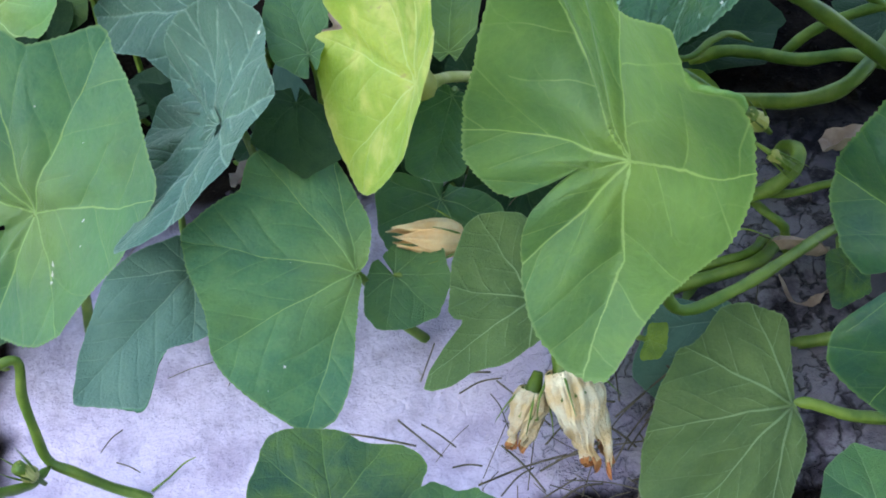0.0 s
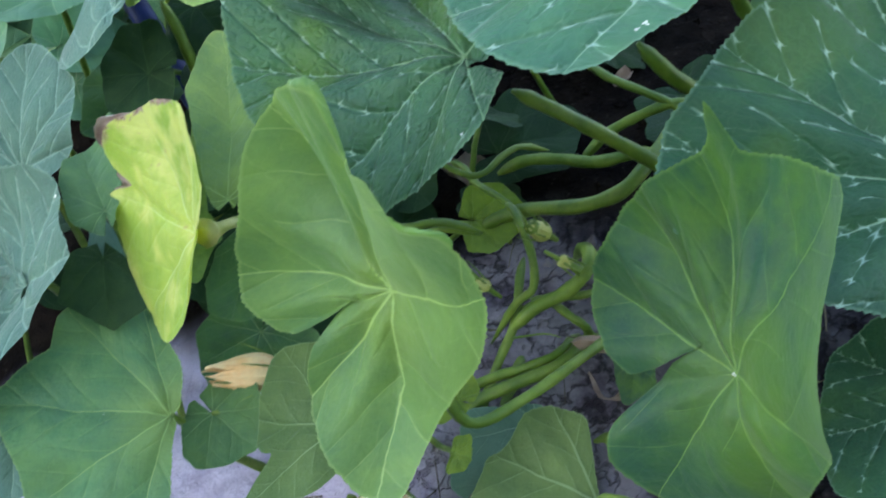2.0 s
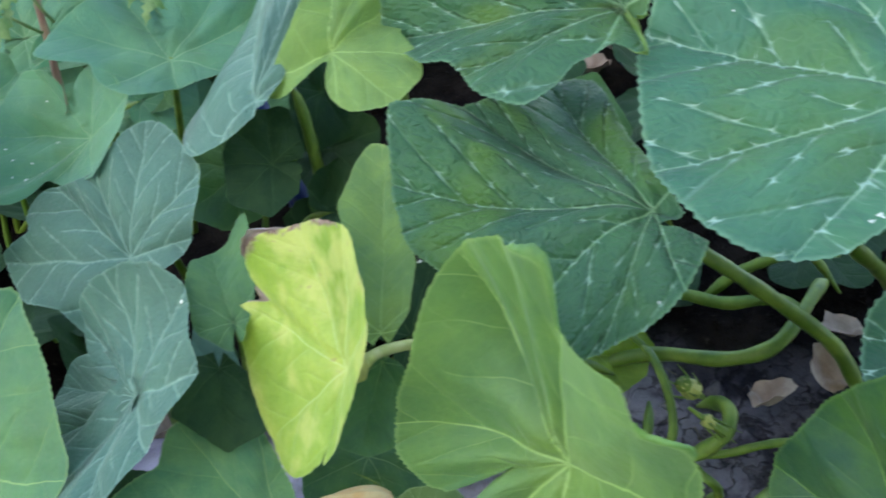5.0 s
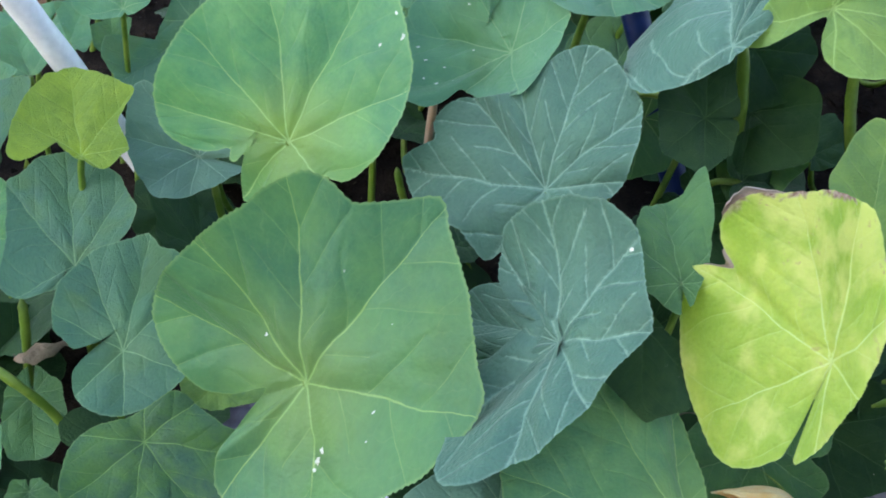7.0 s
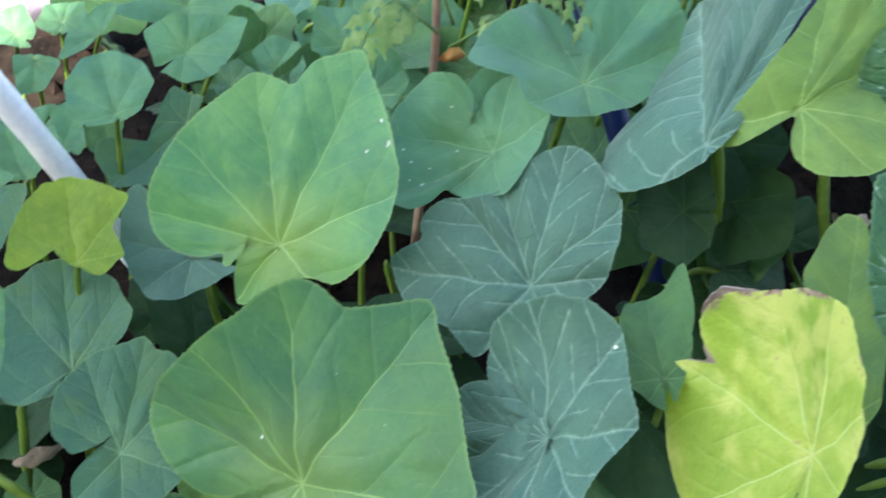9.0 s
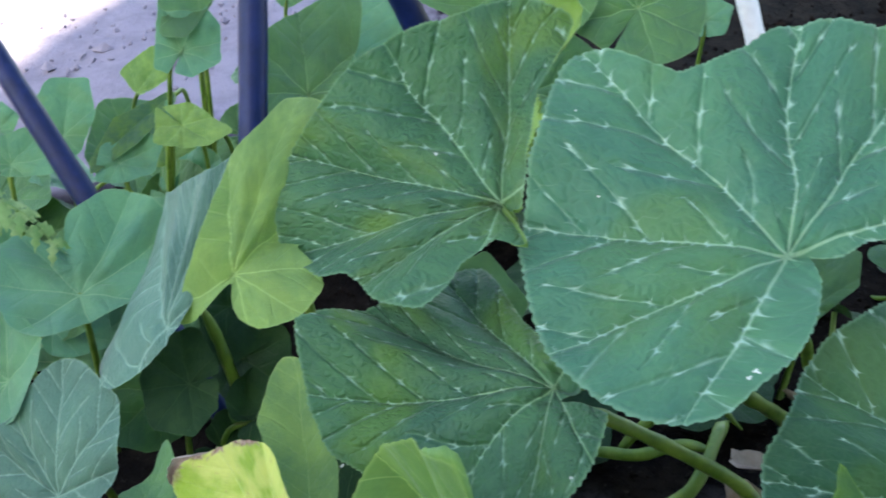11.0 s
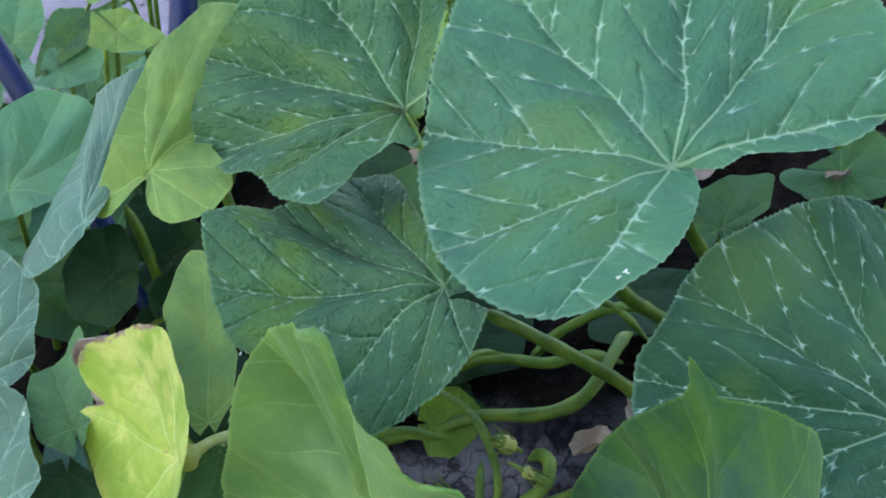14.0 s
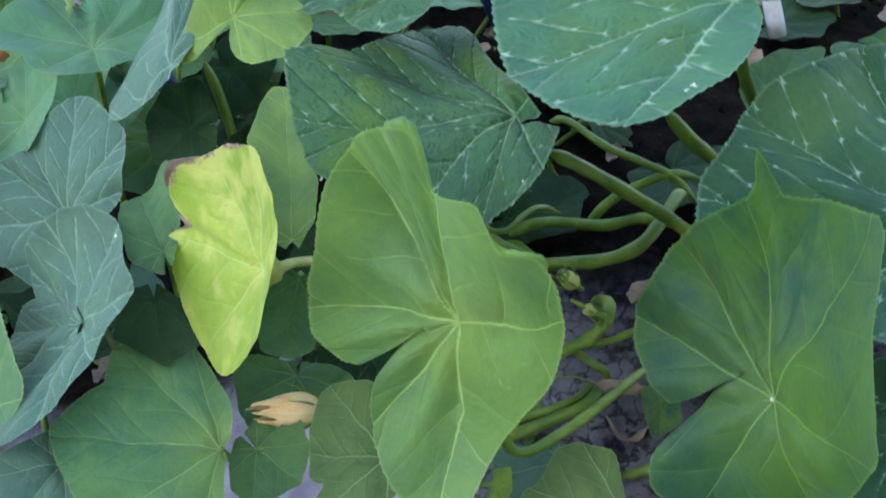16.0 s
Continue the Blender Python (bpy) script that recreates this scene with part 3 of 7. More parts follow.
    for way, half, long, bow in rolls:
        span = [i % spokes for i in range(round((way - half) / 360 * spokes), round((way + half) / 360 * spokes) + 1)]
        rows, below = 7, [last + i for i in span]
        tops = []
        for n, i in enumerate(span):
            e = Vector(verts[last + i])
            t_out = (e - Vector(verts[last - 3 * spokes + i])).normalized()
            up = (Vector((0, 0, 1)) - t_out * t_out.z).normalized()
            fall = abs(math.sin(math.pi * n / (len(span) - 1))) ** 0.7
            ln = long / 100 * max(0.02, fall * (1 + 0.45 * noise.noise((n * 9.0 / spokes * 10, off, way))))
            full = radians(bow) * (0.8 + 0.4 * noise.noise((n * 5.0 / spokes * 10, way, off)))
            tops.append((e, t_out, up, ln, full))
        for k in range(1, rows + 1):
            row = []
            for n, (e, t_out, up, ln, full) in enumerate(tops):
                a = full * k / rows
                bent = max(abs(full), 0.01) * (1 if full >= 0 else -1)
                p = e + t_out * (ln / bent * math.sin(a)) + up * (ln / bent * (1 - math.cos(a)))
                row.append(len(verts))
                verts.append(tuple(p))
                px, py, pull = plane[last + span[n]]
                grow = 1 + ln * k / rows / size
                plane.append((px * grow, py * grow, pull))
                rim.append(1.0 if k == rows else 0.9)
            for n in range(len(span) - 1):
                turned.append(len(faces))
                faces.append((below[n], row[n], row[n + 1], below[n + 1]))
            below = row
    plant = plant_of(style)
    blade = part("leaf", verts, faces, LEAF[style], plant, LEAF_LABEL.get(style, ""))
    blade.matrix_world = m
    blade.data.attributes.new("leafplane", "FLOAT_VECTOR", "POINT").data.foreach_set("vector", np.array(plane, np.float32).ravel())
    blade.data.attributes.new("rim", "FLOAT", "POINT").data.foreach_set("value", np.array(rim, np.float32))
    if turned:
        blade.data.materials.append(LEAF[under])
        for k in turned:
            blade.data.polygons[k].material_index = 1
    for sx, sy, mm in scars:
        sx, sy, r = sx / 100, sy / 100, mm / 2600
        sv, n0 = [], 11
        for k in range(n0):
            th = 2 * math.pi * k / n0
            rr = r * rng.uniform(0.3, 1.3)
            px, py = sx + rr * math.cos(th) * 1.3, sy + rr * math.sin(th)
            sv.append((px, py, height(px, py, 0.6) + lift + 0.0009))
        sv.append((sx, sy, height(sx, sy, 0.6) + lift + 0.0013))
        part("pale_scar", sv, [(k, (k + 1) % n0, n0) for k in range(n0)], SCAR, blade)
    if petiole:
        joint = Vector((vx, vy, height(vx, vy, 0) + lift - 0.001))
        a = m @ joint
        nrm = (m.to_3x3() @ Vector((0, 0, 1))).normalized()
        back = (m.to_3x3() @ Vector((-1, 0, 0))).normalized()
        fx, fy = foot if foot else (a.x + 0.05 * nrm.x * -1 + back.x * 0.06, a.y - nrm.y * 0.05 + back.y * 0.06 + 0.02)
        g = Vector((fx, fy, ground_height(fx, fy) - 0.01))
        line = spline([a, a - nrm * 0.025 + back * 0.012, a * 0.55 + g * 0.45 - nrm * 0.02, g], 7)
        inv = m.inverted()
        r0 = 0.0022 + stalk * size
        v, f = tube([inv @ p for p in line], lambda t: r0 * (1.0 - 0.15 * math.sin(t * 3)) * (0.8 + 0.45 * t), 10, 0.06)
        part("petiole", v, f, STEM, blade)
    return blade


leaf('olive', (0.083, 0.487, 0.24), (70.6, -20.8, -29.6), 9.8, (2.5, 0), (0.605, 0.317, 0.18, -0.198, 0.431, 91, -0.562, 0.171, -0.132, -0.056),
     (11, 11.3, 11.9, 12.4, 12.6, 11.2, 11.9, 12.9, 11.9, 10.9, 10.2, 9.9, 13.2, 13.5, 13.2, 13.1, 13, 12.8, 12, 10.9, 9.8, 8.9, 8.3, 8, 7.8, 7.7, 7.5, 7.4, 7.2, 7, 6.6, 6.3, 6, 5.8, 5.2, 4.2, 4.3, 5.2, 6.3, 7.3, 8.2, 8.9, 9.8, 10.8, 11.9, 12.6, 12.6, 11.1, 10, 9.4, 9, 8.8, 8.8, 8.8, 9, 9.3, 9.7, 10, 10.3, 10.6), sinus=(-148, 1.2), veins=(-166, 28, 62, 170, 245, 267, 282, 333), ripple=0.10, wave=0.06, petiole=False, creases=[(113, 8, 0.13), (92, 9, -0.05)], folds=[(46, 100, 0.16)], rolls=[(73, 9, 0.8, -140), (27, 7, 0.6, -110)], under="ygreen")
leaf('yellow', (-0.005, 0.571, 0.246), (-54.2, -41.8, 118.3), 6.7, (-0.8, 0.5), (0.208, 0.179, -0.058, 0.384, -0.384, 120.8),
     (8.2, 8.4, 8.6, 9.1, 9.3, 9.3, 9.1, 8.3, 7.1, 9, 9.9, 9.7, 9.6, 9.5, 9.5, 9.5, 9.5, 9.5, 9.5, 9.5, 9.5, 9.4, 8.9, 8, 6.9, 6.2, 6, 5.4, 4.8, 4.2, 3.7, 3.4, 3.1, 3, 2.8, 2.7, 2.6, 2.5, 2.4, 2.4, 2.4, 2.4, 2.5, 2.5, 2.6, 2.7, 2.9, 3, 3.1, 3.2, 3.4, 3.9, 4.6, 5, 5.5, 6.4, 7.3, 7.6, 7.9, 8.2), lift=0.0258, sinus=(150, 1.0, 3.5), folds=[(150, 341, 0.62)], lap=0.05, creases=[(42, 5, 0.06), (20, 7, -0.03)], veins=(148, 20, 82, 152, 193, 214, 261, 321), ripple=0.03, wave=0.03, petiole=False, rolls=[(21, 12, 0.9, 140), (48, 5, 0.7, 120)], under="withered")
leaf('light3', (-0.29, 0.589, 0.135), (22.7, -55.5, 41.5), 10.6, (-2.5, -0.6), (-0.066, 0.221, 0.338, 0, 0, 0),
     (12, 10.8, 9.9, 9.5, 10.5, 11, 10.6, 10.1, 9.5, 9.4, 9.4, 9.6, 9.7, 9.9, 10.4, 11, 11, 10.6, 10, 9.4, 8.7, 6.9, 4.9, 9.4, 11.8, 12.4, 12, 11.9, 11.7, 11.2, 10.8, 10.2, 9.8, 9.6, 9.6, 9.8, 10.2, 10.4, 10.8, 11.3, 11.4, 10.7, 10.4, 10.3, 10.4, 10.4, 10.6, 11.1), sinus=(165, 4.6), lap=0.11, veins=(145, 36, 84, 162, 215, 253, 286, 314), ripple=0.06, scars=[(-5.0, -4.5, 7), (-4.2, -4.3, 5), (-5.6, -4.7, 4), (5.1, 1.5, 2.5), (-0.1, -5.3, 2.5), (-1.5, 3.1, 3), (-1.5, -6.2, 2)])
leaf('light', (-0.346, 0.732, 0.231), (14.1, -55.4, 64.6), 8, (-4.1, -1.7), (-0.089, -0.026, 0.226, 0, 0, 0),
     (9.3, 8.4, 6.5, 6.7, 7.1, 7.4, 7.1, 6.8, 6.7, 6.7, 6.8, 7, 7.3, 7.5, 7.8, 8.2, 8.7, 9.1, 9.2, 9, 8.5, 7.6, 6.4, 8.6, 9.4, 8.9, 7.8, 7.3, 6.9, 6.7, 7, 7.8, 8, 8, 8.1, 8.1, 8.1, 8.2, 8.2, 8.3, 8.4, 8.3, 8.4, 8.5, 8.7, 9, 9.5, 10.3), sinus=(174, 5.4), lap=0.13, veins=(117, 43, 145, 201, 242, 274, 309, 342), ripple=0.06, scars=[(5.4, -6.0, 7), (6.5, -4.8, 3), (4.3, -4.8, 3)])
leaf('blue', (-0.157, 0.6, 0.191), (47, -6.1, -59.8), 6.8, (1.5, -0.6), (0.256, -0.316, 0.242, 0.149, 0.02, -81, -0.189, 0.046, -0.199, -0.089),
     (6.8, 6.5, 6.4, 6.4, 6.6, 6.9, 6.8, 6.6, 6.5, 6.5, 6.6, 6.9, 7.3, 7.3, 7.3, 6.9, 6.8, 6.5, 6.3, 6.1, 5.8, 5.7, 5.6, 5.3, 5, 4.7, 4.2, 3.5, 2.8, 2.1, 1.4, 1, 0.9, 1.3, 2.6, 4.6, 6.6, 8, 8.6, 9.6, 10.9, 11.6, 11.2, 9.8, 9.5, 8.6, 7.9, 7.3), folds=[(230, 332, -0.3)], creases=[(309, 8, -0.08)], veins=(-145, 60, 103, 140, 191, 243, 286, 318), ripple=0.05, scars=[(0.7, 6.2, 3.5)], wave=0.05)
leaf('blue', (-0.186, 0.592, 0.156), (47, -6.1, -59.8), 4.8, (2.7, 3.9), (0.1, 0, 0.1, 0, 0, 0),
     (4.6, 4.8, 5, 5, 5, 4.8, 4.6, 4.7, 4.8, 4.6, 4.4, 4.4, 4.6, 4.8, 4.6, 4.4, 4.5, 4.7), veins=(60, 100, 125, 150, 175, 200, 225, 260), petiole=False)
leaf('blue', (-0.186, 0.714, 0.223), (-33.5, -30.9, 112.1), 6.6, (-2.7, -0.7), (0, 0, 0, 0, 0, 0),
     (4.1, 4.1, 4.3, 4.9, 6.1, 6.7, 6.8, 6.3, 8.4, 8.3, 8.1, 8, 7.2, 6.7, 7.1, 7.6, 6, 4.7, 4.3, 4.3, 4.8, 5.5, 6, 6.5, 6.8, 7, 7.3, 7.5, 7.9, 7.8, 8, 8.2, 7.9, 6.8, 5.4, 4.4), veins=(196, 64, 100, 137, 168, 191, 234, 296))
leaf('spotted', (0.297, 0.656, 0.43), (-27.9, -12.6, 129.4), 14.2, (-5.1, 2.2), (0.098, -0.162, 0.066, -0, -0, 0),
     (14.3, 13.8, 13.4, 13.4, 13.6, 13.7, 14.1, 14.7, 15, 15.6, 16.3, 17, 17.5, 18.1, 18.1, 17.6, 16.6, 14.5, 13.2, 11.7, 10.1, 8.6, 7.5, 7.8, 8.2, 8.8, 11.9, 14.5, 16.1, 17.1, 17.5, 17.6, 17.5, 17.4, 16.8, 15.9, 14.6, 14, 13.2, 12.2, 10.5, 9.5, 9, 8.8, 8.9, 10.8, 13.4, 14.5), sinus=(167, 6.2), lap=0.05, veins=(-171, 42, 84, 110, 158, 199, 232, 268), ripple=0.065, scars=[(-8.0, 11.5, 7), (-8.1, 10.9, 5), (11.5, 1.9, 2.5)], petiole=False)
leaf('spotted2', (0.109, 0.762, 0.426), (-40.6, -3, 154.9), 10, (-6.4, 3.5), (0.012, -0.429, 0.17, 0.057, 0.09, 0),
     (8.1, 8.9, 9.9, 10.5, 11.3, 11.7, 12.3, 11.9, 11.7, 11.7, 10.8, 11.1, 12.2, 12.6, 12.9, 11.8, 10.2, 9.8, 9.7, 11.5, 9.5, 8.5, 8.1, 7.8, 7.5, 7.5, 7.7, 7.9, 8.4, 9.2, 11.3, 14.2, 13.7, 12.9, 11.1, 9.4, 8.5, 8.1, 7.8, 7.6, 7.4, 7.3, 7.3, 7.3, 7.2, 7.3, 7.4, 7.6), sinus=(149, 7.3), veins=(139, 126, 153, 202, 229, 254, 277), ripple=0.08, scars=[(-1.3, 0.7, 4)], wave=0.08, rolls=[(-127, 10, 1.6, 120), (-163, 17, 1.5, 130), (147, 9, 1.4, 110)], under="ygreen", petiole=False)
leaf('spotted2', (0.096, 0.627, 0.315), (-23, 0.4, 147), 9.2, (-6.9, -2.2), (0.197, -0.136, -0.258, -0.127, 0.01, 0),
     (10, 9.4, 9, 8.8, 8.4, 8.3, 8, 7.4, 7, 6.8, 6.7, 6.6, 6.9, 8.3, 8.9, 9.8, 10.4, 10.5, 10.6, 10.9, 11.4, 11.5, 11.4, 11.3, 11.1, 10.1, 9.1, 8.5, 8.1, 7.7, 7.6, 7.6, 7.7, 7.9, 8.5, 9.3, 10.5, 11.7, 11.3, 11, 9.8, 8.6, 8.2, 8.2, 8.4, 9.1, 9.8, 10.6), sinus=(-172, 7.2), veins=(163, 146, 179, 198, 230, 281, 303), ripple=0.06, scars=[(-9.9, 4.1, 3)], petiole=False)
leaf('flecked', (0.406, 0.519, 0.296), (-1, -26.6, 96), 12.4, (-4.5, -3.8), (0, 0, 0, 0, 0, 0),
     (11.3, 11, 10.8, 10.9, 11, 10.9, 11, 11, 11.3, 11.9, 12.9, 13.3, 14.1, 14.4, 14.7, 13.8, 13.4, 13, 12.7, 12.5, 12.1, 11.8, 11.8, 12, 11.8, 11.8, 11.9, 12.1, 12.2, 12.6, 11, 11, 11.9, 12.8, 13.5, 14.1, 13, 10.5, 11.2, 12, 13, 13.5, 14, 14.3, 14.3, 13.5, 12.8, 12), veins=(208, 74, 131, 154, 194, 221, 251, 286), scars=[(-4.2, -6.7, 4)])
leaf('light2', (0.285, 0.425, 0.239), (52.2, -30.4, -38.6), 9.7, (0.5, -2.4), (0.396, -0.22, -0.02, -0.14, 0.118, 85, 0.154, -0.148, -0.356, 0.5),
     (9.4, 9.6, 9.9, 10.3, 10.9, 11.7, 12, 11.5, 11.2, 10.9, 10.5, 10.3, 10.9, 10, 9.5, 9.1, 8.8, 8.7, 8.6, 8.6, 8.5, 8.3, 8.2, 8.2, 8.4, 8.7, 8.6, 8.5, 8.2, 7.7, 7.3, 7.2, 6.9, 6.7, 6.6, 7.9, 9.6, 11.2, 11.8, 12.3, 12.5, 12.6, 12.1, 11.8, 11.6, 10.8, 10.2, 9.9, 9.8, 9.7, 9.6, 9.6, 9.7, 10.1, 10.3, 10.2, 10.2, 10, 9.8, 9.6), tip=(70, 1.7), creases=[(75, 3.5, -0.05), (67, 4, 0.04)], sinus=(-153, 1.2), veins=(-178, 43, 94, 139, 227, 262, 289, 321), ripple=0.085, scars=[(0.4, -2.4, 4)])
leaf('light3', (-0.103, 0.504, 0.129), (-25.8, -12.9, 175), 7.4, (-4.5, -1.3), (0.026, -0.018, -0.015, -0, -0, 0),
     (6.8, 6.4, 6, 5.8, 5.8, 6.2, 7, 7.6, 8.1, 8.7, 9.5, 10.5, 10.2, 8.7, 7.2, 6.1, 5.5, 5.1, 5, 5.1, 5.4, 5.8, 6.4, 6.9, 7.3, 8, 9, 11.2, 10.2, 9.2, 8.4, 6.6, 6.6, 6.8, 7, 7.4), sinus=(-165, 4.7), veins=(-176, 109, 137, 179, 219, 260), scars=[(-1.3, 6.1, 3)])
leaf('blue2', (-0.192, 0.482, 0.11), (-23.2, 16.6, -128.5), 4.8, (-4.4, 0), (0, 0, 0, 0, 0, 0),
     (7.1, 6.6, 6.3, 6.1, 6, 3.6, 2.8, 2.6, 2.7, 3, 3.5, 4.1, 4.1, 4.3, 4.5, 5, 5.5, 5.9, 6.5, 6.3, 6.2, 5.5, 5, 4.6, 4.3, 4.1, 4, 3.9, 3.7, 3.6, 3.6, 3.7, 4, 4.4, 5.1, 5.9), rolls=[(45, 22, 0.6, 120)], under="mid2")
leaf('mid', (-0.025, 0.519, 0.099), (-3.2, 27, -93.4), 3.1, (-0.9, -0.9), (0, 0, 0, 0, 0, 0),
     (3, 2.9, 2.8, 2.7, 2.8, 3, 2.8, 2.8, 2.8, 2.9, 3.2, 3.1, 3.1, 3.3, 3.6, 3.4, 3.2, 3.1, 3, 3.1, 3.1, 2.9, 2.8, 2.8, 2.9, 2.8, 2.8, 2.8, 2.9, 3, 3.2, 3.5, 3.5, 3.6, 3.3, 3.1), petiole=False)
leaf('under', (0.035, 0.491, 0.123), (-18.3, 19.5, -141.6), 4.5, (-1.5, 1.8), (0, 0, 0, 0, 0, 0),
     (3.1, 7.8, 7.2, 5.6, 5.1, 4.9, 4.6, 4.3, 4.2, 4.2, 4.1, 4, 3.9, 3.8, 3.7, 3.8, 4, 4.2, 4.4, 4.7, 5.3, 5.8, 5.7, 5.7, 5.7, 5.3, 4.5, 4, 3.7, 3.4, 3.2, 3.1, 3.1, 3.2, 3.4, 3.3))
leaf('mid', (-0.002, 0.581, 0.181), (-8.4, 32, -106.1), 2.8, (-3, 0.1), (0, 0, 0, 0, 0, 0),
     (3.2, 3.3, 3.2, 3.1, 3.1, 2.9, 2.5, 2.3, 2.2, 2.1, 2.1, 2.1, 2.2, 2.4, 2.8, 3.3, 3.4, 3.4, 3.5, 3.6, 3.2, 2.9, 2.7, 2.6, 2.4, 2.2, 2.2, 2.2, 2.3, 2.5, 2.5, 2.7, 2.9, 3.3, 3.3, 3.2))
leaf('under', (0.18, 0.425, 0.072), (-16.3, 19.3, -158.9), 6.2, (-4.5, 0.9), (0, 0, 0, 0, 0, 0),
     (6.1, 7, 7.4, 7.6, 8, 7.4, 7.1, 6.6, 6.2, 6, 6, 5.5, 5.3, 5.2, 5.1, 4.9, 4.8, 4.8, 5.1, 5.7, 6.7, 8.2, 8.3, 8.4, 7.8, 6.3, 5.7, 5.7, 5.1, 4.8, 4.7, 4.6, 4.6, 4.8, 5.1, 5.6), veins=(150, 91, 128, 175, 211, 243, 269), ripple=0.06, petiole=False)
leaf('light2', (-0.068, 0.376, 0.077), (-10.6, -16.9, 133.1), 4.4, (-1.3, 0.9), (0, 0, 0, 0, 0, 0),
     (4.6, 5, 5, 4.8, 4.8, 5, 5.1, 5.2, 4.7, 4.3, 4, 3.9, 3.9, 3.8, 3.6, 3.6, 3.7, 3.9, 4, 4.3, 4.6, 4.8, 5.3, 5.5, 5.9, 5.5, 4.8, 3.9, 3.4, 3.2, 3.3, 3.4, 3.5, 3.6, 3.8, 4.2))
leaf('mid', (0.005, 0.348, 0.086), (-0.2, -19.2, 89.8), 2.3, (-0.5, -0.1), (0, 0, 0, 0, 0, 0),
     (1.7, 1.9, 2.1, 2.4, 2.4, 2.5, 2.7, 2.7, 2.6, 2.5, 2.4, 2.5, 2.6, 2.4, 2.2, 2, 2, 2, 2, 2, 2, 2.1, 2.2, 2.4, 2.7, 2.6, 2.5, 2.6, 2.7, 2.8, 2.5, 2.3, 2.3, 1.9, 1.7, 1.6))
leaf('mid', (0.243, 0.344, 0.109), (-18.6, -14.2, 108), 3.1, (-0.4, -0.3), (0, 0, 0, 0, 0, 0),
     (3.3, 3.2, 3.1, 3.1, 2.9, 2.8, 2.8, 2.9, 2.8, 2.9, 3, 3.3, 3.2, 3.1, 3.1, 3.2, 3.4, 3.2, 3.1, 3.1, 3.2, 3.3, 3, 2.9, 2.8, 2.8, 3, 3.2, 3.1, 2.9, 2.9, 3, 3.1, 3.1, 3.3, 3.6))
leaf('mid2', (-0.229, 0.796, 0.248), (-17.9, 39, -137.5), 5.2, (-0.8, 2.3), (0.431, 0.029, 0.293, -0.131, -0.054, -120, 0.088, -0.005, -0.029, 0.135),
     (6.2, 7, 6.5, 4.2, 4.3, 4.8, 5.2, 5.4, 6, 5.9, 5.7, 5.7, 5.9, 6, 6.4, 6.1, 5.9, 5.7, 5.6, 4.3, 2.6, 3.1, 3.7, 4.4, 4.9, 5.3, 5.2, 5.2, 5.2, 5.4, 5.3, 5.1, 4.9, 4.8, 4.9, 5.3), sinus=(-159, 0.6), veins=(-120, 16, 62, 102, 122, 179, 277, 328), ripple=0.09, scars=[(3.5, -2.3, 2.5), (3.8, -1.1, 2.5), (4.4, 0.6, 3), (-1.1, -2.2, 2.5), (4.8, -0.1, 2.5), (0.9, 0.3, 2), (3.2, 0.0, 2), (3.4, 1.1, 2)])
leaf('mid2', (-0.148, 0.857, 0.303), (3.6, 34.3, -77.7), 6, (2.8, -0.7), (0.214, -0.165, 0.05, 0.215, -0.214, -175),
     (5.4, 5.2, 5.1, 5.1, 5.1, 5.2, 5.5, 6, 6.5, 7.2, 8, 7.9, 7.8, 7.3, 6.9, 6.3, 5.2, 4.5, 4.1, 3.2, 2.3, 1.9, 2.7, 5.3, 5.7, 6.2, 7.1, 8.3, 9.2, 10.3, 7.4, 7.8, 7.8, 7.7, 6.8, 5.8), sinus=(-139, 0.7), veins=(-174, 22, 65, 117, 179, 247, 291, 317), ripple=0.09)
leaf('blue', (-0.077, 0.773, 0.339), (-15.9, -28.4, 69.8), 5.4, (-4.3, -0.9), (-0.026, -0.121, -0.176, -0.355, -0.005, 0, 0.047, 0.039, -0.043, -0.1),
     (7.9, 7.8, 8.1, 9, 10.7, 9.5, 7.1, 6.9, 6.8, 6.5, 6, 5.6, 5.3, 5.3, 6.8, 7.6, 8, 8.1, 8.6, 8.8, 9.1, 9, 8.2, 7.4, 6.8, 6.1, 5.5, 4.7, 4.3, 3.8, 3.5, 3.3, 3.2, 3.2, 3.2, 3.2, 3.3, 3.3, 3.4, 3.5, 3.6, 3.8, 4.2, 5.2, 6.9, 9.8, 8.5, 8.2), veins=(232, 86, 119, 130, 151, 274), petiole=False)
leaf('ygreen', (-0.007, 0.755, 0.377), (7.2, -49.4, 68.6), 5.2, (-3.4, 1.5), (-0.134, 0.1, 0.029, 0.023, 0.017, 0, -0.006, -0.007, 0.025, -0.022),
     (10.1, 8.1, 7, 6.3, 5.7, 5, 4.5, 4.2, 4, 3.9, 3.8, 3.8, 3.9, 4.1, 4.4, 4.8, 5.3, 6.2, 7.4, 8.9, 8, 4.6, 5.5, 6.4, 6.8, 7.1, 7.1, 7, 7, 6.8, 6.5, 6.3, 5.2, 3, 2.7, 2.7, 2.7, 2.7, 2.8, 2.9, 3.1, 3.4, 3.8, 4.8, 6.5, 8.9, 10.7, 10.6), sinus=(157, 4.3), folds=[(160, 280, 0.45), (283, 347, -0.9)], veins=(165, 40, 80, 115, 160, 185, 205, 325), ripple=0.06, petiole=False)
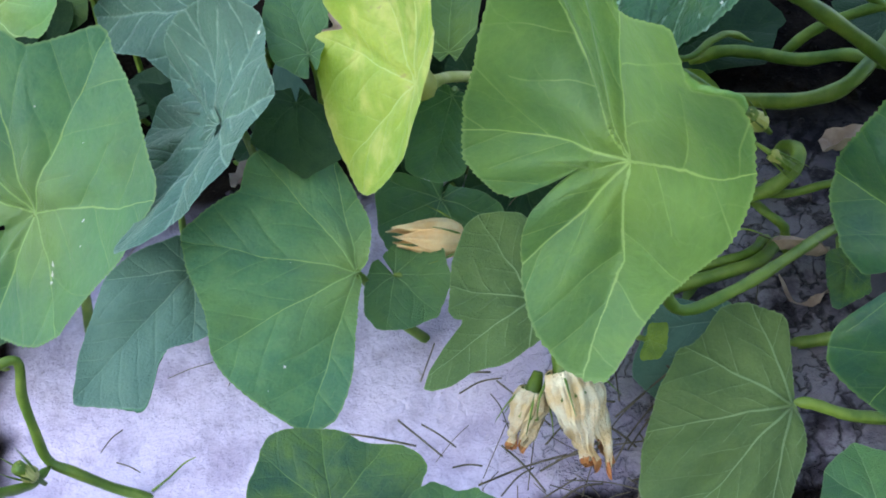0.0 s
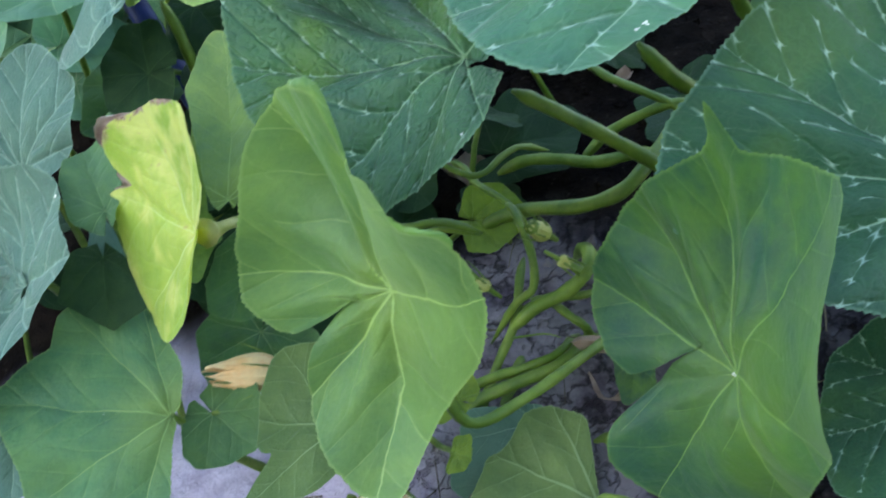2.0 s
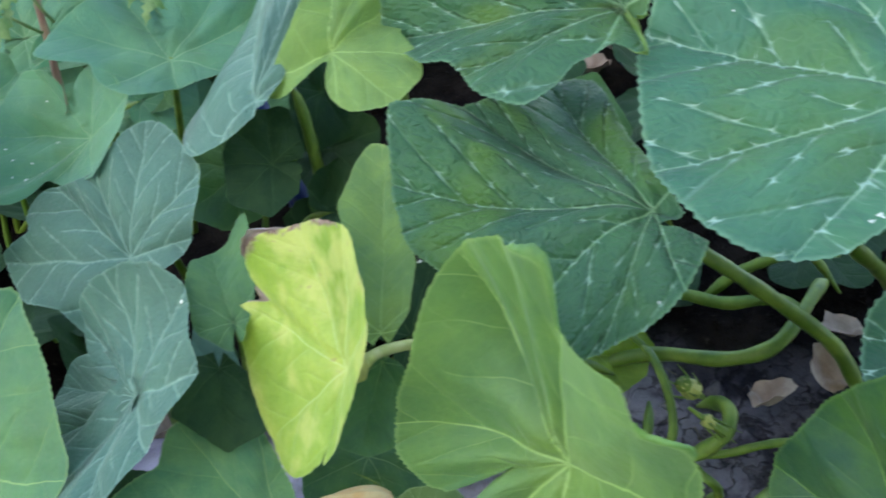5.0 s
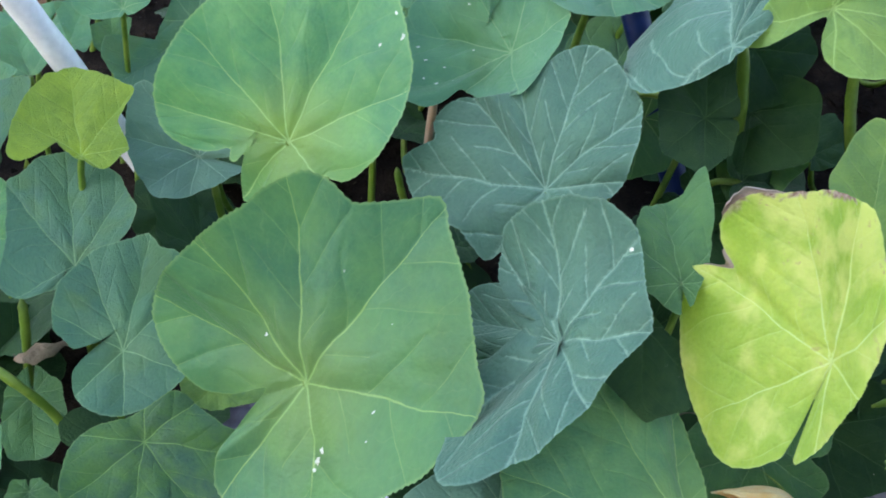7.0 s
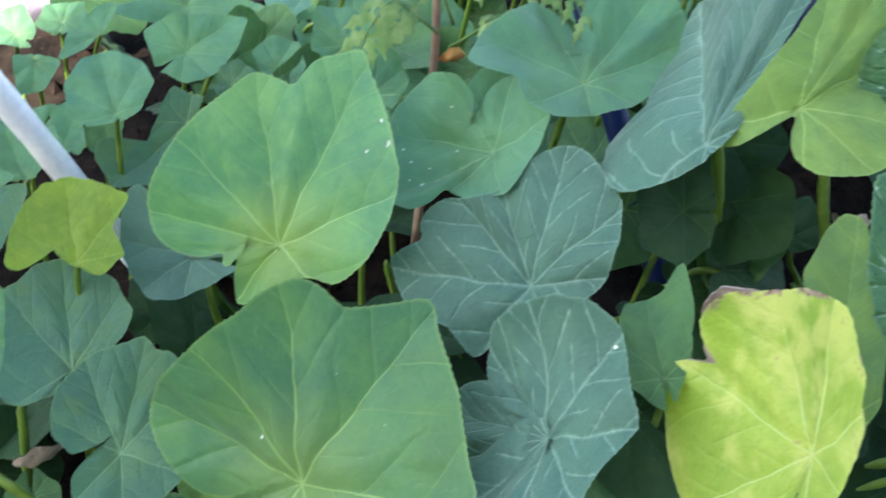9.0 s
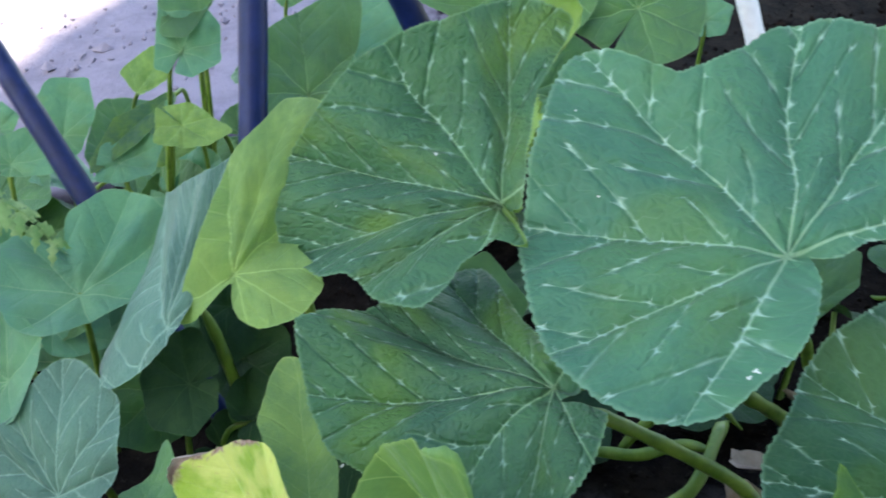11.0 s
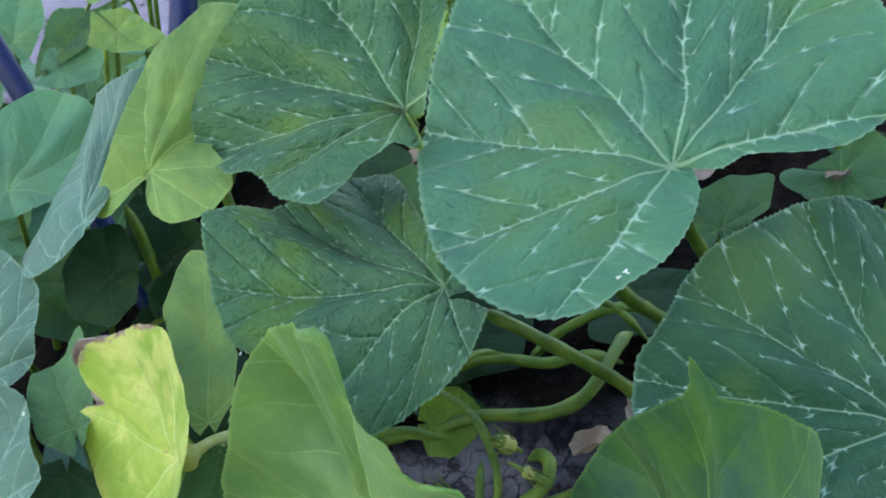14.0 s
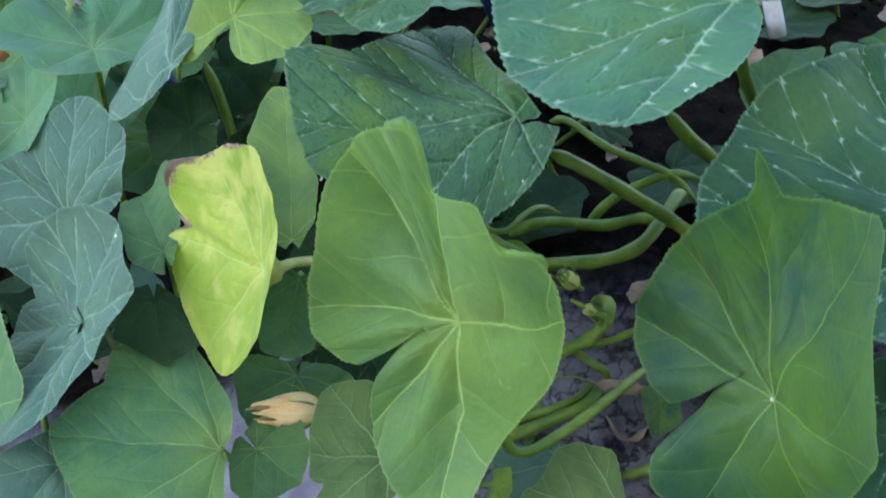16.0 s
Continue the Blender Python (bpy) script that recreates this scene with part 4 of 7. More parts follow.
leaf('mid', (0.254, 1.101, 0.427), (34.2, 32.1, -48.3), 7.9, (0.1, 3), (0, 0, 0, 0, 0, 0),
     (8.8, 9, 9.2, 9.3, 8.8, 8.5, 8.6, 8.8, 8, 7.1, 6.6, 6.3, 6.2, 6.3, 6.6, 7.2, 8.1, 7.7, 7.7, 8, 8.8, 9.9, 9.5, 9.3, 9.3, 8.4, 7.2, 6.6, 6.2, 6.1, 6, 6.1, 6.3, 6.7, 7.6, 8.3))
leaf('mid', (0.384, 1.072, 0.398), (-3, 43.9, -110.3), 6.5, (0.2, -0.1), (0, 0, 0, 0, 0, 0),
     (6.3, 7, 7.1, 7.1, 7.2, 7.3, 6.7, 6.5, 6.4, 6.3, 6, 5.9, 6.1, 6.5, 7.1, 6.5, 6.1, 6, 6.1, 6.3, 6.7, 7.6, 7.8, 6.9, 6.4, 6.1, 6, 6.1, 6.3, 6.7, 6.9, 6.3, 6, 5.9, 5.9, 6))
leaf('mid', (0.059, 1.17, 0.333), (-5.5, -41.2, 99.6), 6.2, (-4.3, 0.6), (0, 0, 0, 0, 0, 0),
     (4.9, 4.8, 4.5, 4.4, 4.4, 4.6, 4.9, 5.6, 5.9, 6.2, 6.8, 7.6, 8.1, 8.1, 7.8, 7, 6.4, 5.9, 5.3, 5.2, 5.2, 5, 4.7, 4.6, 4.6, 4.8, 5.2, 5.8, 6.4, 7.2, 8.5, 9.6, 8, 6.9, 5.9, 5.3))
leaf('mid3', (0.543, 0.632, 0.402), (-39.1, 5.5, 146.4), 5.4, (-3.8, -0.1), (0, 0, 0, 0, 0, 0),
     (5.6, 5.4, 5.4, 5.2, 5, 4.9, 4.8, 4.6, 4.6, 4.8, 5.2, 5.5, 5.8, 6.3, 6.6, 6, 5.6, 5.3, 5.2, 5.3, 5.5, 5.1, 4.9, 4.8, 4.8, 4.7, 4.9, 5.3, 5.7, 5.6, 5.6, 5.7, 6.1, 5.8, 5.7, 5.8))
leaf('mid', (0.588, 0.917, 0.363), (-19.5, -37.1, 89.2), 5.2, (-3.6, -1.4), (0, 0, 0, 0, 0, 0),
     (6.2, 6.2, 6.5, 6.4, 5.3, 4.7, 4.3, 4.1, 4, 4.1, 4, 4, 4.1, 4.3, 4.7, 5.3, 6.4, 6.3, 6.4, 6.8, 6.6, 5.9, 5.5, 4.9, 4.3, 4.1, 3.9, 3.8, 3.9, 4, 4.2, 4.3, 4.7, 5.3, 6.3, 6.3))
leaf('mid', (0.444, 0.773, 0.253), (2.4, -34.6, 59.9), 3.3, (-2, 0.1), (0, 0, 0, 0, 0, 0),
     (3.2, 3, 2.7, 2.6, 2.5, 2.5, 2.6, 2.8, 3.1, 3.2, 3.3, 3.4, 3.7, 3.9, 4, 4.2, 4.5, 4.1, 3.4, 3, 2.6, 2.4, 2.3, 2.3, 2.3, 2.4, 2.6, 3, 3.4, 3.5, 3.8, 4.2, 4.8, 4.3, 3.7, 3.4))
leaf('mid', (0.55, 0.77, 0.279), (-15.4, 34.2, -147.9), 3.8, (0.4, -0.7), (0, 0, 0, 0, 0, 0),
     (3.4, 3.1, 2.8, 2.7, 2.6, 2.7, 2.9, 3.1, 3.4, 3.5, 3.8, 4.4, 4.7, 4.7, 4.7, 4.9, 4.6, 4.3, 4.3, 4.4, 3.5, 2.9, 2.7, 2.5, 2.4, 2.3, 2.4, 2.5, 2.8, 3.3, 4.2, 5.9, 6.2, 5.2, 4.3, 3.9))
leaf('mid', (-0.104, 0.807, 0.2), (6.5, -34.5, 88.8), 4.3, (0.5, -0.5), (0, 0, 0, 0, 0, 0),
     (5.1, 4.8, 4.2, 3.9, 3.7, 3.6, 3.6, 3.8, 3.9, 3.8, 3.9, 4.1, 4.5, 5.2, 5.1, 4.8, 4.7, 4.7, 4.5, 4.2, 4.1, 4.1, 4.1, 4, 3.9, 4, 4.1, 4.4, 4.2, 4.1, 4.1, 4.3, 4.7, 4.9, 4.8, 4.9))
leaf('mid', (-0.095, 0.63, 0.239), (-9.9, -29.4, 89.1), 3, (-2.2, -0.6), (0, 0, 0, 0, 0, 0),
     (3.3, 2.9, 2.7, 2.7, 2.7, 2.9, 2.7, 2.6, 2.5, 2.5, 2.4, 2.4, 2.5, 2.6, 2.9, 3.3, 3.5, 3.6, 3.9, 4.3, 3.9, 3.1, 2.7, 2.4, 2.3, 2.1, 2, 2, 2, 2, 2.2, 2.5, 2.9, 3.4, 4.2, 5.3))
leaf('olive', (0.002, 0.626, 0.277), (-7.5, -28.3, 92.4), 3.8, (-5.7, -0), (0, 0, 0, 0, 0, 0),
     (6.7, 5.8, 4.7, 4.1, 3.7, 2.9, 2.5, 2.3, 2.1, 2.1, 2.1, 2.1, 2.2, 2.5, 2.8, 3.4, 4.4, 6, 7.1, 5.8, 5, 3.9, 3.3, 2.9, 2.7, 2.4, 2.2, 2.1, 2.1, 2.1, 2.2, 2.4, 2.8, 3.3, 4.3, 6.4), scars=[(-1.4, -2.6, 3)], petiole=False)
leaf('lime', (0.181, 0.662, 0.144), (29.6, -1.1, -8.9), 2.7, (-1.4, 0), (0, 0, 0, 0, 0, 0),
     (2.5, 2.6, 2.9, 2.7, 2.7, 2.7, 2.8, 2.9, 2.8, 2.7, 2.7, 2.7, 2.9, 2.9, 2.7, 2.5, 2.4, 2.4, 2.5, 2.4, 2.4, 2.4, 2.6, 2.8, 3.2, 3, 2.9, 3, 2.9, 2.7, 2.5, 2.5, 2.5, 2.6, 2.5, 2.4))
leaf('mid3', (-0.428, 0.64, 0.064), (6.7, -24.2, 92.3), 5.3, (-1.7, -0.3), (0, 0, 0, 0, 0, 0),
     (6.7, 6.2, 5.9, 5.8, 5.6, 5.3, 5.2, 5.2, 5, 4.9, 4.7, 4.6, 4.1, 3.8, 3.1, 4.8, 5.8, 6.3, 6.5, 6.5, 6.3, 6.2, 5.9, 5.7, 5.6, 4.7, 4.1, 3.8, 3.7, 3.7, 3.9, 4.2, 4.8, 5.9, 6.3, 6), sinus=(140, 1.1), veins=(107, 43, 87, 150, 225, 254, 287, 328))
leaf('mid3', (-0.492, 0.698, 0.09), (-3.5, -27.6, 118.9), 4.7, (-3.2, -0.4), (0, 0, 0, 0, 0, 0),
     (5, 5, 4.7, 4.6, 4.8, 4.3, 3.9, 3.7, 3.7, 3.7, 3.8, 4.2, 4.9, 6.2, 6.5, 6.2, 5.4, 5, 4.2, 3.7, 3.6, 3.6, 3.7, 3.9, 4.2, 4.6, 4.9, 5.2, 5, 5, 5.2, 5.1, 5.1, 5.2, 5.4, 5.1), sinus=(175, 3.2), veins=(149, 137, 169, 206, 239, 328))
leaf('lime', (-0.495, 0.739, 0.152), (2.5, -31.2, 105.8), 3.8, (-2.6, -0.6), (0, 0, 0, 0, 0, 0),
     (3.9, 3.8, 3.6, 3.7, 3.5, 3.4, 3.4, 3.4, 3.5, 3.6, 3.9, 4.2, 4.6, 5.3, 4.7, 2.2, 2.3, 2.5, 2.7, 3, 3.6, 4.2, 4.3, 4.2, 4.4, 3.7, 3.2, 3, 3.3, 3.8, 4.7, 4.3, 4.1, 3.9, 3.9, 3.8))
leaf('light', (-0.554, 0.668, 0.088), (29, -3.3, 35.5), 4.5, (-1, 0.4), (0, 0, 0, 0, 0, 0),
     (3.8, 4, 4.4, 5, 5.1, 5.3, 5.4, 5.2, 5.2, 5.1, 4.9, 4.5, 4.3, 4.2, 3.9, 3.6, 3.4, 3.4, 3.4, 3.6, 3.8, 4.2, 4.9, 5.9, 5.9, 6, 5.4, 4.9, 4.6, 4.4, 3.9, 3.7, 3.5, 3.5, 3.6, 3.7))
leaf('light', (-0.477, 0.489, 0.101), (22.7, 3.7, 23.3), 3.4, (-0.7, 0.8), (0, 0, 0, 0, 0, 0),
     (2.8, 2.8, 3, 3.1, 3.2, 3.4, 3.7, 3.9, 3.9, 4.1, 4, 3.9, 3.9, 3.5, 3.2, 3, 3, 2.8, 2.7, 2.7, 2.8, 3, 3.3, 3.4, 3.6, 3.8, 4.2, 4.1, 4, 4.1, 3.6, 3.3, 3.1, 3, 2.9, 2.8))
leaf('blue2', (-0.436, 0.783, 0.105), (-23.5, 21.3, -126.7), 4, (-1.1, 1.4), (0, 0, 0, 0, 0, 0),
     (3.4, 3.5, 3.9, 4.2, 4.1, 4.1, 4, 3.9, 3.9, 4.2, 4.4, 4.7, 5.3, 5.1, 4.7, 3.6, 3, 2.7, 2.5, 2.4, 2.4, 2.5, 2.7, 3, 4.1, 5.7, 5.7, 5.1, 4.5, 4.1, 3.8, 3.8, 3.5, 3.4, 3.3, 3.4))
leaf('light2', (-0.372, 0.553, 0.033), (-5.5, 21.6, -88.3), 5.4, (-1.6, -1.9), (0, 0, 0, 0, 0, 0),
     (4.1, 4.1, 4.1, 4.1, 4.2, 4.4, 4.8, 5.4, 6.5, 7.4, 7, 6.8, 6.3, 5.3, 4.6, 4.5, 4.5, 4.7, 5.1, 5.2, 4.7, 4.4, 4.3, 4.4, 4.8, 5.5, 6.1, 6.4, 6.5, 6.7, 6.7, 6.2, 6, 5.4, 4.7, 4.3), veins=(234, 64, 112, 154, 195, 240, 296))
leaf('ygreen', (-0.352, 0.617, 0.043), (-4.1, 23.6, -89.5), 2, (-0.3, -0.5), (0, 0, 0, 0, 0, 0),
     (1.3, 1.3, 1.2, 1.2, 1.3, 1.4, 1.5, 1.8, 2.3, 2.8, 2.9, 3, 2.9, 2.1, 1.7, 1.5, 1.3, 1.2, 1.2, 1.2, 1.2, 1.2, 1.3, 1.4, 1.6, 1.8, 2.4, 3.1, 2.9, 2.8, 2.6, 2.2, 1.9, 1.7, 1.6, 1.4))
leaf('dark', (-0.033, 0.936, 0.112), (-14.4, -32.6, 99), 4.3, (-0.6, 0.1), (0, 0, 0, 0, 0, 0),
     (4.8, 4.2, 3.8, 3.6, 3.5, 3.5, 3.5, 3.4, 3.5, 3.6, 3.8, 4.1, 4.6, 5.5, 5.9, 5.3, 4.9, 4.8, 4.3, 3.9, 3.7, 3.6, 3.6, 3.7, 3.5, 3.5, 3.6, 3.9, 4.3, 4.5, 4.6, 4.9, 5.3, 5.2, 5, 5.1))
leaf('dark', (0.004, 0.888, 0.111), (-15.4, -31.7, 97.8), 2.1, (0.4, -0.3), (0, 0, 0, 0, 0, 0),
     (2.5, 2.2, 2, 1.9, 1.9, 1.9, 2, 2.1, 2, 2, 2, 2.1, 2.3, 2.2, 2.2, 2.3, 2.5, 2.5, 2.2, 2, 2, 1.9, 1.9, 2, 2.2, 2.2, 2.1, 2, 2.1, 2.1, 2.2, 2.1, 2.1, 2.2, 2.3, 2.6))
leaf('mid2', (-0.518, 0.893, 0.172), (-3.3, -35.2, 115.2), 3.3, (-2.2, -0.4), (0, 0, 0, 0, 0, 0),
     (3.2, 3.1, 3.1, 3.2, 3.1, 3, 3, 3.1, 3.3, 3.3, 3.3, 3.5, 3.9, 3.9, 3.7, 3.6, 3.3, 3.1, 3, 3, 3, 3, 3.1, 3.2, 3.1, 3.2, 3.4, 3.7, 3.6, 3.6, 3.7, 3.6, 3.4, 3.3, 3.4, 3.3))
leaf('mid2', (-0.488, 1.051, 0.132), (7.3, 36.7, -62.6), 3.9, (0.5, -0.9), (0, 0, 0, 0, 0, 0),
     (3.6, 3.5, 3.5, 3.5, 3.4, 3.4, 3.5, 3.7, 4, 4.3, 4.8, 5.6, 4.8, 4.1, 3.7, 3.3, 3.1, 3, 3, 3.1, 3.3, 3.6, 3.7, 3.9, 4.3, 4.8, 4.5, 4.3, 4.2, 4.3, 4.5, 4.1, 4, 4, 4, 3.7))
leaf('mid2', (-0.409, 1.063, 0.123), (-2.4, -36.9, 104.3), 2.4, (-0.7, 0.3), (0, 0, 0, 0, 0, 0),
     (2.4, 2.5, 2.6, 2.5, 2.4, 2.4, 2.5, 2.6, 2.7, 2.4, 2.3, 2.2, 2.2, 2.3, 2.5, 2.7, 2.6, 2.4, 2.4, 2.4, 2.5, 2.6, 2.5, 2.4, 2.4, 2.5, 2.5, 2.4, 2.3, 2.3, 2.4, 2.6, 2.7, 2.4, 2.3, 2.3))
leaf('mid3', (-0.435, 0.993, 0.134), (6.4, -35.9, 92), 2, (-0.1, 0.4), (0, 0, 0, 0, 0, 0),
     (2.3, 2.4, 2.2, 2.1, 2, 2.1, 2, 1.8, 1.8, 1.8, 1.8, 1.9, 2.1, 2, 2, 2.1, 2.2, 2.3, 2.1, 2, 1.9, 1.9, 2, 2.2, 2.4, 2.1, 1.9, 1.8, 1.7, 1.7, 1.8, 1.9, 2.1, 2.1, 2.1, 2.1))
leaf('mid2', (-0.61, 0.957, 0.064), (23.3, -26.8, 70.1), 3.5, (0.7, 0), (0, 0, 0, 0, 0, 0),
     (4, 3.4, 3, 2.8, 2.7, 2.7, 2.9, 3.1, 3.4, 3.7, 3.5, 3.5, 3.6, 3.8, 4.1, 4.4, 4.6, 4, 3.6, 3.5, 3.2, 3, 2.8, 2.8, 2.9, 3, 3.3, 3.5, 3.4, 3.4, 3.6, 3.9, 4.4, 4.2, 4.2, 4.4))
leaf('mid3', (-0.485, 0.922, 0.103), (-6.1, -34.5, 116.1), 3.9, (1.7, -2.7), (0, 0, 0, 0, 0, 0),
     (2.1, 1.7, 1.4, 1.2, 1.1, 1.1, 1, 1.7, 4.7, 5.2, 5.5, 5.4, 5.4, 5.6, 4.7, 4.2, 3.9, 3.8, 3.3, 3, 2.8, 2.8, 2.8, 2.8, 3, 3.2, 3.7, 4, 4.4, 5.1, 5.9, 5.5, 5.3, 5.3, 5.2, 3))
leaf('mid2', (-0.616, 1.12, 0.086), (22.2, -31.4, 71.9), 2.2, (0.3, -1.2), (0, 0, 0, 0, 0, 0),
     (3.2, 2.7, 2.1, 1.7, 1.4, 1.3, 1.2, 1.1, 1.2, 1.2, 1.3, 1.4, 1.6, 2, 2.3, 2.7, 3.3, 4.5, 3.3, 2.6, 2.2, 1.7, 1.5, 1.3, 1.2, 1.1, 1.1, 1.1, 1.2, 1.3, 1.5, 1.8, 2.1, 2.6, 3.6, 4))
leaf('mid2', (-0.708, 1.137, 0.059), (4.2, -37.7, 107.6), 2.5, (-0.5, -0.8), (0, 0, 0, 0, 0, 0),
     (2.2, 2, 2, 2.1, 2.2, 2.3, 2.6, 2.6, 2.6, 2.6, 2.8, 3, 3.4, 3, 2.5, 2.2, 2, 1.9, 1.9, 2, 2.1, 2.3, 2.6, 2.9, 2.7, 2.6, 2.7, 2.7, 2.7, 2.6, 2.6, 2.6, 2.8, 3, 2.7, 2.4))
leaf('mid2', (-0.659, 1.163, 0.068), (3.1, -38.1, 107), 2.2, (-0.4, 0.1), (0, 0, 0, 0, 0, 0),
     (1.7, 1.7, 1.7, 1.8, 2, 2.2, 2.2, 2.2, 2.2, 2.4, 2.6, 2.9, 2.7, 2.4, 2.2, 2.1, 2.1, 1.9, 1.8, 1.7, 1.7, 1.7, 1.8, 1.9, 2.2, 2.6, 2.6, 2.4, 2.4, 2.5, 2.6, 2.8, 2.5, 2.1, 1.9, 1.8))
leaf('mid2', (-0.53, 1.205, 0.077), (0.1, 38.8, -74.5), 3.9, (-1, -0.9), (0, 0, 0, 0, 0, 0),
     (1.5, 1.6, 1.7, 1.8, 2.1, 2.6, 3.5, 5.4, 6.9, 7.5, 6, 5, 4.4, 3.8, 3.1, 2.6, 2.3, 2.1, 2, 2, 2, 2.1, 2.4, 2.7, 3.3, 4.4, 5.7, 6.9, 9.1, 4.5, 2.8, 2.2, 1.9, 1.7, 1.6, 1.5))
leaf('mid2', (-0.364, 1.125, 0.116), (-13.7, -36.1, 120.2), 3.5, (1.5, 1.1), (0, 0, 0, 0, 0, 0),
     (3.3, 3.6, 4, 4.1, 4.1, 4.2, 4.4, 4, 3.8, 3.6, 3.6, 3.5, 3.2, 3, 2.8, 2.7, 2.8, 2.9, 3, 3, 3.2, 3.5, 4, 5, 5, 4, 3.4, 3.1, 2.9, 2.8, 2.7, 2.7, 2.7, 2.8, 3.1, 3.1))
leaf('mid', (-0.295, 1.053, 0.126), (23.1, -29.1, 52.2), 3.5, (-1.3, -0.3), (0, 0, 0, 0, 0, 0),
     (4, 3.3, 2.8, 2.6, 2.4, 2.4, 2.4, 2.3, 2.4, 2.5, 2.7, 3.1, 3.7, 4.6, 5.1, 4.7, 4.5, 4.4, 3.8, 3.2, 2.8, 2.6, 2.5, 2.5, 2.5, 2.6, 2.7, 2.7, 2.8, 3.1, 3.5, 4.1, 5.4, 4.8, 4.5, 4.4))
leaf('mid2', (-0.638, 1.03, 0.083), (-3.7, 36.8, -72.5), 2.1, (-1.1, 0), (0, 0, 0, 0, 0, 0),
     (2, 2, 2, 2, 1.9, 1.8, 1.7, 1.7, 1.8, 2, 2.2, 2.6, 2.6, 2.3, 2.1, 1.9, 1.9, 1.9, 2, 1.9, 1.9, 2, 2.2, 2.4, 2.2, 2, 1.9, 1.8, 1.8, 1.8, 1.9, 2.1, 2.4, 2.8, 2.4, 2.2))
leaf('light2', (-0.117, 1.092, 0.303), (-33.4, 27.8, -145.9), 2.9, (-5.7, 0.3), (0, 0, 0, 0, 0, 0),
     (5.8, 4.2, 3.1, 2.4, 2.1, 1.9, 1.8, 1.7, 1.6, 1.6, 1.6, 1.7, 1.8, 2, 2.3, 3, 4.2, 5.3, 5.7, 3.8, 2.9, 2.4, 2.1, 1.9, 1.8, 1.8, 1.8, 1.9, 2, 2, 2.1, 2.2, 2.5, 2.9, 3.7, 4.9))
leaf('ygreen', (-0.073, 1.121, 0.275), (-36.5, 19.6, -158.7), 2.7, (-2.9, 1.6), (0, 0, 0, 0, 0, 0),
     (2.8, 3.2, 4, 3.5, 2.8, 2.4, 2.2, 2, 2, 1.9, 1.9, 2, 2.1, 2.3, 2.6, 3.1, 3.4, 3, 2.9, 2.8, 2.9, 3, 3.1, 2.7, 2.5, 2.4, 2.3, 2.4, 2.5, 2.7, 2.5, 2.4, 2.3, 2.3, 2.4, 2.5))
leaf('mid2', (-0.249, 1.124, 0.304), (3.9, -41.6, 92.7), 2.1, (-0.4, -0.4), (0, 0, 0, 0, 0, 0),
     (1.9, 1.7, 1.6, 1.6, 1.6, 1.6, 1.7, 1.8, 1.9, 2, 2.1, 2.4, 2.8, 3.5, 2.7, 2.2, 1.9, 1.7, 1.6, 1.6, 1.6, 1.6, 1.8, 1.9, 1.9, 1.9, 2, 2.2, 2.4, 2.7, 2.5, 2.4, 2.4, 2.5, 2.7, 2.2))
leaf('mid2', (-0.224, 1.083, 0.289), (16.8, -37.5, 71.6), 3.2, (-0.8, 0.5), (0, 0, 0, 0, 0, 0),
     (3, 2.8, 2.6, 2.5, 2.6, 2.7, 2.9, 3.2, 3.6, 3.7, 3.8, 4.1, 4.5, 3.8, 3.1, 2.7, 2.4, 2.3, 2.2, 2.2, 2.2, 2.3, 2.5, 2.8, 3.4, 4, 3.8, 3.7, 3.7, 3.9, 3.8, 3.3, 3, 2.9, 2.8, 2.9))
leaf('mid2', (-0.188, 1.173, 0.291), (6.6, -40.8, 85.2), 3.6, (-2.5, 0.1), (0, 0, 0, 0, 0, 0),
     (4, 4, 4.1, 3.9, 3.5, 3.2, 3.2, 3.2, 3.2, 3.4, 3.5, 3.3, 3.2, 3.2, 3.3, 3.5, 3.7, 3.9, 4.2, 4.9, 4.6, 3.8, 3.4, 3.1, 3, 3, 3, 3, 2.9, 3, 3.1, 3.4, 3.8, 4.5, 4.3, 4))
leaf('ygreen', (-0.102, 1.245, 0.301), (31.7, -29.8, 40.1), 2.7, (-3.1, -0.6), (0, 0, 0, 0, 0, 0),
     (3.6, 3.2, 2.8, 2.6, 2.5, 2.2, 2.1, 2, 2, 2, 2.1, 2.3, 2.6, 3, 3.3, 3.1, 3, 3.1, 3.2, 3.4, 3.4, 2.8, 2.5, 2.3, 2.2, 2.1, 2.2, 2.2, 2.4, 2.3, 2.3, 2.4, 2.6, 2.9, 3.3, 4.2))
leaf('mid2', (0.12, 1.231, 0.3), (-4.7, -41.8, 86.7), 7.5, (-4.1, 1.5), (0, 0, 0, 0, 0, 0),
     (7.2, 7.1, 7.3, 7.7, 7.5, 6.9, 6.6, 6.4, 6.5, 6.4, 6.5, 6.9, 7.5, 8.5, 9.2, 8.7, 8.5, 8.7, 8.3, 7.8, 7.6, 7.6, 6.7, 6, 5.6, 5.4, 5.6, 6, 6.8, 8.1, 9, 8.8, 8.9, 9, 8, 7.4))
leaf('mid2', (-0.345, 0.993, 0.258), (6.4, -37.8, 95.7), 2.3, (-1.5, -0), (0, 0, 0, 0, 0, 0),
     (2.3, 1.9, 1.7, 1.6, 1.5, 1.5, 1.5, 1.6, 1.7, 2, 2.3, 2.5, 2.8, 3.4, 3.9, 3.1, 2.6, 2.2, 1.9, 1.7, 1.6, 1.6, 1.6, 1.6, 1.7, 1.9, 2.2, 2.2, 2.2, 2.4, 2.7, 3.1, 3.8, 3.1, 2.7, 2.5))
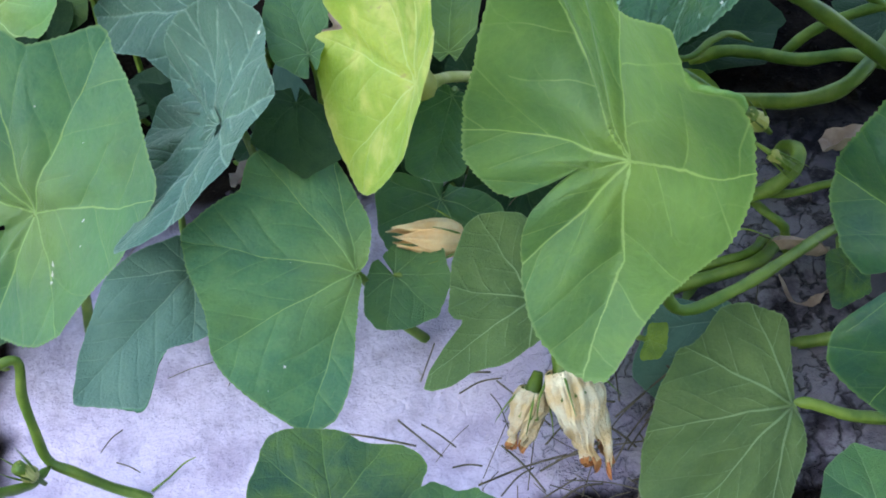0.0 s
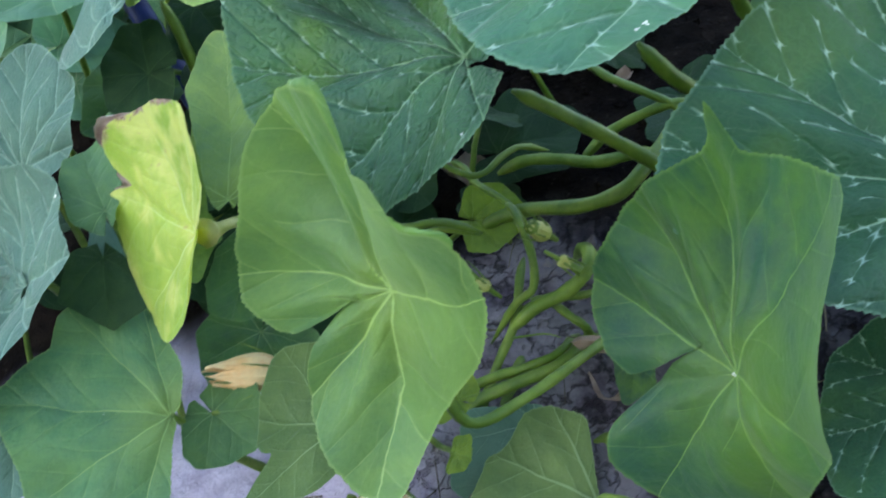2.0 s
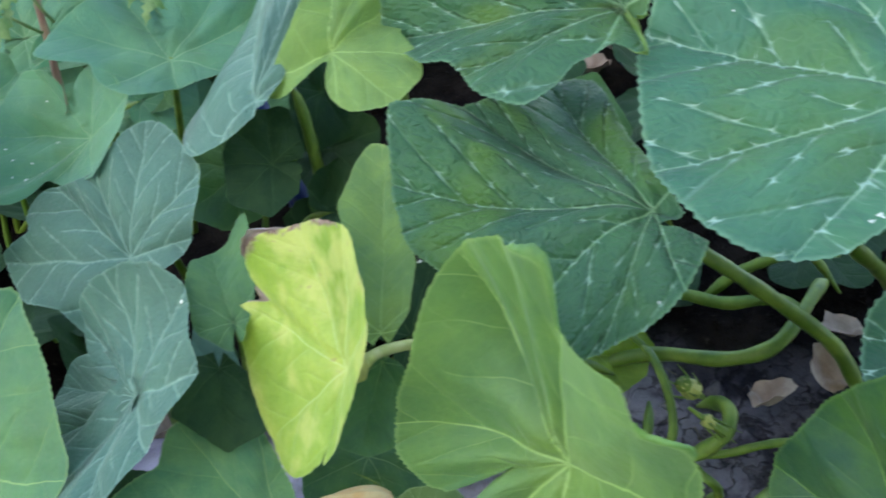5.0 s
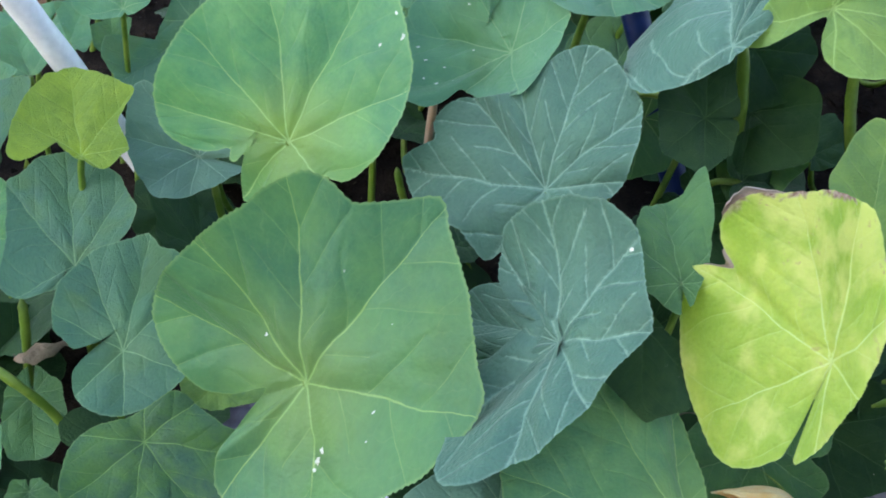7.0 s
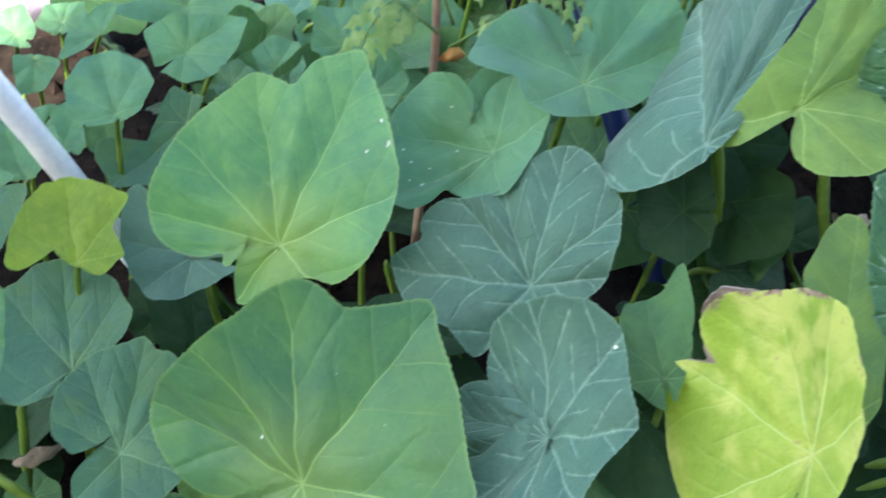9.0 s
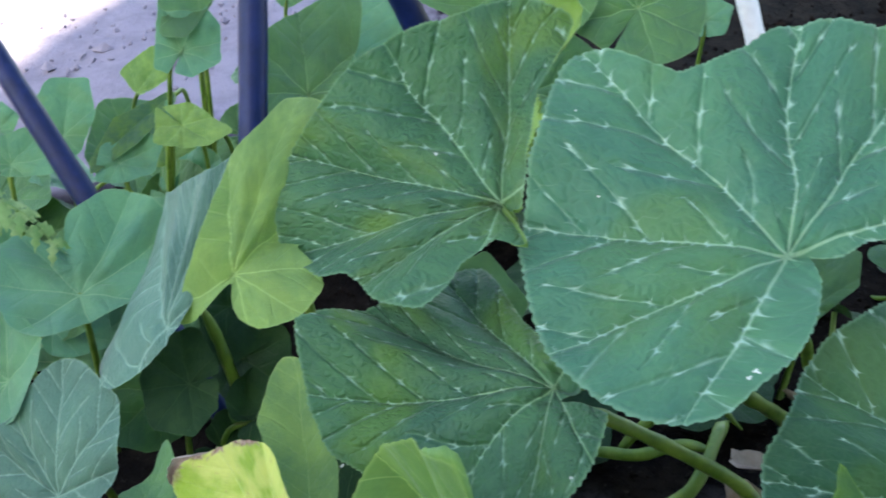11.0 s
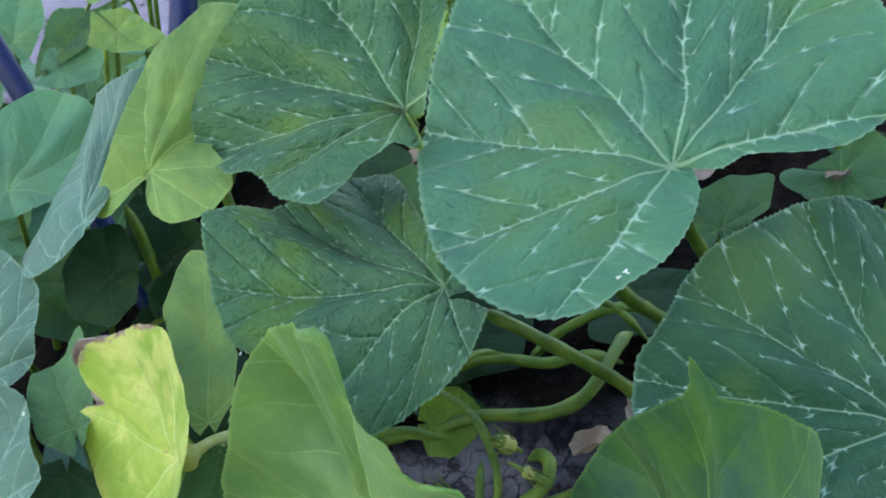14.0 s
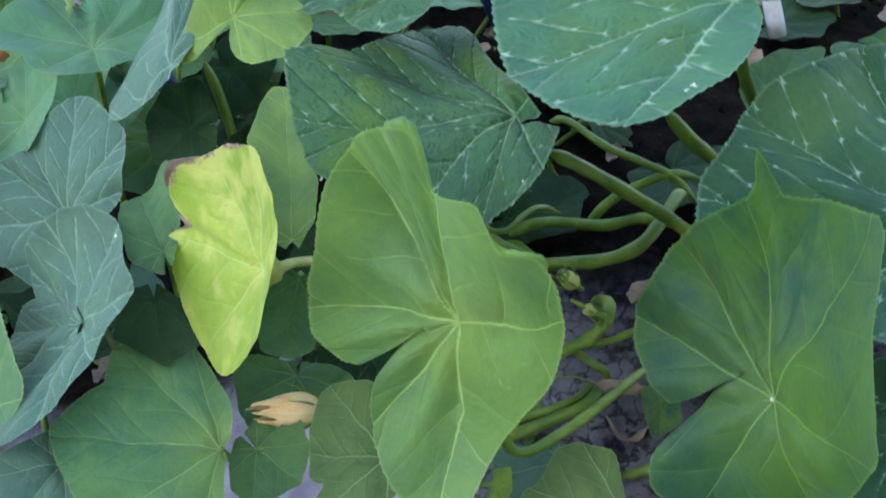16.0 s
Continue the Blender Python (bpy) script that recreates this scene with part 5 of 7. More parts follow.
leaf('mid2', (-0.122, 1.074, 0.281), (-11.2, -38.8, 109.7), 2.9, (-0.1, 1), (0, 0, 0, 0, 0, 0),
     (2.4, 2.4, 2.4, 2.5, 2.7, 2.8, 2.8, 2.8, 2.9, 3.1, 3.4, 4, 3.5, 3.1, 2.9, 2.7, 2.5, 2.4, 2.4, 2.4, 2.6, 2.8, 2.9, 2.8, 2.8, 2.9, 3.1, 3.4, 3.2, 3.1, 3.1, 3.2, 3.3, 3.2, 2.7, 2.5))
leaf('mid2', (-0.331, 0.926, 0.238), (6.2, -36.3, 96), 2.9, (-0.6, 0.3), (0, 0, 0, 0, 0, 0),
     (2.7, 2.7, 2.7, 2.8, 2.9, 3.3, 3.4, 3.1, 3, 2.9, 2.9, 3.1, 3.3, 2.9, 2.8, 2.7, 2.7, 2.8, 3, 2.9, 2.8, 2.8, 2.9, 3.1, 3.3, 3.1, 2.9, 2.9, 2.9, 3.1, 3.3, 3.3, 2.9, 2.7, 2.6, 2.6))
leaf('mid2', (-0.306, 0.87, 0.229), (-7.2, -34.5, 117.9), 3.2, (-0.5, -0.3), (0, 0, 0, 0, 0, 0),
     (3.8, 3.3, 3, 2.8, 2.7, 2.7, 2.8, 2.9, 2.8, 2.7, 2.8, 2.9, 3.2, 3.7, 4.4, 3.9, 3.7, 3.6, 3.6, 3.2, 2.9, 2.6, 2.5, 2.5, 2.5, 2.6, 2.9, 3.2, 3.2, 3.2, 3.4, 3.7, 3.8, 3.6, 3.5, 3.6))
leaf('dark', (-0.078, 0.756, 0.248), (14.2, -30.5, 75.8), 3.5, (0.2, -0.6), (0, 0, 0, 0, 0, 0),
     (4.4, 4.1, 4, 4, 3.6, 3.3, 3.1, 3, 3, 3, 2.9, 2.8, 2.9, 3.1, 3.3, 3.8, 4.1, 4, 4, 4.1, 4.4, 3.9, 3.6, 3.4, 3.4, 3.1, 2.9, 2.8, 2.7, 2.8, 3, 3.2, 3.3, 3.5, 3.8, 4.4))
leaf('dark', (0.617, 0.681, 0.253), (-24.3, -25.6, 96.3), 5, (-2.4, 1.2), (0, 0, 0, 0, 0, 0),
     (5.4, 5.9, 5.9, 6, 6.3, 5.6, 4.6, 4, 3.6, 3.4, 3.4, 3.6, 3.8, 4.4, 5.1, 6, 6.9, 6.3, 6, 5.7, 5, 4.6, 4.4, 4.4, 4.5, 4.7, 4.8, 4.6, 4.5, 4.6, 5, 5.5, 5.3, 5, 4.9, 5.1))
leaf('blue2', (-0.117, 0.65, 0.148), (-8.7, -31, 116.3), 2.5, (-1.5, -0.2), (0, 0, 0, 0, 0, 0),
     (2.5, 2, 1.6, 1.4, 1.3, 1.3, 1.3, 1.3, 1.3, 1.5, 2, 3.6, 4, 3.8, 3.1, 2.6, 2.3, 2.2, 2.1, 2.1, 2.1, 2.2, 2.3, 2.6, 2.7, 2.4, 2.3, 2.2, 2.3, 2.4, 2.6, 2.7, 2.9, 3.3, 3.8, 3.7))
leaf('mid', (-0.007, 0.59, 0.098), (-6.8, 28.9, -103.6), 3.8, (-1.6, 0.2), (0, 0, 0, 0, 0, 0),
     (3.2, 3.1, 3, 3, 3.1, 3.3, 3.6, 4.1, 4.3, 4.6, 5.1, 5, 4.4, 4, 3.5, 3.2, 2.9, 2.9, 2.8, 2.7, 2.8, 3.1, 3.5, 4.2, 4.4, 4.5, 4.6, 4.3, 4.1, 4.1, 4.2, 4.1, 4.2, 3.8, 3.5, 3.3))
leaf('light2', (0.258, 0.491, 0.14), (3.2, 29.5, -111.1), 1.7, (-0.7, -0.1), (0, 0, 0, 0, 0, 0),
     (2.3, 2, 1.8, 1.7, 1.7, 1.7, 1.8, 1.7, 1.5, 1.4, 1.4, 1.4, 1.5, 1.6, 1.8, 1.8, 1.8, 1.8, 1.9, 2.2, 2, 1.9, 1.9, 1.9, 1.8, 1.6, 1.4, 1.3, 1.3, 1.3, 1.3, 1.4, 1.5, 1.6, 1.9, 2.3))
leaf('lime', (0.137, 0.467, 0.104), (20.3, 16.2, -53.1), 1.1, (-0.3, -0.2), (0, 0, 0, 0, 0, 0),
     (0.9, 0.9, 0.9, 0.8, 0.8, 0.8, 0.8, 0.9, 0.9, 1.1, 1.3, 1.5, 1.4, 1.3, 1.3, 1.3, 1.2, 1, 0.8, 0.7, 0.7, 0.7, 0.7, 0.7, 0.7, 0.8, 0.9, 1.2, 1.5, 1.6, 1.4, 1.3, 1.2, 1.2, 1.1, 1))
leaf('lime', (0.137, 0.494, 0.13), (24, 3.5, -5.9), 1.6, (0.3, -0.1), (0, 0, 0, 0, 0, 0),
     (1.5, 1.7, 1.8, 1.8, 1.9, 2, 2, 1.8, 1.6, 1.6, 1.5, 1.5, 1.5, 1.3, 1.2, 1.2, 1.2, 1.2, 1.3, 1.5, 1.7, 2, 2, 2, 2.2, 2, 1.6, 1.4, 1.3, 1.3, 1.2, 1.3, 1.2, 1.2, 1.3, 1.4))
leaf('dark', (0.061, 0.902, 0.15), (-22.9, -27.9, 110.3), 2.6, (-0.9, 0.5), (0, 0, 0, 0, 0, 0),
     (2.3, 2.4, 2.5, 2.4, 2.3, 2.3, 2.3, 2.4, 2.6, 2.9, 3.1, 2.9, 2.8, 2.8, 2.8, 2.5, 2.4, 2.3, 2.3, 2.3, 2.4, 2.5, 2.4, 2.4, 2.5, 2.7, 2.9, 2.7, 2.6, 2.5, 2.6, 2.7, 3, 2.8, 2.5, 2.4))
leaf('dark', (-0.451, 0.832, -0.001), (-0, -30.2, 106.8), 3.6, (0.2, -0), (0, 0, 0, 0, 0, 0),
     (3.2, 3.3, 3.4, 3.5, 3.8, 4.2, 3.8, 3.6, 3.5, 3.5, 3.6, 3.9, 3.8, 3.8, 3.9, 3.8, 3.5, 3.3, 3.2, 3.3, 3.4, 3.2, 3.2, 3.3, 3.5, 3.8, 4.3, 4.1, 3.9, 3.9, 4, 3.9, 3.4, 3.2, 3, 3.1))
leaf('mid', (-0.491, 0.619, -0.029), (7, -23.7, 100), 2.9, (1.5, 0.3), (0, 0, 0, 0, 0, 0),
     (3.6, 4, 3.5, 3.1, 2.9, 2.8, 2.6, 2.3, 2.2, 2.1, 2.2, 2.2, 2.4, 2.7, 2.9, 3.1, 3.5, 3.5, 3.3, 3.3, 3.3, 3.3, 3, 2.8, 2.7, 2.7, 2.6, 2.4, 2.3, 2.3, 2.3, 2.4, 2.7, 3, 3.1, 3.2))
leaf('mid', (-0.471, 0.558, -0.05), (9.9, -19.7, 91.1), 2, (1, 0.4), (0, 0, 0, 0, 0, 0),
     (2.1, 2, 2, 2, 2.1, 2.3, 2.1, 1.9, 1.9, 1.9, 1.9, 1.9, 1.8, 1.8, 1.9, 2, 2.2, 2.2, 2, 1.9, 1.9, 1.9, 2, 2.2, 2.1, 2, 1.9, 1.9, 1.9, 2, 2.2, 2, 1.9, 1.8, 1.9, 1.9))
leaf('dark', (-0.098, 0.588, 0.179), (6.4, -28.9, 90.5), 3, (2.3, 0.2), (0, 0, 0, 0, 0, 0),
     (3.3, 3.4, 3.3, 3.4, 3.4, 3.3, 3, 2.9, 2.9, 2.9, 3.1, 3.3, 2.9, 2.7, 2.6, 2.6, 2.6, 2.8, 3, 3.4, 3.2, 3.2, 3.3, 3.5, 3.6, 3.2, 3, 2.9, 2.9, 2.8, 2.6, 2.5, 2.5, 2.5, 2.7, 2.9))
leaf('mid', (0.166, 0.845, 0.223), (-27.9, -17.7, 139.1), 4.4, (-8.8, -0.7), (0, 0, 0, 0, 0, 0),
     (4.2, 4.1, 4.2, 4.4, 4.8, 4.9, 4.6, 4.5, 4.5, 4.7, 4.8, 4.4, 4.2, 4.1, 4.2, 4.4, 4.7, 4.4, 4.3, 4.2, 4.4, 4.7, 4.8, 4.4, 4.2, 4.1, 4.2, 4.4, 4.7, 5.1, 4.6, 4.3, 4.2, 4.2, 4.3, 4.3))
leaf('mid', (-0.045, 1.117, 0.432), (13.3, -43.6, 77.3), 3.8, (0.3, -1), (0, 0, 0, 0, 0, 0),
     (5.8, 5, 4.5, 4, 3.2, 2.7, 2.4, 2.2, 2.2, 2.2, 2.2, 2.3, 2.6, 2.9, 3.5, 4.7, 6.4, 6.2, 6.1, 4.6, 3.7, 3.2, 3, 2.8, 2.6, 2.6, 2.6, 2.6, 2.6, 2.7, 3, 3.4, 4.1, 4.8, 5.2, 5.9))
leaf('mid', (0.062, 1.355, 0.358), (13.9, -42.9, 71.3), 3.1, (-2.6, 0), (0, 0, 0, 0, 0, 0),
     (4.3, 4.3, 3.6, 3.2, 3, 2.9, 2.8, 2.5, 2.4, 2.3, 2.3, 2.3, 2.4, 2.7, 3.1, 3.4, 3.6, 3.9, 4.3, 3.9, 3.6, 3.5, 3.4, 2.9, 2.6, 2.4, 2.3, 2.3, 2.3, 2.5, 2.7, 3, 3, 3.1, 3.4, 3.7))
leaf('mid2', (-0.066, 1.071, 0.308), (-10, -39.4, 113.1), 2.1, (-1.6, -1.1), (0, 0, 0, 0, 0, 0),
     (2.6, 3.3, 2.6, 2.1, 1.9, 1.7, 1.6, 1.6, 1.6, 1.7, 1.9, 2.1, 2.5, 2.2, 2, 2, 1.9, 2, 2.1, 2.3, 2.4, 2.3, 2.2, 2.2, 2.3, 2.4, 2, 1.8, 1.7, 1.6, 1.6, 1.6, 1.7, 1.8, 1.9, 2.2))
leaf('mid2', (0.515, 1.2, 0.332), (1, -43.6, 68.3), 2.9, (-0.9, -0), (0, 0, 0, 0, 0, 0),
     (2.9, 3.2, 3.4, 3.3, 3.3, 3.3, 2.9, 2.7, 2.5, 2.4, 2.4, 2.5, 2.7, 3, 3.1, 3, 3, 3.1, 2.9, 2.9, 2.9, 3, 3.2, 3.1, 2.9, 2.8, 2.7, 2.8, 2.9, 3.2, 2.9, 2.6, 2.5, 2.4, 2.5, 2.6))
leaf('flecked', (0.418, 0.424, 0.149), (-29.4, 12.6, 159), 6.1, (-2.9, -1.1), (0, 0, 0, 0, 0, 0),
     (5.6, 5.7, 5.8, 6.1, 6.6, 7, 6.6, 6.5, 6.6, 6.4, 6, 5.8, 5.8, 5.9, 5.9, 5.7, 5.6, 5.7, 6, 6.4, 6.2, 6.1, 6.2, 6.3, 6.9, 6.5, 6.1, 6.1, 6.3, 6.3, 6, 5.9, 6.1, 5.9, 5.6, 5.5))
leaf('dark', (0.064, 0.651, 0.075), (-8.9, -26.3, 85.2), 5, (0.9, 0.4), (0, 0, 0, 0, 0, 0),
     (5.2, 5.3, 5, 4.7, 4.5, 4.5, 4.6, 4.6, 4.5, 4.6, 4.8, 5.2, 5.6, 5.8, 6.2, 5.8, 5.3, 5, 4.8, 4.5, 4.4, 4.3, 4.4, 4.6, 5, 5, 4.9, 4.9, 5.1, 5.5, 5.3, 5.2, 5.4, 5.7, 5.3, 5.1))
leaf('dark', (-0.032, 0.82, 0.261), (-9.3, -36.7, 88.8), 3.6, (0.9, 0.7), (0, 0, 0, 0, 0, 0),
     (4, 4, 3.8, 3.4, 3.2, 3, 3, 3.1, 3, 3, 3, 3.2, 3.5, 4, 4.6, 4.5, 4.4, 4.3, 3.8, 3.5, 3.4, 3.3, 3.3, 3, 2.9, 2.9, 3, 3.2, 3.5, 3.7, 3.7, 3.7, 4, 4.4, 4.2, 4))
leaf('mid', (-0.017, 0.79, 0.201), (-13.4, -32.4, 95.2), 3.3, (0.7, 0.2), (0, 0, 0, 0, 0, 0),
     (3.7, 3.5, 3.3, 3.2, 3.1, 3.2, 3.1, 2.9, 2.8, 2.8, 2.9, 3.2, 3.4, 3.5, 3.7, 4, 3.9, 3.5, 3.3, 3.3, 3.2, 3, 2.9, 2.8, 2.9, 3.1, 3.4, 3.3, 3.2, 3.2, 3.3, 3.5, 3.6, 3.5, 3.4, 3.5))
leaf('ygreen', (-0.023, 0.597, 0.223), (-3.2, -30.7, 100.3), 2.1, (-1.3, -1.1), (0, 0, 0, 0, 0, 0),
     (3.1, 1.7, 1.2, 0.9, 0.8, 0.7, 0.6, 0.6, 0.6, 0.6, 0.6, 0.7, 0.8, 1, 1.3, 1.9, 4.5, 4.8, 3.1, 2.5, 2.3, 2.2, 2, 1.6, 1.3, 1, 0.9, 0.8, 0.8, 0.7, 0.7, 0.8, 1, 1.4, 2.3, 6.8), petiole=False)
leaf('mid', (-0.041, 1.071, 0.469), (4.3, 45.7, -77.2), 4, (0.3, 0.2), (0, 0, 0, 0, 0, 0),
     (4.6, 4.1, 3.8, 3.7, 3.3, 3.1, 3, 2.9, 3, 3.2, 3.5, 3.7, 4, 4.6, 5.3, 4.9, 4.8, 4.8, 5, 5.3, 4.2, 3.5, 3.1, 2.8, 2.6, 2.6, 2.6, 2.7, 2.9, 3.2, 3.8, 4.8, 5.7, 5.3, 5, 4.9))
leaf('mid2', (-0.053, 1.072, 0.397), (42.2, -10.9, 19.7), 3.6, (-0.9, -0.8), (0, 0, 0, 0, 0, 0),
     (3.4, 3.4, 3.4, 3.6, 4, 4, 3.8, 3.7, 3.8, 4.1, 4.3, 3.6, 3.2, 3, 2.8, 2.8, 2.8, 3, 3.2, 3.6, 4.2, 3.9, 3.8, 3.8, 3.9, 4, 3.7, 3.6, 3.6, 3.7, 3.7, 3.3, 3.1, 3.1, 3.1, 3.2))
leaf('ygreen', (-0.058, 0.961, 0.361), (39, 14.1, -7.9), 2.5, (-0.4, 0.2), (0, 0, 0, 0, 0, 0),
     (3.8, 3.3, 2.7, 2.4, 2.2, 2.1, 2.1, 2.1, 2.2, 2.2, 2.2, 2.2, 2.2, 2.3, 2.5, 2.8, 3, 2.8, 2.7, 2.6, 2.7, 2.9, 3.2, 2.8, 2.4, 2.1, 2, 1.9, 1.8, 1.9, 1.9, 2, 2.3, 2.5, 2.7, 3.1))
leaf('mid3', (-0.582, 0.772, 0.106), (2.2, -30.5, 111.4), 3.3, (-3.8, -0.7), (0, 0, 0, 0, 0, 0),
     (2.8, 2.7, 2.6, 2.7, 2.8, 3, 3.4, 3.5, 3.4, 3.3, 3.4, 3.6, 3.6, 3.5, 3.4, 3.5, 3.7, 3.8, 3.8, 3.9, 3.3, 2.9, 2.6, 2.5, 2.4, 2.4, 2.5, 2.7, 3, 3.5, 4.3, 4.9, 4.3, 3.7, 3.4, 3.1))
leaf('mid2', (-0.622, 0.836, 0.102), (30.2, -14.1, 50.4), 2.6, (-2.1, -1.1), (0, 0, 0, 0, 0, 0),
     (1.9, 1.8, 1.7, 1.7, 1.9, 2, 2.3, 2.8, 3, 3.3, 3.5, 3, 2.7, 2.5, 2.4, 2.4, 2.5, 2.6, 2.9, 3.1, 2.9, 2.6, 2.4, 2.2, 2.1, 2, 2.1, 2.2, 2.4, 2.7, 3, 3.6, 4.1, 3.2, 2.6, 2.2))
leaf('mid2', (-0.598, 0.887, 0.091), (-7.5, -32.7, 126.8), 2.3, (-2.3, -0.2), (0, 0, 0, 0, 0, 0),
     (2.6, 2.4, 2.4, 2.2, 2.1, 2, 2, 2, 2.2, 2.3, 2.2, 2.1, 2.2, 2.3, 2.5, 2.4, 2.3, 2.2, 2.2, 2.3, 2.5, 2.4, 2.4, 2.5, 2.4, 2.1, 2, 1.9, 1.9, 1.9, 2, 2, 2.1, 2.3, 2.6, 2.9))
leaf('mid2', (-0.651, 0.916, 0.094), (35.2, -1.3, 29), 2.2, (-1.7, 0.1), (0, 0, 0, 0, 0, 0),
     (3.6, 2.3, 1.9, 1.7, 1.5, 1.5, 1.4, 1.5, 1.5, 1.5, 1.6, 1.7, 1.8, 2.1, 2.7, 3.3, 3.1, 3, 3.1, 2.5, 2, 1.7, 1.5, 1.4, 1.3, 1.3, 1.5, 1.6, 2, 2.3, 2.3, 2.3, 2.3, 2.5, 2.7, 3.1))
leaf('mid2', (-0.685, 0.983, 0.089), (-13.3, -33.6, 138.7), 2.8, (-2.4, -0.1), (0, 0, 0, 0, 0, 0),
     (2.7, 2.7, 2.9, 3.2, 3.1, 2.9, 2.8, 2.8, 2.8, 3, 3.3, 3.4, 2.7, 2.3, 2.1, 2, 2.1, 2.3, 2.4, 2.8, 3.3, 3.7, 3.3, 3.1, 2.9, 2.7, 2.5, 2.5, 2.5, 2.6, 2.8, 2.8, 2.7, 2.6, 2.7, 2.7))
leaf('mid2', (-0.568, 0.932, 0.097), (3.9, -34.2, 103.9), 1.7, (-1.7, 0.4), (0, 0, 0, 0, 0, 0),
     (2.1, 2.3, 2.2, 2.2, 2.3, 2.4, 1.9, 1.6, 1.4, 1.2, 1.2, 1.1, 1.1, 1.2, 1.2, 1.4, 1.6, 1.7, 2, 2.4, 2.7, 2.4, 2.2, 1.9, 1.6, 1.4, 1.3, 1.2, 1.2, 1.2, 1.3, 1.4, 1.5, 1.5, 1.6, 1.8))
leaf('mid', (-0.549, 0.965, 0.071), (0.5, -34.1, 107.6), 1.8, (-1.9, -0.2), (0, 0, 0, 0, 0, 0),
     (1.8, 1.7, 1.6, 1.5, 1.5, 1.6, 1.7, 1.9, 1.7, 1.7, 1.7, 1.7, 1.8, 1.9, 1.9, 1.9, 2, 2.1, 1.9, 1.7, 1.6, 1.6, 1.5, 1.6, 1.7, 1.6, 1.6, 1.6, 1.6, 1.8, 2, 2.3, 2, 1.9, 1.8, 1.8))
leaf('dark', (-0.193, 0.632, -0.01), (-4.8, -21.7, 100.2), 4.2, (-1.6, 0.5), (0, 0, 0, 0, 0, 0),
     (4.3, 4, 3.8, 3.8, 3.9, 4, 3.9, 3.8, 3.9, 4.1, 4.4, 4.9, 4.7, 4.7, 4.9, 4.6, 4.1, 3.9, 3.7, 3.8, 3.9, 4.1, 3.9, 3.8, 3.9, 4.1, 4.5, 4.3, 4.2, 4.3, 4.6, 4.9, 4.6, 4.4, 4.3, 4.4))


leaf('blue2', (0.176, 0.490, 0.064), (-8, 24, -128), 4.6, (-3.2, 0.2), (0, 0, 0.2, 0.15, -0.05, 10),
     (4.6, 4.9, 5.2, 4.8, 4.5, 4.7, 5.1, 4.8, 4.3, 4, 3.9, 4, 4.2, 4.4, 4.6, 4.4, 4.1, 3.9, 3.6, 3.8, 4.1, 4.5, 4.4, 4.1, 4, 4.2, 4.6, 4.9, 4.6, 4.4), ripple=0.05, petiole=False)


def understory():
    """Small leaves low among the stalks, well below the canopy; the dark ones carry the gaps' shade in their colour."""
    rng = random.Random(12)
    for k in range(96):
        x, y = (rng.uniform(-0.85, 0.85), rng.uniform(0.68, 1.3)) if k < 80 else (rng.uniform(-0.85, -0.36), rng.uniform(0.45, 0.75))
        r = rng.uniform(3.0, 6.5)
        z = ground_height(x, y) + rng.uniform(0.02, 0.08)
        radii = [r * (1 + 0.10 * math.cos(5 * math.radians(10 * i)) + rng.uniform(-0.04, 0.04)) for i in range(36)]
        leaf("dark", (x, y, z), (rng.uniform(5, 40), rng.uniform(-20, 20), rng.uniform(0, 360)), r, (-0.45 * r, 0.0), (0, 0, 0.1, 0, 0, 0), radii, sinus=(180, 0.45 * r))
    # extra dark leaves before the stake's foot, standing in for the shadow on it
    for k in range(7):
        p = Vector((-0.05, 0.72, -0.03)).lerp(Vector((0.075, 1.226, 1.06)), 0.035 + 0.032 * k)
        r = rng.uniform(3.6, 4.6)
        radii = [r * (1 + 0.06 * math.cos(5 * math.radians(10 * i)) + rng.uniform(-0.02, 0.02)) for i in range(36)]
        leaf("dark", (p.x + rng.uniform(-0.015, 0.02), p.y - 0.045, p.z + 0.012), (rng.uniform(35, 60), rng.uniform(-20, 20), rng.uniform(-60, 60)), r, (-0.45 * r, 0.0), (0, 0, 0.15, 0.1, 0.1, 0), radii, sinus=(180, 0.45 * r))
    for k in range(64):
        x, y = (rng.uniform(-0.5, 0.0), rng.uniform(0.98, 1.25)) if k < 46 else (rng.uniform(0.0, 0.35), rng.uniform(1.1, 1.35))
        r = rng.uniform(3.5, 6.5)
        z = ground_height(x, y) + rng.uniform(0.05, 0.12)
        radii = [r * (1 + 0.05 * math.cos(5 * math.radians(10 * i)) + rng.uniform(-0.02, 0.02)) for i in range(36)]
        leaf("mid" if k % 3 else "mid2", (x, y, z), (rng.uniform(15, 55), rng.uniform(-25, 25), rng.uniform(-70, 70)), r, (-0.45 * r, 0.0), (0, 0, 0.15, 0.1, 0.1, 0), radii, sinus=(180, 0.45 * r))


understory()


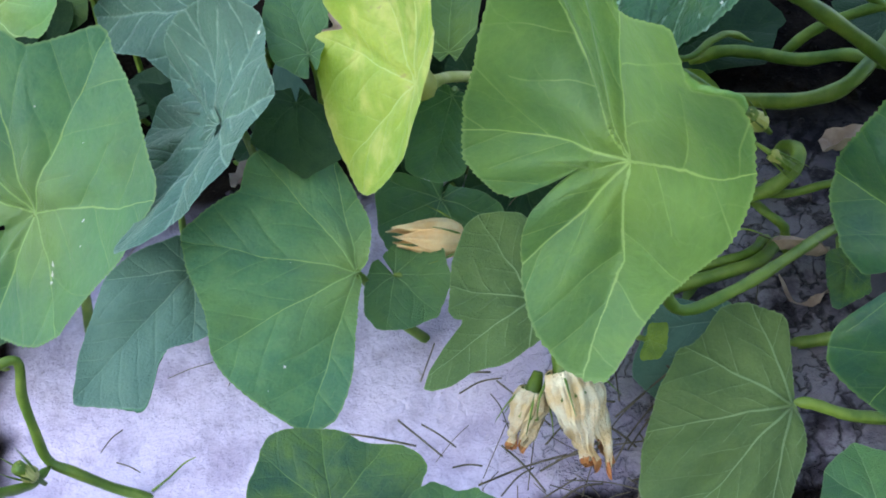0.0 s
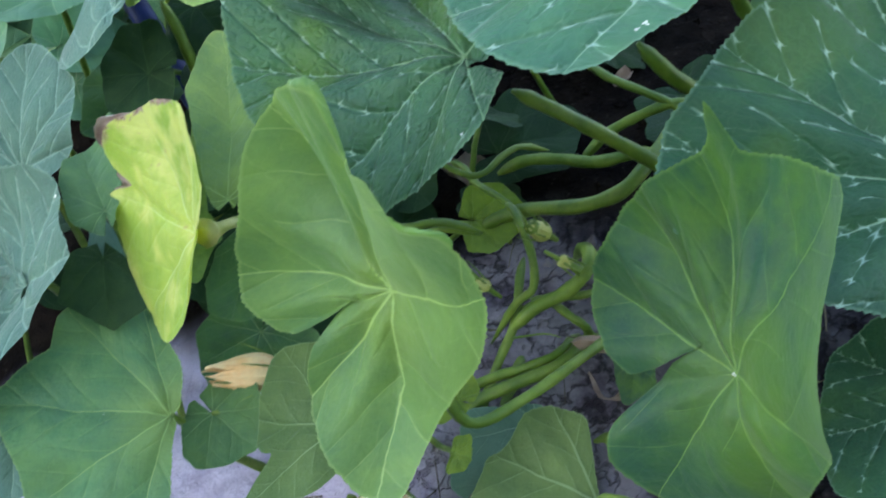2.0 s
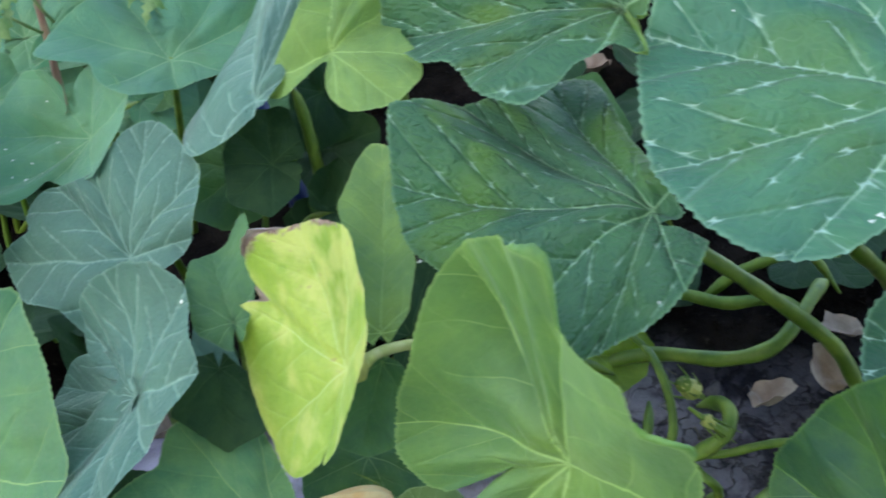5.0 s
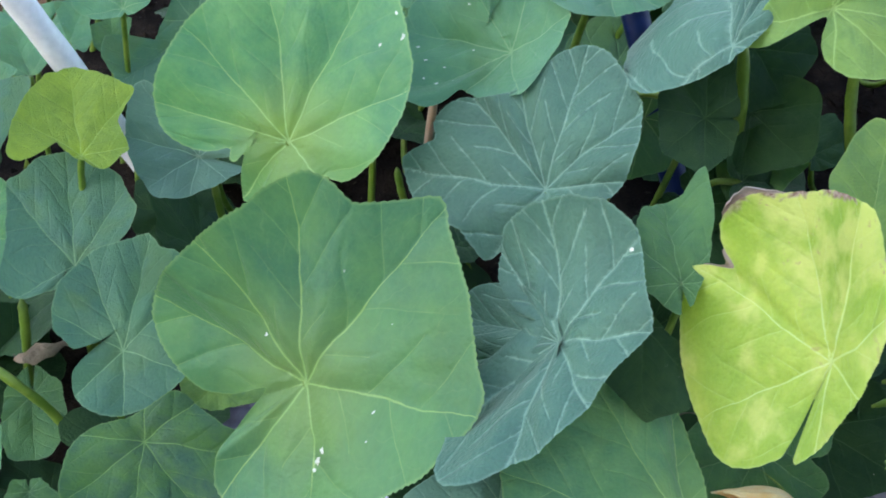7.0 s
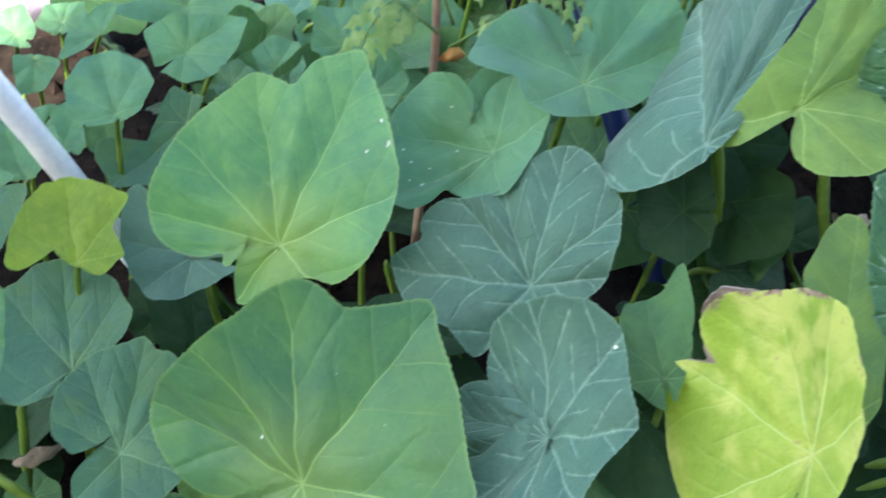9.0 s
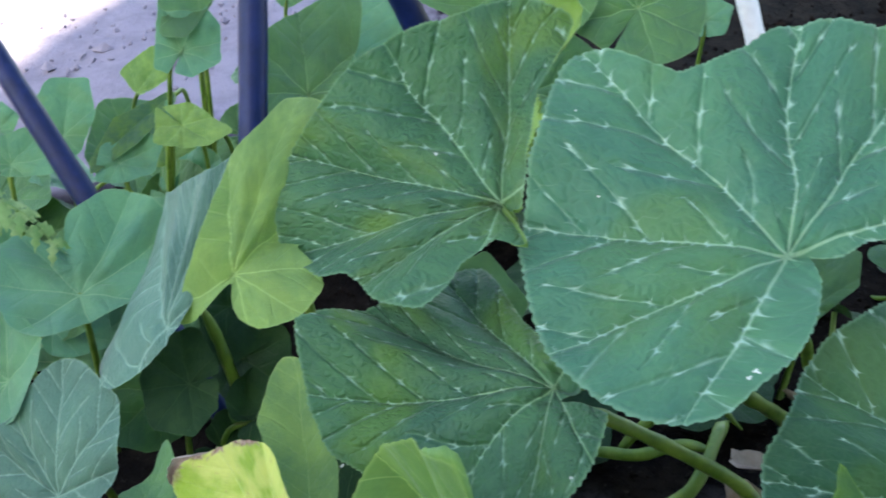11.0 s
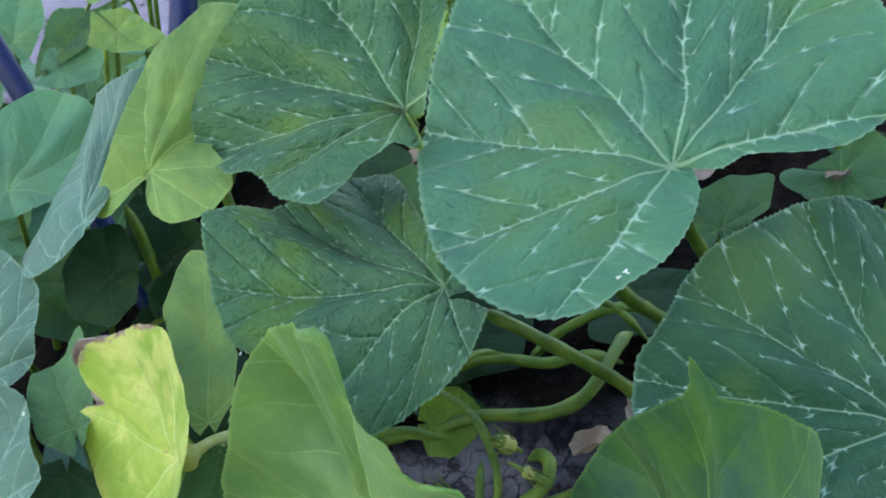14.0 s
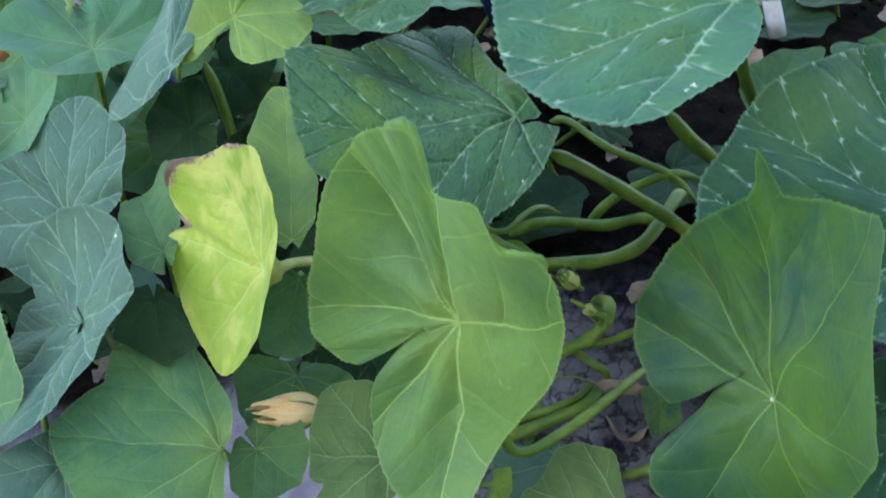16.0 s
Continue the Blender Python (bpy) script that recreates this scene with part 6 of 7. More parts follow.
# ---- vines and stalks, with closed and wilted flowers ----
def stem(plant, name, points, mm):
    pts = [Vector(p) for p in points]
    if name == "tendril":
        v, f = tube(spline(pts, 6), lambda t: mm / 1000 * (1.1 - 0.7 * t), 6)
        return part(name, v, f, STEM, PLANTS[plant])

    way = (pts[-1] - pts[-2]).normalized()
    pts.append(pts[-1] + way * 0.03 + Vector((0, 0, -0.016)))
    if name == "vine":
        way = (pts[0] - pts[1]).normalized()
        pts.insert(0, pts[0] + way * 0.022 + Vector((0, 0, -0.012)))
    line = spline(pts, 6)
    r, off = mm / 1000, points[0][0] * 91
    v, f = tube(line, lambda t: r * (0.86 + 0.1 * noise.noise((t * 6, off, 2.0)) + 0.05 * math.sin(40 * t + off)) * min(1.0, 0.3 + 8 * t, 0.25 + 6 * (1 - t)), 12, 0.05)
    return part(name, v, f, STEM, PLANTS[plant])


stem('mid', 'vine', [(0.186, 0.657, 0.147), (0.211, 0.646, 0.162), (0.245, 0.628, 0.175), (0.273, 0.625, 0.186), (0.294, 0.638, 0.196), (0.322, 0.673, 0.201)], 6.2)
stem('light', 'petiole', [(0.198, 0.638, 0.275), (0.223, 0.625, 0.266), (0.254, 0.616, 0.249), (0.298, 0.607, 0.22), (0.317, 0.598, 0.202)], 6.0)
stem('light', 'petiole', [(0.279, 0.619, 0.314), (0.303, 0.619, 0.287), (0.334, 0.628, 0.258), (0.362, 0.65, 0.223)], 6.0)
stem('light', 'petiole', [(0.342, 0.65, 0.346), (0.363, 0.672, 0.306), (0.39, 0.688, 0.263)], 6.0)
stem('light', 'petiole', [(0.107, 0.481, 0.241), (0.123, 0.473, 0.193), (0.143, 0.459, 0.145), (0.183, 0.477, 0.142), (0.226, 0.509, 0.14), (0.266, 0.547, 0.128)], 4.6)
stem('mid', 'vine', [(0.16, 0.53, 0.087), (0.186, 0.532, 0.097), (0.219, 0.542, 0.102), (0.238, 0.564, 0.098)], 5.5)
stem('mid', 'vine', [(0.162, 0.546, 0.087), (0.193, 0.546, 0.096), (0.218, 0.555, 0.098), (0.232, 0.575, 0.09)], 4.5)
stem('mid', 'vine', [(0.204, 0.574, 0.129), (0.225, 0.575, 0.139), (0.24, 0.58, 0.151), (0.247, 0.596, 0.155), (0.246, 0.617, 0.142)], 6.0)
stem('mid', 'vine', [(0.21, 0.584, 0.125), (0.243, 0.578, 0.133), (0.268, 0.577, 0.143), (0.296, 0.579, 0.143)], 3.5)
stem('mid', 'vine', [(0.217, 0.591, 0.117), (0.229, 0.571, 0.119), (0.238, 0.564, 0.115), (0.243, 0.566, 0.102)], 4.0)
stem('mid', 'vine', [(0.07, 0.42, -0.027), (0.086, 0.436, -0.016), (0.11, 0.459, 0.003), (0.138, 0.486, 0.029), (0.164, 0.521, 0.049), (0.189, 0.57, 0.069)], 5.8)
stem('light', 'petiole', [(0.222, 0.43, 0.089), (0.234, 0.428, 0.089), (0.255, 0.422, 0.086), (0.289, 0.422, 0.079)], 4.6)
stem('light', 'petiole', [(0.232, 0.489, 0.075), (0.253, 0.487, 0.082), (0.277, 0.485, 0.092), (0.307, 0.491, 0.096)], 5.2)
stem('mid', 'vine', [(-0.316, 0.487, 0.049), (-0.299, 0.496, 0.048), (-0.299, 0.485, 0.023), (-0.294, 0.474, -0.002), (-0.288, 0.465, -0.027), (-0.271, 0.461, -0.036), (-0.247, 0.462, -0.058), (-0.223, 0.46, -0.068), (-0.196, 0.461, -0.089)], 4.3)
stem('light', 'petiole', [(-0.286, 0.461, -0.029), (-0.295, 0.442, -0.024), (-0.304, 0.422, -0.003), (-0.316, 0.411, 0.01)], 4.2)
stem('light', 'petiole', [(-0.034, 0.528, 0.103), (-0.017, 0.53, 0.097), (0.006, 0.53, 0.096), (0.038, 0.543, 0.079)], 4.0)
funnel = spline([(-0.0125, 0.558, 0.2415), (-0.006, 0.568, 0.236), (0.004, 0.584, 0.228), (0.022, 0.606, 0.212), (0.045, 0.636, 0.185)], 6)
v, f = tube(funnel, lambda t: 0.0036 + 0.0065 * max(0.0, 1 - t / 0.42) ** 2, 14, 0.03)
part("petiole", v, f, BUD, PLANTS["light"], "pale funnel-shaped stalk")
stem('light', 'petiole', [(-0.057, 0.797, 0.286), (-0.049, 0.794, 0.261), (-0.042, 0.787, 0.233), (-0.035, 0.788, 0.197), (-0.024, 0.793, 0.15)], 5.0)
stem('light', 'petiole', [(0.02, 0.805, 0.297), (0.026, 0.798, 0.265), (0.035, 0.791, 0.237), (0.054, 0.796, 0.193)], 4.8)
stem('light', 'petiole', [(-0.542, 0.618, 0.039), (-0.522, 0.615, 0.028), (-0.498, 0.611, 0.015), (-0.477, 0.617, -0.017)], 4.0)
stem('light', 'petiole', [(-0.514, 0.669, 0.037), (-0.511, 0.663, 0.015), (-0.514, 0.666, -0.028)], 4.0)
stem('light', 'petiole', [(-0.407, 0.786, 0.084), (-0.4, 0.781, 0.06), (-0.393, 0.79, 0.017)], 3.5)
stem('light', 'petiole', [(-0.272, 0.854, 0.076), (-0.265, 0.852, 0.055), (-0.254, 0.863, 0.015)], 3.5)
stem('mid', 'vine', [(0.116, 0.692, 0.205), (0.168, 0.664, 0.186), (0.196, 0.681, 0.19), (0.211, 0.692, 0.188)], 3.0)
stem('mid', 'vine', [(0.165, 0.696, 0.171), (0.173, 0.678, 0.168), (0.195, 0.647, 0.168)], 3.2)
stem('mid', 'vine', [(0.218, 0.731, 0.145), (0.246, 0.729, 0.145), (0.276, 0.713, 0.15), (0.312, 0.711, 0.156)], 6.0)
stem('mid', 'vine', [(0.084, 0.632, 0.171), (0.114, 0.632, 0.168), (0.143, 0.634, 0.168)], 4.0)
stem('mid', 'vine', [(0.086, 0.632, 0.153), (0.116, 0.635, 0.154), (0.142, 0.639, 0.157)], 3.2)
stem('mid', 'vine', [(0.197, 0.624, 0.176), (0.204, 0.595, 0.163), (0.203, 0.578, 0.145), (0.19, 0.579, 0.129)], 3.5)
stem('mid', 'vine', [(0.15, 0.519, 0.062), (0.172, 0.555, 0.091), (0.189, 0.578, 0.112), (0.197, 0.609, 0.127)], 4.2)
stem('mid', 'vine', [(0.298, 0.839, 0.191), (0.337, 0.836, 0.199), (0.369, 0.826, 0.217), (0.389, 0.833, 0.238)], 4.0)
stem('mid', 'vine', [(0.284, 0.734, 0.159), (0.308, 0.738, 0.171), (0.341, 0.739, 0.182)], 5.0)
stem('mid', 'vine', [(0.264, 0.81, 0.202), (0.291, 0.773, 0.194), (0.32, 0.749, 0.189), (0.345, 0.735, 0.179)], 4.0)
stem('mid', 'vine', [(-0.095, 0.817, 0.218), (-0.059, 0.807, 0.215), (-0.03, 0.806, 0.207)], 3.0)
stem('mid', 'tendril', [(-0.219, 0.464, -0.066), (-0.205, 0.468, -0.054), (-0.192, 0.472, -0.041), (-0.183, 0.473, -0.035)], 1.0)
stem('mid', 'tendril', [(0.074, 0.462, 0.087), (0.094, 0.45, 0.081), (0.106, 0.445, 0.064), (0.11, 0.444, 0.05)], 1.1)
stem('mid', 'tendril', [(0.184, 0.553, 0.121), (0.206, 0.549, 0.126), (0.217, 0.542, 0.128)], 0.9)


def frame_along(a, b):
    way = (b - a).normalized()
    u = way.orthogonal().normalized()
    return way, u, way.cross(u)


def flower(plant, base, tip, width, petals, body, ends, crumple=0.0, spread=0.25, name="flower", label=""):
    """A closed squash flower: pleated petals from a green cup to pointed tips. base, tip in metres; width: its greatest breadth."""
    a, b = Vector(base), Vector(tip)
    way, u, w = frame_along(a, b)
    long = (b - a).length
    rng = random.Random(int(long * 1e5))
    cup_line = [a - way * 0.012, a, a + way * 0.010, a + way * 0.018]
    v, f = tube(cup_line, lambda t: width * (0.12 + 0.26 * t), 10)
    cup = part("calyx", v, f, STEM, PLANTS[plant])
    for k in range(5):
        th = 2 * math.pi * (k + 0.5) / 5
        d = u * math.cos(th) + w * math.sin(th)
        line = spline([a + d * width * 0.26, a + d * width * 0.55 + way * 0.012, a + d * width * 0.75 + way * 0.026], 4)
        v, f = tube(line, lambda t: 0.0011 * (1.15 - t), 5)
        part("sepal", v, f, STEM, cup)
    whole = None
    for k in range(petals):
        mid = 2 * math.pi * k / petals + rng.uniform(-0.1, 0.1)
        half = math.pi / petals * 1.25
        reach = long * rng.uniform(0.88, 1.04)
        verts, faces, rows, cols = [], [], 18, 9
        twist = rng.uniform(0.0, 0.3) + 1.5 * crumple
        for i in range(rows + 1):
            t = i / rows
            rad = width * 0.5 * (0.62 + 0.38 * math.sin(min(1.0, t * 3.0) * math.pi * 0.5)) * (1 - (0.62 + 0.2 * crumple) * t ** (1.6 - 0.7 * crumple))
            narrow = 1.0 if t < 0.55 else max(0.05, 1 - (t - 0.55) / 0.45)
            for j in range(cols + 1):
                s = j / cols * 2 - 1
                th = mid + s * half * narrow + twist * t * t
                pleat = 1 + (0.10 + 0.14 * crumple) * math.cos(s * math.pi * 3) + 0.10 * (1 - abs(s)) * t
                rr = rad * pleat + spread * width * max(0.0, t - 0.7)
                wr = crumple * width * 0.35 * noise.noise((t * 6 + k * 3, s * 2.5, k * 7.0)) * t
                p = a + way * (reach * t) + (u * math.cos(th) + w * math.sin(th)) * (rr + wr)
                if crumple:
                    p += Vector((noise.noise((t * 5, k, 1)), noise.noise((t * 5, k, 9)), noise.noise((t * 5, k, 5)))) * width * 0.22 * crumple * t
                verts.append(tuple(p))
        for i in range(rows):
            for j in range(cols):
                q = i * (cols + 1) + j
                faces.append((q, q + 1, q + cols + 2, q + cols + 1))
        if whole is None:
            whole = part(name, verts, faces, body, PLANTS[plant], label)
            petal = whole
        else:
            petal = part("petal", verts, faces, body, whole)
        if ends:
            petal.data.materials.append(ends)
            for poly in petal.data.polygons:
                i = poly.index // cols
                if i / rows > 0.84 + 0.16 * noise.noise((poly.index * 0.37, k, 2.0)):
                    poly.material_index = 1
    return whole


flower('light', (0.012, 0.554, 0.112), (-0.037, 0.546, 0.122), 0.030, 5, PETAL, None, 0.1, 0.1, 'closed_flower', 'closed pale orange flower')
flower('light', (0.078, 0.453, 0.095), (0.105, 0.406, 0.044), 0.040, 6, WILTED, BROWNED, 0.55, 0.1, 'wilted_flower', 'wilted cream flower with orange-brown tip')
flower('light', (0.059, 0.45, 0.076), (0.048, 0.424, 0.042), 0.028, 5, WILTED, BROWNED, 0.6, 0.05, 'wilted_flower', 'small wilted cream flower with browned tip')
flower('mid', (0.214, 0.587, 0.186), (0.2, 0.582, 0.201), 0.015, 5, BUD, None, 0.0, 0.0, 'flower_bud', 'small yellow-green bud')
flower('mid', (0.17, 0.572, 0.154), (0.159, 0.575, 0.164), 0.010, 5, BUD, None, 0.0, 0.1, 'flower_bud', 'small yellow-green bud')
flower('mid', (0.222, 0.581, 0.167), (0.231, 0.576, 0.163), 0.010, 5, BUD, None, 0.0, 0.1, 'flower_bud', 'small yellow-green bud')
flower('mid', (-0.292, 0.447, -0.022), (-0.3, 0.445, -0.005), 0.014, 5, BUD, None, 0.3, 0.2, 'flower_bud', 'small yellow-green bud')


# ---- stakes, pipes and the tied bag ----
def stake(name, low, high, mm, material, label, category):
    """A capped round stake, with a slightly swollen collar near its top."""
    a, b = Vector(low), Vector(high)
    line = [a.lerp(b, k / 30) for k in range(31)]
    ob = thing(name, label, category, a)
    v, f = tube([p - a for p in line], lambda t: mm / 2000 * (1 + 0.025 * math.sin(t * 90)), 20)
    part("rod", v, f, material, ob)
    way = (b - a).normalized()
    v, f = tube([b - a - way * 0.004, b - a + way * 0.02, b - a + way * 0.026], lambda t: mm / 2000 * (1.12 if t < 0.7 else 0.5), 20)
    part("cap", v, f, material, ob)
    return ob


stake("garden_stake", (-0.05, 0.72, -0.03), (0.075, 1.226, 1.06), 24, BLUE, "dark blue plastic-coated garden stake leaning in the bed", "stake")
stake("garden_stake", (-0.010, 0.808, 0.050), (-0.428, 1.321, 0.746), 22, BLUE, "dark blue garden stake slanting among the leaves", "stake")
stake("garden_stake", (0.351, 1.091, -0.019), (-0.070, 1.126, 0.895), 28, BLUE, "dark blue garden stake slanting behind the pumpkin leaves", "stake")
stake("garden_stake", (0.564, 0.599, 0.157), (0.719, 1.044, 0.624), 17, BLUE, "thin dark blue garden stake beside the tied bag", "stake")
stake("plastic_pipe", (-0.435, 0.958, -0.186), (-0.771, 0.722, 0.614), 23, PIPE, "white plastic pipe lying slantwise over the leaves", "pipe")
stake("plastic_pipe", (0.556, 1.013, 0.182), (0.331, 1.036, 0.790), 20, PIPE, "white plastic pipe standing behind a large leaf", "pipe")
stake("green_stalk", (0.612, 0.765, 0.361), (0.608, 0.822, 0.453), 8, STEM, "upright green stalk with a bag tied on", "stalk")


def lobe(name, a, b, width, parent, seed):
    """A pleated pouch of thin plastic between a knot and its far end."""
    a, b = Vector(a), Vector(b)
    way, u, w = frame_along(a, b)
    verts, faces, rows, cols = [], [], 34, 72
    for i in range(rows + 1):
        t = i / rows
        wide = min(1.0, t / 0.62)
        r = width * 0.5 * (0.16 + 0.84 * wide * wide * (3 - 2 * wide)) * (1 - 0.45 * max(0.0, t - 0.55)) * (1.0 if t < 0.72 else max(0.05, 1 - ((t - 0.72) / 0.28) ** 1.3))
        for j in range(cols):
            th = 2 * math.pi * j / cols
            lean = 1.2 * noise.noise((t * 1.4, seed, 0)) + 0.5 * t
            k = 1.2 - 0.46 * abs(math.sin(3.5 * th + lean + seed)) - 0.2 * abs(math.sin(8.5 * th - 2 * lean))
            k += 0.22 * noise.noise((math.cos(th) * 2.2, math.sin(th) * 2.2 + seed, t * 3.0)) + 0.16 * noise.noise((math.cos(th) * 6, math.sin(th) * 6 + seed, t * 9))
            verts.append(tuple(a + (b - a) * t + u * math.cos(th) * r * k + w * math.sin(th) * r * k * 0.5))
    for i in range(rows):
        for j in range(cols):
            q, s = i * cols + j, i * cols + (j + 1) % cols
            faces.append((q, s, s + cols, q + cols))
    return part(name, verts, faces, BAG, parent)


bag = thing("plastic_bag", "crumpled white plastic bag tied round a stalk", "bag")
lobe("pouch", (0.605, 0.807, 0.458), (0.647, 0.747, 0.419), 0.058, bag, 1.0)
lobe("pouch", (0.596, 0.812, 0.454), (0.562, 0.819, 0.422), 0.030, bag, 5.0)
lobe("pouch", (0.602, 0.806, 0.452), (0.575, 0.831, 0.47), 0.030, bag, 9.0)
lobe("knot", (0.595, 0.814, 0.458), (0.61, 0.803, 0.457), 0.022, bag, 3.0)
lobe("strap", (0.57, 0.809, 0.413), (0.583, 0.777, 0.369), 0.009, bag, 7.0)
v, f = tube(spline([(0.582, 0.823, 0.459), (0.574, 0.817, 0.435), (0.575, 0.81, 0.422), (0.581, 0.803, 0.414), (0.578, 0.8, 0.405)], 6), 0.0009, 6)
part("string", v, f, BAG, bag)


# ---- feathery weed ----
def frond(parent, points, pairs, long, seed):
    """A pale, deeply cut leaf: a thin rib with toothed leaflets in pairs."""
    line = spline(points, 10)
    rng = random.Random(seed)
    v, f = tube(line, lambda t: 0.0013 * (1.1 - 0.8 * t), 5)
    ob = part("frond", v, f, FROND, parent)
    n = len(line)
    for k in range(pairs):
        t = 0.18 + 0.82 * k / (pairs - 1)
        i = min(n - 2, int(t * (n - 1)))
        way = (line[i + 1] - line[i]).normalized()
        side = way.cross(Vector((0.1, -0.5, 0.85))).normalized()
        for sgn in (-1, 1):
            d = (side * sgn * rng.uniform(0.8, 1.1) + way * rng.uniform(0.5, 0.9) + Vector((0, 0, rng.uniform(-0.35, 0.15)))).normalized()
            ll = long * (1 - 0.55 * t) * rng.uniform(0.8, 1.2)
            nrm = d.cross(way).normalized() * sgn
            across = nrm.cross(d).normalized()
            verts, faces = [tuple(line[i])], []
            steps = 7
            for s in range(1, steps + 1):
                q = s / steps
                wd = ll * 0.25 * math.sin(math.pi * min(1.0, q * 0.92 + 0.06)) * (1.35 if s % 2 else 0.6)
                c = line[i] + d * ll * q - Vector((0, 0, 0.5 * ll * q * q)) + nrm * 0.08 * ll * math.sin(q * 5 + k)
                verts += [tuple(c + across * wd), tuple(c + nrm * wd * 0.3), tuple(c - across * wd)]
            faces += [(0, 1, 2), (0, 2, 3)]
            for s in range(steps - 1):
                a = 1 + 3 * s
                faces += [(a, a + 3, a + 4, a + 1), (a + 1, a + 4, a + 5, a + 2)]
            part("leaflet", verts, faces, FROND, ob)
    return ob


weed = thing("feathery_weed", "pale feathery weed with drooping finely cut leaves", "plant", (-0.25, 0.90, 0.12))
v, f = tube([Vector(p) - Vector((-0.25, 0.90, 0.12)) for p in spline([(-0.25, 0.90, 0.05), (-0.262, 0.915, 0.26), (-0.285, 0.94, 0.36), (-0.33, 0.99, 0.47)], 8)], lambda t: 0.0032 * (1.2 - 0.6 * t), 8)
part("stalk", v, f, TWIG, weed)
FR = [((0.0, 0.0, 0.16), (-0.03, -0.03, 0.23), (-0.065, -0.05, 0.235), (-0.10, -0.06, 0.20)), ((-0.01, 0.01, 0.18), (0.03, -0.03, 0.24), (0.065, -0.05, 0.24), (0.09, -0.06, 0.21)),
      ((-0.02, 0.02, 0.22), (-0.04, 0.0, 0.26), (-0.065, -0.01, 0.26), (-0.09, -0.02, 0.23)),
      ((-0.02, 0.02, 0.2), (0.0, -0.03, 0.27), (-0.015, -0.06, 0.28), (-0.03, -0.085, 0.25)),
      ((0.0, 0.0, 0.14), (0.04, -0.03, 0.19), (0.06, -0.05, 0.18), (0.075, -0.06, 0.15)),
      ((-0.01, 0.0, 0.15), (-0.045, -0.02, 0.18), (-0.06, -0.03, 0.16), (-0.07, -0.035, 0.12)),
      ((-0.02, 0.02, 0.19), (0.015, 0.0, 0.225), (0.05, -0.01, 0.215), (0.075, -0.02, 0.185))]
for k, pts in enumerate(FR):
    frond(weed, [Vector(p) for p in pts], 7, 0.030, k)


# ---- litter ----
def dry_leaf(at, turn, size, seed, label="curled dry brown leaf lying on the ground", material=None):
    rng = random.Random(seed)
    verts, faces, rings, spokes = [(0, 0, 0)], [], 5, 22
    for j in range(1, rings + 1):
        for i in range(spokes):
            th = 2 * math.pi * i / spokes
            r = size * j / rings * (0.65 + 0.35 * math.cos(th)) * (1 + 0.22 * noise.noise((math.cos(th) * 2, math.sin(th) * 2, seed)))
            x, y = r * math.cos(th) * 1.3, r * math.sin(th)
            z = 0.9 * y * y / size + 0.35 * x * x / size + 0.3 * size * noise.noise((x / size * 2.5, y / size * 2.5, seed + 4.0))
            verts.append((x, y, z))
    for i in range(spokes):
        faces.append((0, 1 + i, 1 + (i + 1) % spokes))
    for j in range(rings - 1):
        a, b = 1 + j * spokes, 1 + (j + 1) * spokes
        for i in range(spokes):
            k = (i + 1) % spokes
            faces.append((a + i, b + i, b + k, a + k))
    ob = tagged(part("dry_leaf", verts, faces, material or DRY), label, "dry leaf", "fallen leaves")
    ob.matrix_world = pose(*at, *turn)
    return ob


dry_leaf((0.231, 0.537, 0.119), (-40, 10, -30), 0.022, 1, 'torn papery dry leaf among the vines')
dry_leaf((0.258, 0.531, 0.075), (-20, 10, 60), 0.030, 2, 'large dull dry leaf under the vines')
dry_leaf((0.279, 0.618, 0.141), (-20, 0, 10), 0.020, 3)
dry_leaf((-0.15, 0.626, 0.099), (-30, 0, 40), 0.022, 4)
dry_leaf((0.53, 0.764, 0.28), (-30, 10, 0), 0.013, 5, 'narrow dry leaf scrap lying on a green leaf')
dry_leaf((0.521, 0.625, 0.402), (-30, 10, 20), 0.006, 6, 'tiny dry scrap lying on a green leaf')
dry_leaf((-0.507, 0.652, -0.01), (-50, 10, 20), 0.024, 7, 'orange-brown dry leaf among the stalks')
dry_leaf((-0.251, 0.896, 0.251), (-60, 20, 20), 0.013, 8, 'withered pinkish flower scrap on the weed', BROWNED)
dry_leaf((0.532, 0.647, 0.410), (-30, 30, 80), 0.007, 9, 'tiny curled dry scrap lying on a green leaf')


def dry_stalk():
    """A thin withered stalk, bent upright, with a swollen papery end."""
    way = [(0.521, 0.657, 0.412), (0.530, 0.651, 0.415), (0.539, 0.645, 0.418), (0.545, 0.643, 0.425), (0.545, 0.648, 0.434), (0.546, 0.652, 0.441), (0.550, 0.655, 0.449)]
    base = Vector(way[0])
    v, f = tube([Vector(p) - base for p in spline(way, 6)], lambda t: 0.0008 + 0.0026 * math.exp(-(((t - 0.58) / 0.13) ** 2)) * (1 + 0.4 * noise.noise((t * 30, 1, 2))), 8, 0.18)
    ob = part("dry_stalk", v, f, DRY)
    ob.matrix_world = Matrix.Translation(base)
    tagged(ob, "withered brown stalk end curling up from a green leaf", "dry stalk")


dry_stalk()

rng = random.Random(5)
for k in range(26):
    x, y = rng.uniform(0.12, 0.75), rng.uniform(0.55, 1.15)
    dry_leaf((x, y, ground_height(x, y) + 0.012), (rng.uniform(-25, 25), rng.uniform(-25, 25), rng.uniform(0, 360)), rng.uniform(0.012, 0.028), 20 + k)


